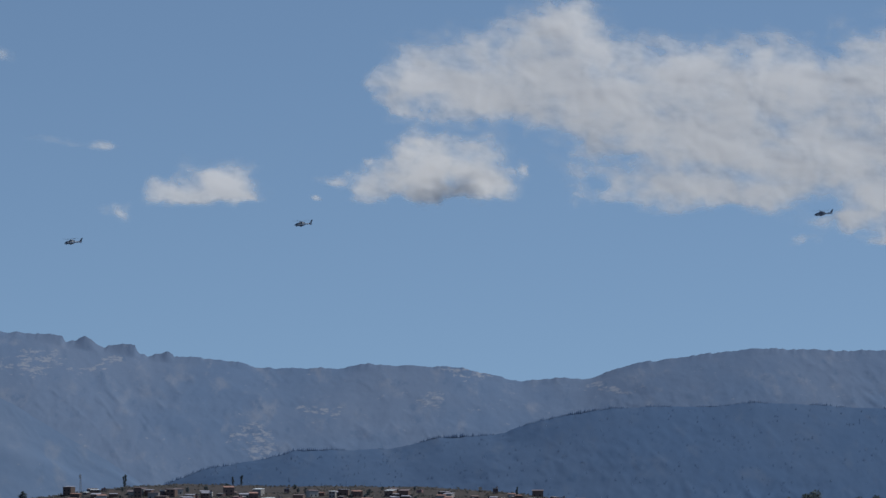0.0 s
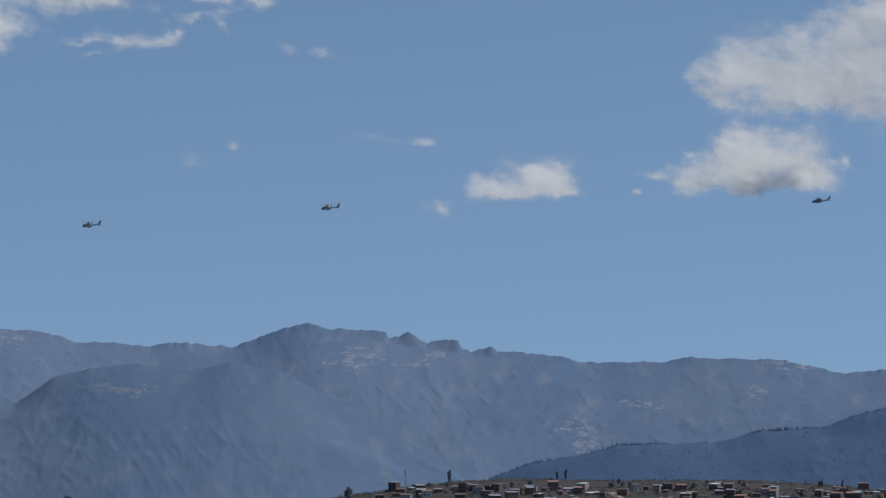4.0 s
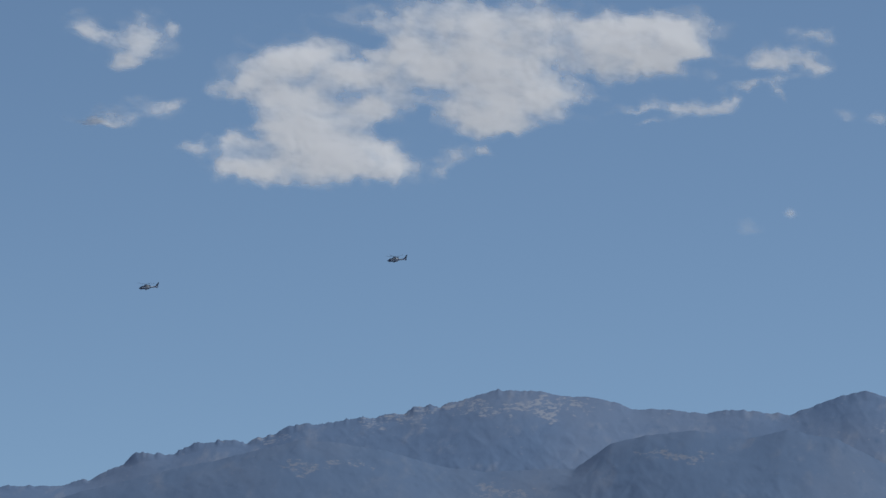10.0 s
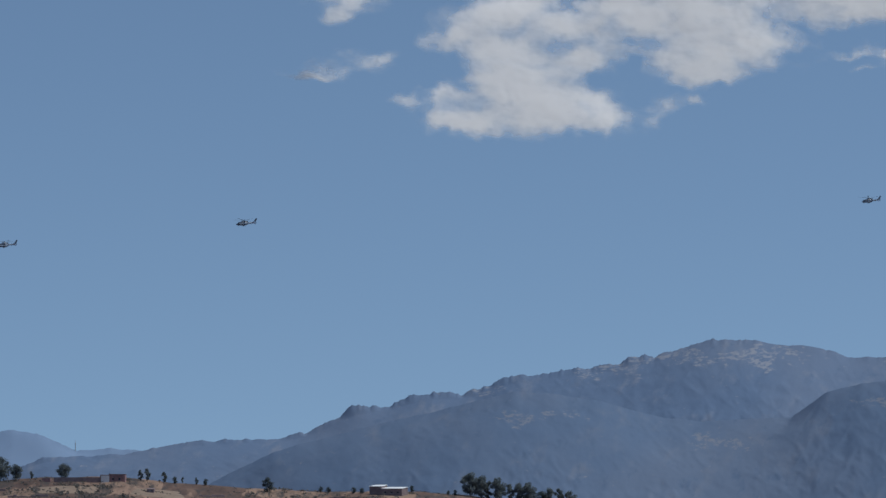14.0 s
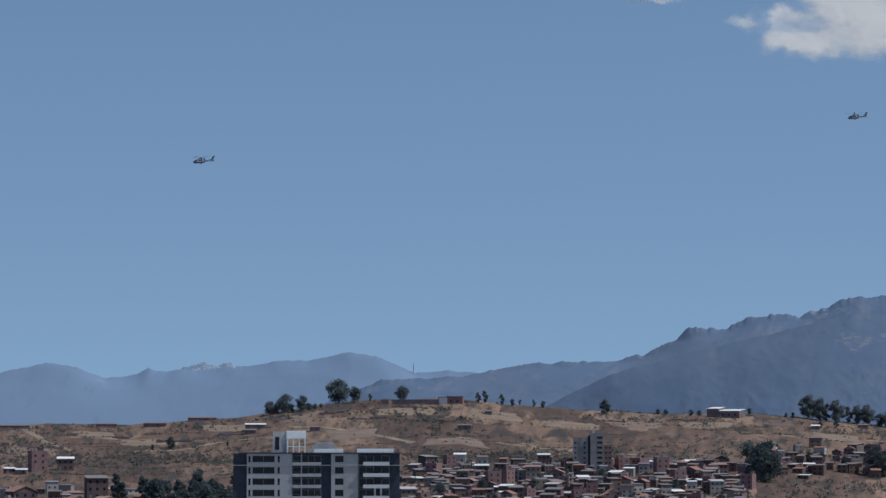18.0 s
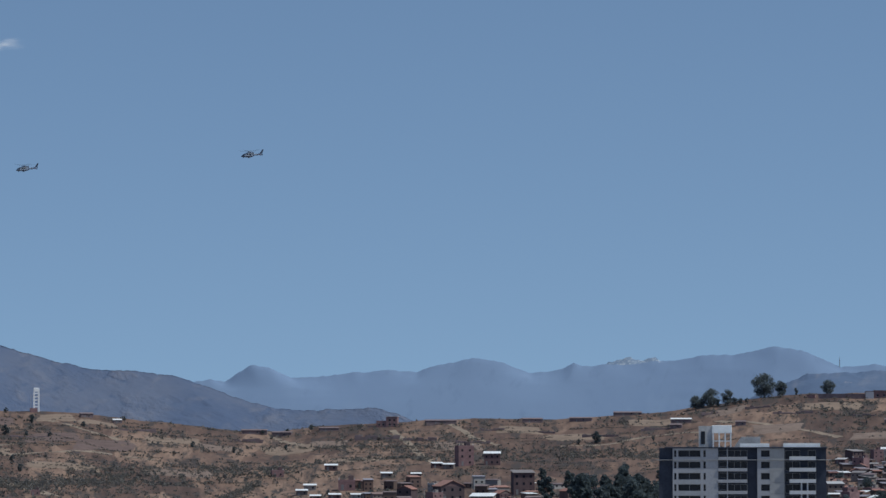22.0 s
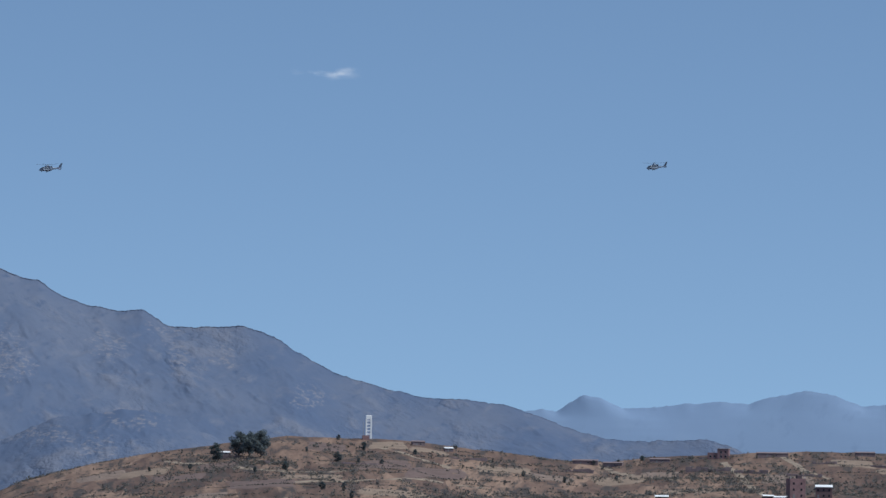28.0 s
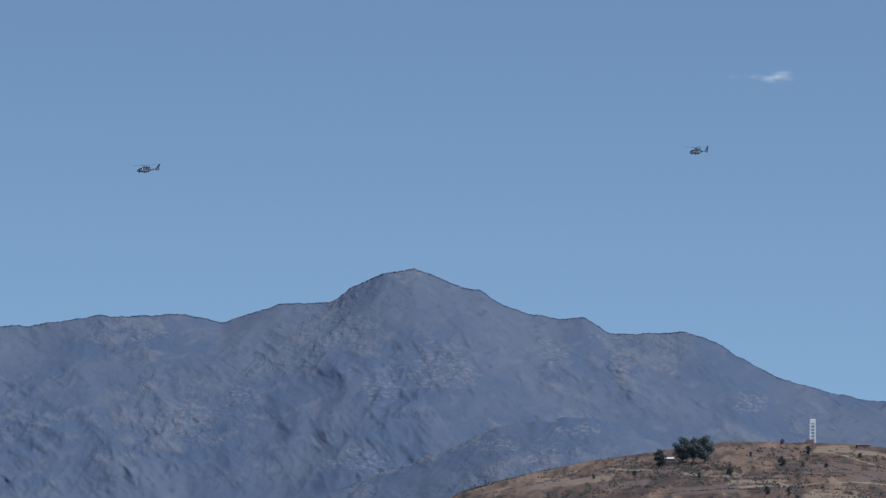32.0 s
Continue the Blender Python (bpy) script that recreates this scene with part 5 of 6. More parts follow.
HOUSES = [house(7, 8, 3.2, "tin", 1), house(6, 7, 5.8, "flat", 2), house(8, 9, 5.6, "tin", 2), house(7, 8, 5.4, "tile", 2), house(9, 7, 2.9, "tin", 1),
          house(7, 9, 8.4, "flat", 3, True), house(6, 7, 3.0, "flat", 1, True), house(9, 8, 5.4, "tile", 2), house(5, 6, 2.6, "tin", 1), house(8, 8, 8.2, "tin", 3), house(8, 8, 5.6, "tin", 2, False, MAT_STEEL), house(6, 5, 2.5, "tin", 1, False, MAT_STEEL)]
KIND = ["single-storey house with a bright sheet-metal roof", "two-storey flat-roofed house with bare walls", "two-storey house with a pale sheet roof",
        "two-storey house with a clay tile roof", "long low house with a sheet-metal roof", "tall bare brick house with a flat roof",
        "small flat-roofed brick house", "wide house with an orange tile roof", "small hut with a sheet-metal roof", "three-storey house with a sheet-metal roof", "two-storey house with a bright white sheet roof", "small hut with a bright white sheet roof"]
for ob in HOUSES:
    ob.location = (0, -60 - 12 * HOUSES.index(ob), -40)
used_proto = set()
rnd = random.Random(4)
PLACED = []


def put_house(kind, at, turn, scale=1.0, group="houses of the town"):
    if any((at - p).length < 4.5 + 2.5 * (scale > 0.8) for p in PLACED):
        return
    PLACED.append(at)
    m = facing(at, turn) @ Matrix.Diagonal((scale, scale, scale, 1))
    if kind in used_proto:
        ob = copy_thing(HOUSES[kind], m)
        ob.matrix_basis = m
    else:
        used_proto.add(kind)
        ob = HOUSES[kind]
        ob.matrix_basis = m
    tagged(ob, KIND[kind] + " on the slope", "house", group)


def town(count, az0, az1, el0, el1, kinds, group, turn=25, sizes=(0.62, 0.95)):
    for _ in range(count):
        az, el = rnd.uniform(az0, az1), rnd.uniform(el0, el1)
        put_house(rnd.choice(kinds), seen_at(az, el), rnd.choice((0, 0, 0, 90, -90)) * 0.25 + rnd.uniform(-turn, turn), rnd.uniform(*sizes), group)


ALL = list(range(10))
town(190, 16.6, 21.6, -1.28, -0.56, ALL, "houses of the town", 25, (0.7, 1.1))
town(48, 12.6, 16.6, -0.75, -0.28, ALL, "houses of the town")
town(34, 24.3, 28.4, -1.85, -0.95, [0, 2, 3, 5, 8, 7, 1], "houses below the hill")
town(85, -2.2, 5.6, -0.32, 0.06, [0, 4, 6, 8, 1, 4], "houses on the knoll", 25, (0.5, 0.75))
# single houses that stand out
for kind, az, el, turn, sc in ((5, 26.98, -0.63, 12, 1.35), (10, 26.6, -0.62, 0, 1.25), (7, 27.18, -1.15, 22, 1.5), (10, 26.76, -1.32, -8, 1.5), (1, 27.15, -1.54, 5, 1.5), (3, 27.9, -1.15, -20, 1.2), (9, 26.13, -1.05, 8, 1.45),
                               (11, 28.97, -0.70, 0, 1.3), (11, 28.15, -0.81, 5, 1.1), (11, 27.72, -0.81, 0, 1.0), (11, 27.4, -0.66, 10, 1.1), (11, 27.25, -0.68, -10, 1.1), (11, 29.28, -0.99, 0, 1.2), (11, 28.91, -1.13, 5, 1.1), (11, 29.4, -1.06, 0, 1.1),
                               (6, 28.74, -0.99, 0, 1.6), (11, 27.64, -1.62, 0, 1.3), (6, 28.65, -1.76, 10, 1.4), (1, 28.34, -1.62, -12, 1.2), (0, 29.02, -1.68, 8, 1.2), (6, 29.47, -1.75, 0, 1.2), (1, 28.1, -1.66, 4, 1.3), (10, 26.25, -1.28, 0, 1.4),
                               (0, 28.85, -1.7, 12, 1.1), (3, 28.5, -1.72, -15, 1.2), (4, 26.9, -1.72, 0, 1.2), (6, 33.9, -0.98, 5, 0.8), (6, 33.3, -1.05, 0, 0.8), (11, 29.2, -1.14, 0, 1.0), (11, 28.6, -1.12, 0, 1.0), (6, 29.75, -0.8, 5, 1.2)):
    put_house(kind, seen_at(az, el), turn, sc, "houses below the hill")


# ---- buildings along the brow of the hill ----
def shed():
    at = seen_at(16.95, 0.16)
    h = thing("farm_shed", "long brown shed with bright sheet roofs on the brow", "shed", "", facing(at, -28) @ Matrix.Translation((-13, 0, -1)))
    for x0, x1, ht in ((0, 9.5, 7.2), (9.5, 26, 5.6)):
        part("wall", box(x0, x1, 0, 9, 0, ht), MAT_ADOBE, h)
        bm = bmesh.new()
        vs = [(x0 - 0.3, -0.6, ht - 0.3), (x1 + 0.3, -0.6, ht - 0.3), (x1 + 0.3, 9.6, ht + 0.9), (x0 - 0.3, 9.6, ht + 0.9)]
        lo, hi = [bm.verts.new(v) for v in vs], [bm.verts.new((x, y, z + 0.15)) for x, y, z in vs]
        bm.faces.new(lo[::-1])
        bm.faces.new(hi)
        for i in range(4):
            bm.faces.new((lo[i], lo[(i + 1) % 4], hi[(i + 1) % 4], hi[i]))
        part("roof", bm, MAT_STEEL, h, "bright white sheet roof")
        part("rear_wall", box(x0, x1, 8.7, 9, ht - 0.05, ht + 0.7), MAT_ADOBE, h)
    window_grid(h, (12, 17, 22), [2], 1.5, 1.4, 0)


def compound():
    at = seen_at(20.95, 0.36)
    h = thing("walled_compound", "brown adobe compound with a long wall and white gate", "building", "", facing(at, -8) @ Matrix.Translation((-42, 0, -1)))
    part("long_wall", box(0, 33, 0, 0.5, 0, 4.2), MAT_ADOBE, h)
    part("barn", box(33, 39.5, -0.4, 8, 0, 6.0), MAT_ADOBE, h)
    part("white_gate", box(33.6, 39.4, -0.75, -0.45, 0.6, 5.4), MAT_WHITE, h, "whitewashed gate wall")
    part("brick_house", box(39.5, 50.5, 0, 8, 0, 6.2), MAT_BRICK, h)
    part("hut", box(-8.5, -2.5, 0, 5, 0, 3.6), MAT_BRICK, h)
    part("roof", box(39.2, 50.8, -0.4, 8.3, 6.2, 6.45), MAT_ADOBE, h)
    window_grid(h, (41.5, 46.0), [2.2], 1.2, 1.6, 0)


def brown_house():
    at = seen_at(28.15, -0.06)
    h = thing("brick_house", "tall dark brick house alone on the brow", "house", "", facing(at, -6) @ Matrix.Translation((-7.5, 0, -2)))
    part("lower_wing", box(0, 7.0, 0, 9, 0, 6.4), MAT_BRICK, h)
    part("tall_wing", box(7.0, 15, -0.5, 9, 0, 9.2), MAT_BRICK, h)
    part("roof", box(6.8, 15.2, -0.8, 9.2, 9.2, 9.45), MAT_CONCRETE, h)
    part("side_wall", box(-6, 0, 2, 2.4, 0, 3.0), MAT_ADOBE, h)
    window_grid(h, (9, 12.2), [3, 6], 1.3, 1.5, -0.5)
    window_grid(h, (1.5, 4.4), [3], 1.2, 1.4, 0)


def low_house(az, el, w, hgt, label, mat=None, roofmat=None):
    at = seen_at(az, el)
    h = thing("farmhouse", label, "house", "farm buildings on the hill", facing(at, rnd.uniform(-12, 12)) @ Matrix.Translation((-w / 2, 0, -1.2)))
    part("wall", box(0, w, 0, 5, 0, hgt + 1.2), mat or MAT_ADOBE, h)
    bm = bmesh.new()
    z = hgt + 1.2
    vs = [(-0.3, -0.4, z), (w + 0.3, -0.4, z), (w + 0.3, 5.3, z + 0.8), (-0.3, 5.3, z + 0.8)]
    lo, hi = [bm.verts.new(v) for v in vs], [bm.verts.new((x, y, q + 0.14)) for x, y, q in vs]
    bm.faces.new(lo[::-1])
    bm.faces.new(hi)
    for i in range(4):
        bm.faces.new((lo[i], lo[(i + 1) % 4], hi[(i + 1) % 4], hi[i]))
    part("roof", bm, roofmat or MAT_ADOBE, h)
    part("door", box(w * 0.3, w * 0.3 + 0.9, -0.06, 0.05, 1.2, 3.1), MAT_FRAME, h)
    window_grid(h, (w * 0.6,), [2.2], 0.9, 0.9, 0)


def ruin(az, el, w, hgt, seed):
    """A roofless line of broken adobe wall."""
    r = random.Random(seed)
    at = seen_at(az, el)
    h = thing("ruined_wall", "low broken adobe wall in dry grass", "wall", "ruined walls on the hill", facing(at, r.uniform(-14, 14)) @ Matrix.Translation((-w / 2, 0, -1)))
    x = 0.0
    while x < w:
        step = r.uniform(2, 5)
        part("wall_stretch", box(x, x + step, r.uniform(-0.2, 0.2), r.uniform(0.5, 0.8), 0, 1 + hgt * r.uniform(0.35, 1.0), None, 0.08), MAT_ADOBE, h)
        if r.random() < 0.35:
            part("cross_wall", box(x, x + 0.5, 0.8, r.uniform(3, 6), 0, 1 + hgt * r.uniform(0.4, 0.9)), MAT_ADOBE, h)
        x += step


def water_tower():
    at = seen_at(33.29, 0.17)
    h = thing("water_tower", "white steel lattice tower with a tank on top", "tower", "", facing(at, 3))
    part("base_house", box(-4.5, 0.5, -3.0, 3, -1.5, 2.6, None, 0.05), MAT_BRICK, h, "low brick base building")
    for x in (-1.7, 1.7):
        for y in (-1.7, 1.7):
            part("post", box(x - 0.5, x + 0.5, y - 0.5, y + 0.5, 0, 14.2), MAT_STEEL, h)
    for k in range(5):
        z = 3.6 + 2.35 * k
        bm = bmesh.new()
        for s in (-1.7, 1.7):
            box(-1.4, 1.4, s - 0.32, s + 0.32, z - 0.38, z + 0.38, bm)
            box(s - 0.32, s + 0.32, -1.4, 1.4, z - 0.38, z + 0.38, bm)
        part("ring_beam", bm, MAT_STEEL, h)
    part("tank", box(-2.05, 2.05, -2.05, 2.05, 14.2, 17.0, None, 0.2), MAT_STEEL, h)
    part("ladder", box(-4.0, -3.7, -2.2, -1.9, 2.8, 12), MAT_PANEL, h)


shed()
compound()
brown_house()
water_tower()
for az, el, w, hgt, white in ((27.35, -0.02, 22, 2.6, 0), (29.0, -0.12, 14, 2.4, 0), (30.1, -0.16, 18, 2.8, 0), (29.7, -0.2, 14, 2.8, 0), (26.0, 0.01, 14, 2.5, 0), (25.3, 0.02, 16, 2.6, 0), (24.6, 0.1, 20, 2.4, 0), (23.82, -0.02, 14, 3.4, 1), (23.9, -0.08, 8, 2.5, 0),
                       (20.75, -0.02, 9, 3, 0), (20.4, 0.2, 5, 2.4, 0), (22.95, -0.05, 7, 3, 0), (32.1, 0.0, 6, 2.5, 1), (35.4, -0.1, 7, 2.2, 1), (15.6, -0.02, 6, 2.6, 1), (14.9, 0.0, 7, 2.6, 0), (32.55, 0.08, 9, 3.0, 0)):
    low_house(az, el, w, hgt, "low white-roofed farm building" if white else "low brown adobe farmhouse with earth roof", None, MAT_STEEL if white else None)
for i, (az, el, w, hgt) in enumerate(((28.3, -0.24, 30, 3.2), (27.7, -0.26, 20, 2.5), (26.6, -0.12, 16, 2.2), (25.8, -0.15, 12, 2), (22.2, 0.13, 26, 2.8), (22.7, 0.22, 18, 2.2), (23.3, 0.12, 22, 2.2), (30.2, -0.28, 18, 3.0), (26.9, -0.3, 22, 2.2),
                                      (21.2, 0.1, 16, 1.6), (18.6, 0.1, 20, 1.5), (17.6, 0.12, 18, 1.4), (19.5, 0.14, 18, 1.5), (31.8, -0.12, 24, 1.6), (33.4, -0.2, 26, 1.5), (35.2, -0.12, 24, 1.6), (34.6, -0.2, 20, 1.6), (25.0, -0.2, 26, 1.6), (24.2, -0.1, 20, 2.0))):
    ruin(az, el, w, hgt, 40 + i)


# ---- road and tracks ----
def ribbon(name, label, points, width, mat, category, lift=0.12):
    """A strip of road laid on the slope through spots given by turn and height."""
    spots = [seen_at(a, e) for a, e in points]
    line = []
    for p, q in zip(spots, spots[1:]):
        n = max(2, int((q - p).length / 9))
        line += [p.lerp(q, k / n) for k in range(n)]
    line.append(spots[-1])
    bm = bmesh.new()
    rows = []
    for i, p in enumerate(line):
        d = (line[min(i + 1, len(line) - 1)] - line[max(i - 1, 0)]).normalized()
        side = Vector((-d.y, d.x, 0)).normalized() * width / 2
        row = []
        for k in (-1, -0.33, 0.33, 1):
            v = p + side * k
            az, r = math.degrees(math.atan2(-v.x, v.y)), math.hypot(v.x, v.y)
            row.append((v.x, v.y, float(ground_z(az, r)) + lift))
        rows.append([bm.verts.new(v) for v in row] + [bm.verts.new((x, y, z - 0.6)) for x, y, z in (row[0], row[-1])])
    for p, q in zip(rows, rows[1:]):
        for a, b in ((0, 1), (1, 2), (2, 3), (4, 0), (3, 5)):
            bm.faces.new((p[a], p[b], q[b], q[a]))
    bmesh.ops.recalc_face_normals(bm, faces=bm.faces)
    tagged(part(name, bm, mat), label, category, kind="structure")


ribbon("road", "pale concrete road climbing between the houses", [(29.9, -1.66), (29.61, -1.6), (29.13, -1.48), (28.68, -1.40), (28.18, -1.25), (27.73, -1.14)], 12, MAT_ROAD, "road", 0.3)
for pts, w in (([(28.07, -0.11), (27.79, -0.34), (27.42, -0.60)], 5), ([(27.28, 0.04), (26.88, -0.22), (26.5, -0.33)], 5), ([(29.87, -0.2), (29.31, -0.34), (28.69, -0.37)], 6), ([(34.47, -0.49), (33.36, -0.43), (32.45, -0.42), (31.58, -0.54)], 7),
               ([(33.19, 0.06), (32.7, -0.05), (31.87, -0.3)], 6), ([(35.0, -0.73), (34.19, -0.76), (33.78, -0.85), (33.03, -1.06)], 8), ([(36.3, -0.2), (35.4, -0.26), (34.5, -0.33), (33.6, -0.3)], 6), ([(20.3, -0.2), (19.6, -0.3), (18.9, -0.34), (18.2, -0.4)], 6),
               ([(21.5, -0.22), (22.4, -0.05), (23.3, 0.02)], 6), ([(16.8, -0.05), (15.6, -0.15), (14.4, -0.2)], 6), ([(25.6, -0.35), (24.8, -0.3), (24.1, -0.18), (23.4, -0.14)], 7), ([(2.3, -0.05), (1.9, -0.2), (1.5, -0.32)], 6)):
    ribbon("track", "pale trodden earth track over the dry slope", pts, w, MAT_PATH, "track")


# ---- trees and shrubs ----
def leaf_mesh(name, centres, radii, count, leaf, seed, mat, flat=0.75):
    """Many small leaf blades in clumps round the centres."""
    rng = np.random.RandomState(seed)
    c, r = np.asarray(centres, float), np.asarray(radii, float)
    k = np.repeat(np.arange(len(c)), count)
    d = rng.normal(size=(len(k), 3))
    d /= np.linalg.norm(d, axis=1)[:, None]
    p = c[k] + d * (r[k] * rng.rand(len(k)) ** 0.45)[:, None] * np.array([1, 1, flat])
    u = rng.normal(size=(len(k), 3))
    u /= np.linalg.norm(u, axis=1)[:, None]
    w = np.cross(u, rng.normal(size=(len(k), 3)))
    w /= np.linalg.norm(w, axis=1)[:, None]
    s = (leaf if np.ndim(leaf) == 0 else np.asarray(leaf)[k]) * rng.uniform(0.6, 1.4, len(k))
    s = s[:, None]
    v = np.stack([p - u * s - w * s * 0.3, p + w * s * 0.6, p + u * s + w * s * 0.2, p - w * s * 0.6], 1).reshape(-1, 3)
    f = np.arange(len(v)).reshape(-1, 4)
    me = bpy.data.meshes.new(name)
    me.from_pydata(v.tolist(), [], f.tolist())
    me.materials.append(mat)
    return me


def tree(seed, tall, wide, trunk, clumps, mat, label):
    """A tree ten metres high: trunk, limbs and a crown of loose leaf clumps."""
    r = random.Random(seed)
    t = new("tree")
    t.empty_display_size = 0.5
    tagged(t, label, "tree", "trees on the hill")
    bend = [(0, 0, -0.8), (r.uniform(-0.2, 0.2), 0, trunk * 0.5), (r.uniform(-0.4, 0.4), r.uniform(-0.3, 0.3), trunk), (r.uniform(-0.5, 0.5), 0, tall * 0.8)]
    wood_mesh = tube(bend, [0.34, 0.26, 0.2, 0.07], 7)
    cs, rs = [], []
    for k in range(clumps):
        a = r.uniform(0, 6.28)
        z = trunk + (tall - trunk) * (k + 0.5) / clumps
        reach = wide * 0.5 * math.sin(math.pi * min(0.95, (z - trunk * 0.7) / (tall - trunk * 0.7))) ** 0.6 * r.uniform(0.35, 0.9)
        cs.append((math.cos(a) * reach, math.sin(a) * reach, z))
        rs.append(wide * r.uniform(0.17, 0.27))
    for k in range(0, clumps, 2):
        x, y, z = cs[k]
        tube([(0, 0, max(trunk * 0.7, z - 2.5)), (x * 0.5, y * 0.5, z - 0.9), (x, y, z)], [0.13, 0.09, 0.04], 5, wood_mesh)
    part("trunk", wood_mesh, MAT_TRUNK, t)
    ob = new("crown", leaf_mesh("crown", cs, rs, 110, 0.42, seed, mat, 0.8))
    ob.parent = t
    return t


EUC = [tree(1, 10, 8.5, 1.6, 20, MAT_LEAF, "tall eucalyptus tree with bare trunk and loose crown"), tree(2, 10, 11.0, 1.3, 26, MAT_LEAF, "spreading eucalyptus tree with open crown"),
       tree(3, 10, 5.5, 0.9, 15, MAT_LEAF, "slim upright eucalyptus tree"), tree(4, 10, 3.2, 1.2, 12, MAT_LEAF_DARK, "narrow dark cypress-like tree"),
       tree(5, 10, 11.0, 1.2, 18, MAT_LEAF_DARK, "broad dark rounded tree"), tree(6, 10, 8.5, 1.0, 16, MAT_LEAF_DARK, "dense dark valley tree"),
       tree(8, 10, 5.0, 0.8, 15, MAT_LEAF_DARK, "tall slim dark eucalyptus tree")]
first_use = set()


def put_tree(kind, at, height, turn=0.0):
    m = Matrix.Translation(at) @ Matrix.Rotation(turn, 4, "Z") @ Matrix.Diagonal((height / 10,) * 3 + (1,))
    if kind in first_use:
        copy_thing(EUC[kind], m).matrix_basis = m
    else:
        first_use.add(kind)
        EUC[kind].matrix_basis = m


# kind, turn, height of the foot over the level line, metres tall
for kind, az, el, tall in ((1, 23.61, 0.2, 8.4), (1, 23.52, 0.22, 5.5), (1, 23.38, 0.24, 11.4), (5, 23.28, 0.24, 5), (0, 23.14, 0.25, 10.4), (4, 23.04, 0.26, 5), (4, 22.95, 0.28, 3.6), (4, 22.86, 0.3, 3), (1, 22.61, 0.38, 15), (0, 22.36, 0.40, 10.4), (2, 22.14, 0.40, 5.2), (1, 21.67, 0.42, 9),
                           (2, 20.55, 0.38, 7.2), (2, 20.45, 0.37, 8.4), (2, 20.20, 0.37, 7.4), (5, 20.04, 0.36, 4.6), (2, 19.93, 0.34, 4), (2, 19.73, 0.32, 5), (5, 19.59, 0.31, 4.4), (5, 18.68, 0.22, 9.2), (5, 17.9, 0.2, 3.8), (5, 17.79, 0.2, 3.8),
                           (4, 17.42, 0.19, 4.2), (4, 17.3, 0.19, 3.6), (5, 16.56, 0.2, 4.4), (5, 16.03, 0.2, 3), (5, 15.93, 0.2, 3.5), (0, 15.71, 0.18, 15.4), (0, 15.55, 0.18, 14.6), (2, 15.44, 0.19, 12.4), (0, 15.29, 0.14, 14.4), (2, 15.12, 0.17, 11.2),
                           (0, 14.98, 0.17, 11.8), (0, 14.84, 0.15, 13), (5, 14.67, 0.13, 8.4), (0, 14.55, 0.06, 11), (2, 14.40, 0.04, 12), (0, 14.24, 0.02, 11), (5, 15.53, 0.01, 4.6), (2, 15.29, 0.01, 8), (5, 20.8, 0.13, 3), (5, 25.06, -0.3, 7.4), (5, 24.23, -0.26, 2.3),
                           (5, 25.33, -0.33, 3.4), (5, 35.52, -0.17, 11), (0, 35.19, -0.1, 15.6), (0, 35.04, -0.1, 15), (0, 34.87, -0.11, 16.6), (5, 33.73, 0.16, 3.6), (2, 32.0, 0.04, 3.2), (5, 29.61, -0.17, 4), (1, 29.26, -0.1, 3.4), (5, 29.98, -0.17, 3.4),
                           (5, 33.36, 0.01, 5.4), (5, 33.74, -0.16, 6.2), (5, 34.51, -0.31, 5.4), (5, 33.09, -0.2, 3.4), (2, 33.64, -0.6, 5.6), (5, 33.96, -0.58, 4.8), (5, 34.95, -0.34, 3.6), (5, 33.52, -0.7, 4.2), (5, 33.43, -0.18, 3.4), (5, 29.63, -0.4, 3.4),
                           (5, 29.92, -1.26, 6), (4, 32.6, -0.05, 3.4), (5, 31.0, -0.35, 3.8), (5, 30.4, -0.45, 4), (5, 35.9, -0.3, 3.6), (5, 36.5, -0.35, 3), (5, 34.2, -0.02, 3), (5, 13.45, -0.2, 8), (0, 16.55, -0.59, 15), (5, 16.34, -0.78, 22), (5, 16.44, -0.74, 18),
                           (5, 14.73, -0.68, 16), (5, 14.62, -0.7, 15), (5, 15.17, -0.59, 7), (5, 15.71, -0.49, 6.4), (3, 4.66, 0.1, 9), (3, 3.08, 0.14, 6), (3, 2.95, 0.14, 7), (4, 10.25, -0.22, 10), (4, 10.0, -0.24, 9), (5, 6.15, -0.12, 7), (3, -1.1, 0.0, 6)):
    put_tree(kind, seen_at(az, el), tall, rnd.uniform(0, 6))


def wood(count, az0, az1, el0, el1, tall0, tall1, kinds=(4, 5, 5, 0)):
    for _ in range(count):
        put_tree(rnd.choice(kinds), seen_at(rnd.uniform(az0, az1), rnd.uniform(el0, el1)), rnd.uniform(tall0, tall1), rnd.uniform(0, 6))


wood(14, 24.0, 25.9, -1.6, -1.0, 10, 18, (6, 6, 6, 5))
wood(10, 23.9, 26.2, -1.9, -1.5, 6, 12)
wood(110, 16.9, 21.7, -1.95, -1.3, 5, 11)
wood(16, 25.4, 27.0, -1.95, -1.35, 4, 8)
wood(8, 27.0, 28.4, -1.95, -1.6, 4, 7)
wood(7, 12.5, 13.6, -0.5, -0.35, 10, 16)
wood(36, 16.6, 21.6, -1.3, -0.6, 4, 8)
wood(14, 24.3, 29.5, -1.5, -0.6, 3, 6)
wood(10, -6.4, -5.0, -0.5, -0.4, 15, 24)
wood(36, -2.0, 5.7, -0.2, 0.08, 2, 4)


def scatter(name, label, spots, sizes, per, leaf, seed, mat, category):
    ob = new(name, leaf_mesh(name, spots, sizes, per, leaf, seed, mat, 0.7))
    tagged(ob, label, category, kind="stuff")


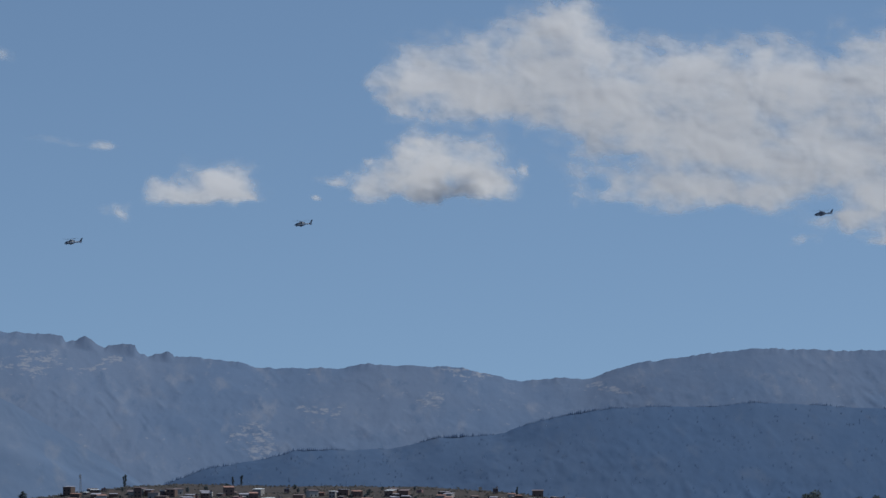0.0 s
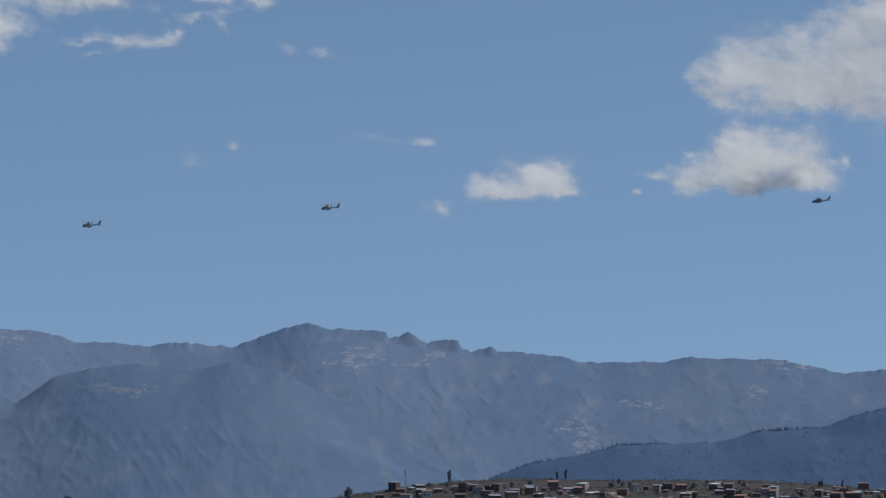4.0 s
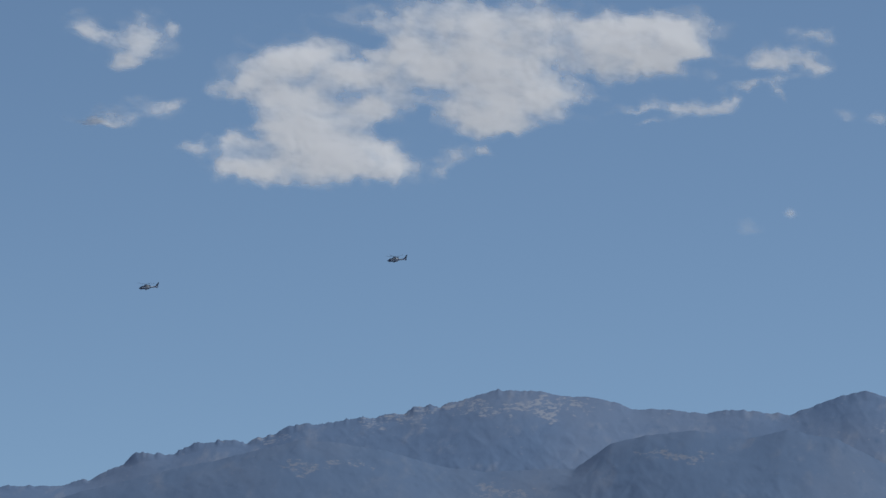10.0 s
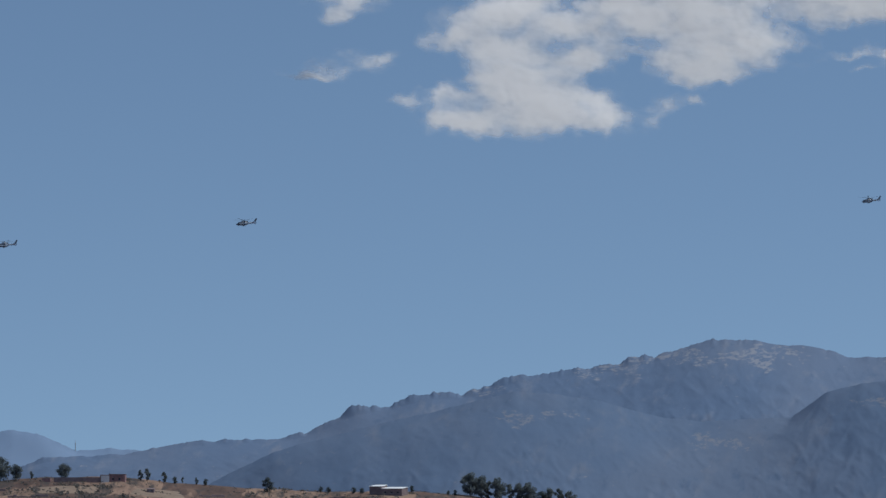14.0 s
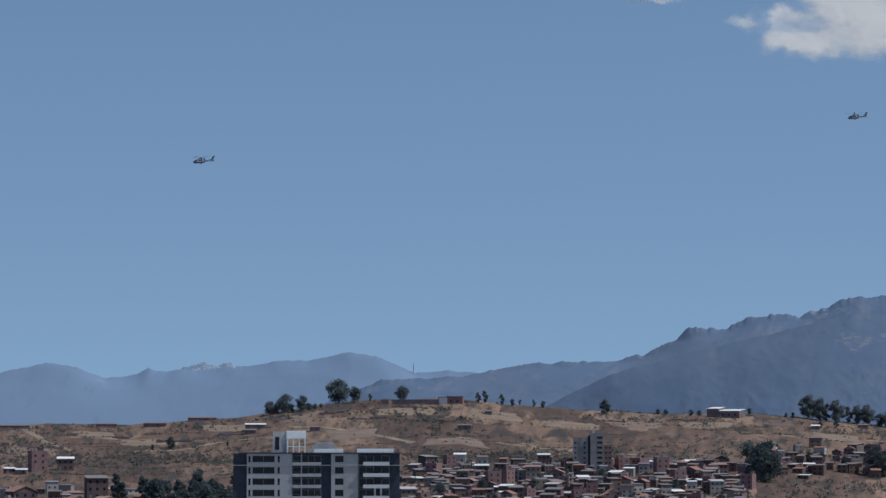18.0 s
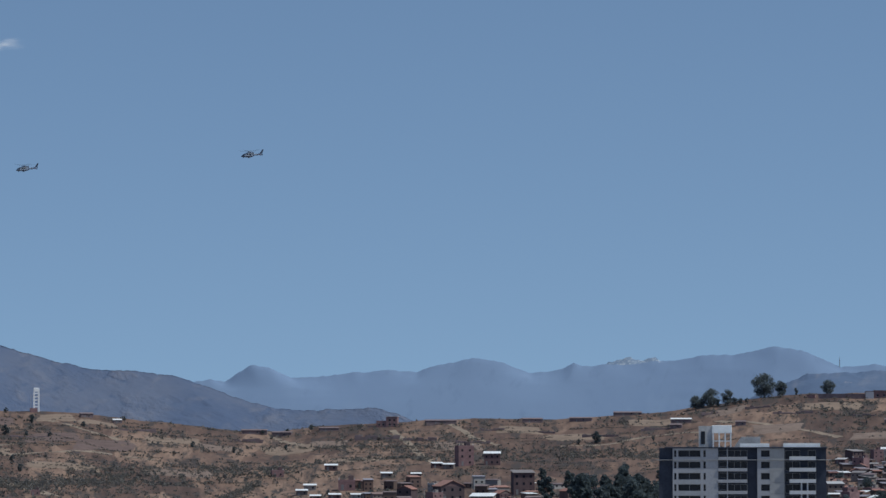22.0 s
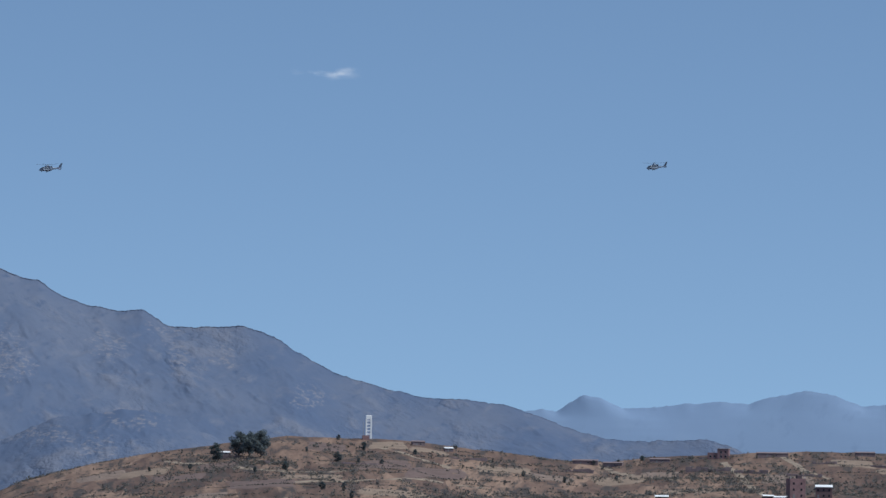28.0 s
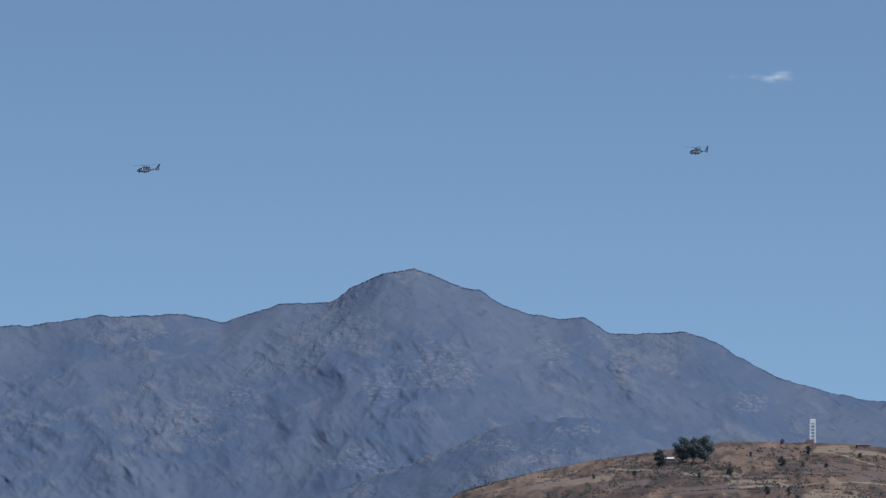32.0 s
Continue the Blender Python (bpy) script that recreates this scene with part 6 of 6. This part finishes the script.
def shrubs(count, az0, az1, seed, dense):
    rng = np.random.RandomState(seed)
    az = rng.uniform(az0, az1, count * 4)
    r = rng.uniform(1600, 2795, count * 4)
    x, y = -np.sin(np.radians(az)) * r, np.cos(np.radians(az)) * r
    n = fbm(x / 130, y / 130, 4, seed + 5)
    keep = np.nonzero(n + rng.normal(size=len(n)) * 0.35 > dense)[0][:count]
    s = rng.uniform(0.5, 1.6, len(keep)) * (1 + 0.6 * (n[keep] > dense))
    p = np.stack([x[keep], y[keep], ground_z(az[keep], r[keep]) + s * 0.35], 1)
    return p, s


p, s = shrubs(9000, 13.5, 39, 21, 0.15)
scatter("shrubs", "dry grey-green shrubs scattered over the hill", p, s, 9, s * 0.42, 22, MAT_SHRUB, "shrubs")
p, s = shrubs(900, -4, 8, 23, 0.1)
scatter("knoll_shrubs", "dark shrubs between the houses of the knoll", p, s * 1.3, 9, s * 0.5, 24, MAT_SHRUB, "shrubs")



def scrub_band(count, az0, az1, el0, el1, seed):
    """Scrub crowded into one stretch of the slope."""
    r = random.Random(seed)
    spots, sizes = [], []
    for _ in range(count):
        size = r.uniform(0.7, 1.9)
        p = seen_at(r.uniform(az0, az1), r.triangular(el0, el1))
        spots.append((p.x, p.y, p.z + size * 0.35))
        sizes.append(size)
    sizes = np.array(sizes)
    scatter("scrub", "crowded dark scrub on the slope", spots, sizes, 10, sizes * 0.4, seed, MAT_SHRUB, "shrubs")


scrub_band(420, 18.4, 22.2, -0.5, -0.28, 81)
scrub_band(420, 29.6, 33.2, -0.95, -0.5, 82)
scrub_band(260, 27.0, 30.0, -0.45, -0.3, 83)
scrub_band(240, 33.4, 36.4, -0.5, -0.1, 84)
scrub_band(700, -2.4, 6.2, -0.32, 0.12, 86)
scrub_band(160, 23.8, 26.0, -0.55, -0.3, 85)
scrub_band(420, 31.4, 35.6, -1.1, -0.72, 87)
scrub_band(120, 34.5, 35.8, -0.25, -0.1, 88)
scrub_band(260, 29.4, 32.4, -1.4, -0.95, 89)


def hedge(points, seed):
    """A line of low shrubs along a terrace edge."""
    r = random.Random(seed)
    spots, sizes = [], []
    line = [seen_at(a, e) for a, e in points]
    for p, q in zip(line, line[1:]):
        n = int((q - p).length / 2.2)
        for k in range(n):
            if r.random() < 0.82:
                v = p.lerp(q, k / n) + Vector((r.uniform(-1, 1), r.uniform(-1, 1), 0))
                az, d = math.degrees(math.atan2(-v.x, v.y)), math.hypot(v.x, v.y)
                size = r.uniform(0.6, 1.3)
                spots.append((v.x, v.y, float(ground_z(az, d)) + size * 0.4))
                sizes.append(size)
    sizes = np.array(sizes)
    scatter("hedge", "dark hedge line along a terrace edge", spots, sizes, 9, sizes * 0.42, seed, MAT_SHRUB, "hedge")


for i, line in enumerate(([(36.21, -0.26), (35.38, -0.25), (34.18, -0.16)], [(36.7, -0.58), (36.04, -0.57), (35.54, -0.54)], [(33.89, -0.02), (33.14, -0.14), (32.47, -0.33), (31.4, -0.58)], [(37.32, -0.33), (36.7, -0.3), (36.04, -0.32)],
                          [(36.37, -0.09), (35.79, -0.11), (35.26, -0.14)], [(35.04, -0.37), (34.22, -0.36)], [(33.47, -0.06), (33.18, -0.09), (32.22, -0.21)], [(22.6, 0.1), (21.6, 0.08), (20.6, 0.1)], [(19.8, 0.12), (18.7, 0.06), (17.8, 0.08)],
                          [(17.3, 0.02), (16.0, -0.04), (15.0, -0.08)], [(25.4, -0.1), (24.4, -0.02), (23.6, 0.08)], [(28.9, -0.3), (27.9, -0.26), (26.8, -0.2)], [(30.76, -1.33), (30.34, -1.0), (29.92, -0.78)], [(29.67, -0.72), (29.38, -0.89)], [(21.9, -0.12), (20.9, -0.14), (19.9, -0.1)])):
    hedge(line, 300 + i)


# low hedges and stone edges of the many small terraces
def terraces(count, az0, az1, el0, el1, seed):
    r = random.Random(seed)
    spots, sizes = [], []
    for _ in range(count):
        p = seen_at(r.uniform(az0, az1), r.uniform(el0, el1))
        d0 = math.hypot(p.x, p.y)
        a0 = math.degrees(math.atan2(-p.x, p.y))
        length, slant, tall = r.uniform(10, 60), r.uniform(-0.5, 0.5), r.uniform(0.45, 1.2)
        for k in range(int(length / 1.1)):
            if r.random() < 0.75:
                d = d0 + slant * k * 1.1 + r.uniform(-0.8, 0.8)
                az = a0 + math.degrees((k * 1.1 - length / 2) / d0)
                size = tall * r.uniform(0.6, 1.3)
                spots.append((-math.sin(radians(az)) * d, math.cos(radians(az)) * d, float(ground_z(az, d)) + size * 0.4))
                sizes.append(size)
    sizes = np.array(sizes)
    scatter("terrace_hedges", "low dark hedges along terrace edges", spots, sizes, 7, sizes * 0.5, seed, MAT_SHRUB, "hedges")


terraces(120, 29.5, 38.5, -0.85, 0.1, 401)
terraces(100, 23.0, 29.5, -0.75, 0.0, 402)
terraces(50, 13.5, 22.5, -0.4, 0.3, 403)
terraces(25, -1.5, 6, -0.2, 0.1, 404)


def brush(points, wide, count, seed, size=(0.8, 2.0)):
    """Dense scrub along a line of the slope."""
    r = random.Random(seed)
    spots, sizes = [], []
    line = [seen_at(a, e) for a, e in points]
    for _ in range(count):
        k = r.randrange(len(line) - 1)
        v = line[k].lerp(line[k + 1], r.random())
        az, d = math.degrees(math.atan2(-v.x, v.y)), math.hypot(v.x, v.y)
        az, d = az + r.gauss(0, wide / 45), d + r.gauss(0, wide * 4)
        sz = r.uniform(*size)
        spots.append((-math.sin(radians(az)) * d, math.cos(radians(az)) * d, float(ground_z(az, d)) + sz * 0.35))
        sizes.append(sz)
    sizes = np.array(sizes)
    scatter("brush", "dense dark brush in a fold of the slope", spots, sizes, 9, sizes * 0.45, seed, MAT_SHRUB, "brush")


# this first line stands in for the dark side of an unmodelled ravine
brush([(31.0, -1.35), (30.55, -1.12), (30.05, -0.87)], 3, 420, 411, (0.8, 1.8))
brush([(34.4, -0.85), (33.4, -0.9), (32.6, -0.87), (32.0, -0.78)], 6, 520, 412)
brush([(30.8, -0.7), (30.2, -0.73), (29.4, -0.62), (28.2, -0.52), (27.4, -0.5)], 5, 520, 413)
brush([(36.6, -0.75), (35.4, -0.85), (34.2, -0.8)], 5, 420, 414)
brush([(25.6, -0.5), (24.8, -0.45), (23.8, -0.5)], 4, 260, 415)
brush([(20.6, -0.42), (19.6, -0.46), (18.6, -0.42)], 4, 320, 416)
brush([(34.9, -0.2), (34.4, -0.22)], 2, 80, 417)
brush([(6.2, -0.1), (5.4, 0.0), (4.6, 0.1), (3.8, 0.14), (2.1, 0.12), (0.4, 0.11), (-0.9, 0.03), (-2.2, -0.14)], 2, 900, 418, (0.4, 1.3))


# ---- fields ----
FIELD_TONES = [material("tilled_brown_field", (0.155, 0.112, 0.103), 0.95, 0, 0.25, 9), material("pale_straw_field", (0.247, 0.186, 0.146), 0.95, 0, 0.25, 9), material("fallow_field", (0.220, 0.165, 0.139), 0.95, 0, 0.3, 7)]


def field(az, el, wide, deep, tone, skew=0.0):
    """A tilled plot that follows the slope."""
    p = seen_at(az, el)
    d0 = math.hypot(p.x, p.y)
    n = 9
    u, w = np.meshgrid(np.linspace(-1, 1, n), np.linspace(-1, 1, n), indexing="ij")
    bend = 1 + 0.12 * np.sin(3 * u + az) * w
    d = d0 + deep / 2 * w * bend + skew * u * wide
    a = az + np.degrees((wide / 2) * u * (1 + 0.1 * np.cos(2 * w + az)) / d0)
    edge = (np.abs(u) > 0.99) | (np.abs(w) > 0.99)
    z = ground_z(a, d) + np.where(edge, -0.5, 0.3)
    v = np.stack([-np.sin(np.radians(a)) * d, np.cos(np.radians(a)) * d, z], -1)
    ob = new("field", grid_mesh("field", v, n, n, FIELD_TONES[tone]))
    tagged(ob, ("bare tilled brown plot on the slope", "pale straw-coloured plot on the slope", "fallow grey-brown plot on the slope")[tone], "field", kind="structure")


for az, el, wide, deep, tone, skew in ((36.06, -0.44, 38, 70, 0, 0.3), (34.85, -0.5, 52, 80, 0, 0.2), (35.5, -0.25, 30, 60, 0, 0), (36.6, -0.37, 40, 50, 1, 0.2), (33.9, 0.04, 34, 70, 0, 0.3), (33.05, -0.22, 40, 70, 0, -0.4), (34.1, -0.4, 46, 60, 1, 0),
                                       (33.0, 0.08, 30, 60, 1, -0.2), (32.3, -0.32, 44, 80, 0, -0.5), (32.4, 0.0, 30, 40, 1, 0), (31.3, -0.25, 40, 60, 1, -0.3), (30.6, -0.35, 34, 50, 2, 0.2), (29.6, -0.4, 44, 60, 1, 0.1), (28.6, -0.55, 40, 60, 1, 0),
                                       (27.1, -0.35, 40, 70, 2, 0.2), (26.2, -0.1, 36, 60, 1, 0.2), (25.4, -0.2, 44, 60, 1, 0.3), (24.2, 0.0, 40, 60, 1, 0.2), (23.2, 0.15, 34, 50, 2, 0), (21.6, 0.25, 50, 60, 1, 0), (20.3, 0.2, 40, 60, 1, -0.2),
                                       (19.2, 0.05, 44, 60, 1, 0), (18.2, 0.05, 36, 50, 2, 0.2), (17.2, 0.05, 40, 50, 1, 0), (16.2, 0.08, 36, 40, 0, 0), (15.3, -0.12, 40, 50, 1, 0.2), (35.9, -0.75, 50, 60, 2, 0), (34.6, -0.95, 50, 60, 2, 0),
                                       (32.9, -0.62, 50, 50, 1, 0), (31.2, -0.75, 44, 60, 2, 0), (29.0, -0.3, 30, 50, 2, 0), (22.4, -0.08, 40, 60, 2, 0), (20.9, -0.2, 46, 60, 2, 0), (37.2, -0.42, 36, 50, 2, 0)):
    field(az, el, wide, deep, tone, skew)


# a long stair street through the town, and poles along it
MAT_STEP = material("pale_concrete_steps", (0.36, 0.34, 0.32), 0.9, 0, 0.25, 2)


def stair_street(points, wide):
    spots = [seen_at(a, e) for a, e in points]
    h = thing("stair_street", "long pale concrete stairway between the houses", "stairway", "", Matrix.Translation(spots[0]))
    line = []
    for p, q in zip(spots, spots[1:]):
        n = max(2, int((q - p).length / 4))
        line += [p.lerp(q, k / n) for k in range(n)]
    for p in line[:90]:
        az, r = math.degrees(math.atan2(-p.x, p.y)), math.hypot(p.x, p.y)
        v = Vector((p.x, p.y, float(ground_z(az, r)))) - spots[0]
        ob = part("step", box(-wide / 2, wide / 2, -2.2, 2.2, -0.6, 1.1, None, 0.04), MAT_STEP, h)
        ob.location = v
        ob.rotation_euler = (0, 0, radians(az))


stair_street([(17.81, -0.45), (17.76, -0.81), (17.71, -1.18), (17.71, -1.6)], 2.6)
stair_street([(21.0, -0.92), (20.95, -1.2)], 2.0)


def utility_pole(az, el, tall):
    h = thing("utility_pole", "thin pale concrete utility pole between houses", "utility pole", "poles in the town", facing(seen_at(az, el), rnd.uniform(-40, 40)))
    part("pole", tube([(0, 0, -0.5), (0, 0, tall)], [0.2, 0.12], 7), MAT_STEP, h)
    part("crossarm", box(-1.0, 1.0, -0.07, 0.07, tall - 1.0, tall - 0.82, None, 0.01), MAT_FRAME, h)


for az, el, tall in ((20.61, -0.83, 13), (19.16, -0.86, 14), (17.14, -0.98, 12), (20.98, -1.1, 10), (20.17, -0.98, 9), (19.84, -0.98, 9), (18.3, -0.9, 10), (18.7, -1.1, 9), (17.5, -0.8, 10), (26.9, -1.0, 9), (27.6, -1.2, 9), (28.5, -1.3, 9), (25.9, -0.9, 9)):
    utility_pole(az, el, tall)
for k in range(17):
    put_tree((6, 6, 5, 6, 3)[k % 5], seen_at(24.2 + 1.15 * rnd.random(), -1.5 + 0.3 * rnd.random()), rnd.uniform(14, 23), rnd.uniform(0, 6))


def mast():
    at = seen_at(5.31, 0.0)
    h = thing("radio_mast", "thin dark lattice mast beside the houses", "mast", "", facing(at, 30))
    for x, y in ((-0.7, -0.7), (0.7, -0.7), (0, 0.8)):
        part("leg", tube([(x, y, -0.5), (x * 0.5, y * 0.5, 13.5)], [0.16, 0.11], 5), MAT_FRAME, h)
    for k in range(6):
        z, w = 1.5 + 2.1 * k, 0.66 - 0.05 * k
        part("brace", tube([(-w, -w, z), (w, -w, z + 1.6)], [0.08, 0.08], 4), MAT_FRAME, h)
    for z, a in ((11.5, 0.4), (12.6, 2.4), (13.4, 4.2)):
        part("antenna", tube([(math.cos(a) * 0.6, math.sin(a) * 0.6, z - 0.7), (math.cos(a) * 0.6, math.sin(a) * 0.6, z + 1.0)], [0.3, 0.3], 6), MAT_PANEL, h)


mast()


def lone_shed():
    """The bright roof far up on the mountain's foot."""
    v = SPOTS["mountain_range"].reshape(-1, 3)
    az = np.degrees(np.arctan2(-v[:, 0], v[:, 1]))
    el = np.degrees(np.arctan2(v[:, 2] - EYE_Z, np.hypot(v[:, 0], v[:, 1])))
    at = Vector(v[np.argmin((az - 5.26) ** 2 + (el - 0.43) ** 2)].tolist())
    h = thing("hillside_shed", "small shed with a bright white roof on the mountain slope", "shed", "", facing(at, 0))
    part("wall", box(-3.5, 3.5, -3, 3, -4, 1.6), MAT_PANEL, h)
    part("roof", box(-3.9, 3.9, -3.4, 3.4, 1.6, 2.0, None, 0.05), MAT_STEEL, h)


lone_shed()


def far_mast():
    """A thin mast on the far range."""
    v = SPOTS["far_range"][-6]
    az = np.degrees(np.arctan2(-v[:, 0], v[:, 1]))
    h = thing("relay_mast", "thin grey relay mast on the far mountain crest", "mast", "", facing(Vector(v[np.argmin(abs(az - 21.5))].tolist()), 0))
    part("pole", tube([(0, 0, -1), (0, 0, 9), (0, 0, 13)], [0.5, 0.35, 0.12], 6), MAT_PANEL, h)
    for z in (5.5, 8.5):
        part("platform", tube([(0, 0, z), (0, 0, z + 0.5)], [0.8, 0.8], 8), MAT_PANEL, h)


far_mast()
rng = np.random.RandomState(61)
az = np.concatenate([rng.uniform(16.5, 21.8, 1900), rng.uniform(23.6, 27.2, 800)])
r = np.concatenate([rng.uniform(1600, 1935, 1900), rng.uniform(1600, 2000, 800)])
s = rng.uniform(1.0, 2.6, len(az))
p = np.stack([-np.sin(np.radians(az)) * r, np.cos(np.radians(az)) * r, ground_z(az, r) + s * 0.4], 1)
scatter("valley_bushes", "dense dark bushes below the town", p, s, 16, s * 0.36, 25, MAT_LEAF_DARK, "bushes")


def distant_houses(count, az0, az1, el0, el1, seed):
    """The houses packed behind the first rows, joined: walls, roofs and windows of one mesh."""
    r = random.Random(seed)
    bm = bmesh.new()
    for _ in range(count):
        at = seen_at(r.uniform(az0, az1), r.uniform(el0, el1))
        if any((at - q).length < 5.0 for q in PLACED):
            continue
        PLACED.append(at)
        m = facing(at, r.uniform(-25, 25))
        w, d, h = r.uniform(4.5, 8), r.uniform(4.5, 8), r.choice((2.6, 2.8, 4.8, 5.2, 7.2)) * r.uniform(0.8, 1.0)
        one = bmesh.new()
        box(-w / 2, w / 2, 0, d, -2.5, h, one)
        n = len(one.faces)
        tilt = r.uniform(0.2, 0.9)
        roof_slot = r.choice((1, 2, 2, 5, 5, 2, 5, 3, 3, 5))
        top = box(-w / 2 - 0.25, w / 2 + 0.25, -0.4, d + 0.2, h + 0.02, h + 0.16)
        for v in top.verts:
            v.co.z += tilt * (v.co.y / d)
        vs = {v: one.verts.new(v.co) for v in top.verts}
        for f in top.faces:
            one.faces.new([vs[v] for v in f.verts]).material_index = roof_slot
        top.free()
        for k in range(int(h / 2.4)):
            for x in (-w * 0.28, w * 0.2):
                c = len(one.faces)
                box(x - 0.5, x + 0.5, -0.06, 0.1, 0.9 + k * 2.4, 1.95 + k * 2.4, one)
                one.faces.ensure_lookup_table()
                for f in one.faces[c:]:
                    f.material_index = 4
        one.transform(m)
        vs = {v: bm.verts.new(v.co) for v in one.verts}
        for f in one.faces:
            bm.faces.new([vs[v] for v in f.verts]).material_index = f.material_index
        one.free()
    me = bpy.data.meshes.new("packed_houses")
    bm.to_mesh(me)
    bm.free()
    for mat in (MAT_ISLAND, MAT_STEEL, MAT_FLAT, MAT_TILE, MAT_GLASS, MAT_ADOBE):
        me.materials.append(mat)
    tagged(new("packed_houses", me), "closely packed brick houses with sheet-metal roofs", "houses", kind="stuff")


distant_houses(380, 16.6, 21.6, -1.28, -0.56, 71)
distant_houses(110, 24.4, 28.6, -1.9, -0.95, 74)
distant_houses(70, 12.6, 16.6, -0.75, -0.28, 72)
distant_houses(90, -2.2, 5.7, -0.22, 0.01, 73)

# pines along the forest ridge, thicker on its crest: small uneven cones
def pine_wood(spots, heights, seed):
    rng = np.random.RandomState(seed)
    n, sides = len(spots), 6
    turn = rng.uniform(0, 6.28, (n, 1)) + np.arange(sides) * 2 * np.pi / sides
    wide = heights[:, None] * rng.uniform(0.26, 0.44, (n, sides))
    ring = np.stack([np.cos(turn) * wide, np.sin(turn) * wide, heights[:, None] * rng.uniform(-0.1, 0.15, (n, sides))], -1) + spots[:, None]
    tip = spots + np.stack([0 * heights, 0 * heights, heights], -1)
    v = np.concatenate([ring, tip[:, None]], 1).reshape(-1, 3)
    k = np.arange(sides)
    f = np.stack([k, (k + 1) % sides, np.full(sides, sides)], -1)[None] + (np.arange(n) * (sides + 1))[:, None, None]
    me = bpy.data.meshes.new("pine_trees")
    me.from_pydata(v.tolist(), [], f.reshape(-1, 3).tolist())
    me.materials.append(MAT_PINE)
    tagged(new("pine_trees", me), "dark pines covering the ridge", "trees", kind="stuff")


v = SPOTS["forest_ridge"]
rng = np.random.RandomState(8)
rows_n, cols_n = v.shape[:2]
ci = rng.randint(0, cols_n, 1500)
clump = fbm(ci / 25.0, ci * 0 + 0.5, 4, 95)
ci, clump = ci[clump > -0.25], clump[clump > -0.25]
inner = v[(rng.rand(1100) ** 0.8 * (rows_n - 8)).astype(int), rng.randint(0, cols_n, 1100)]
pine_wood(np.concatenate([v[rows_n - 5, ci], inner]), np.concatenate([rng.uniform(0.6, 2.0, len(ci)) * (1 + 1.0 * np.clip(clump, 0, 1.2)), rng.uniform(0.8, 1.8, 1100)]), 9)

motions()
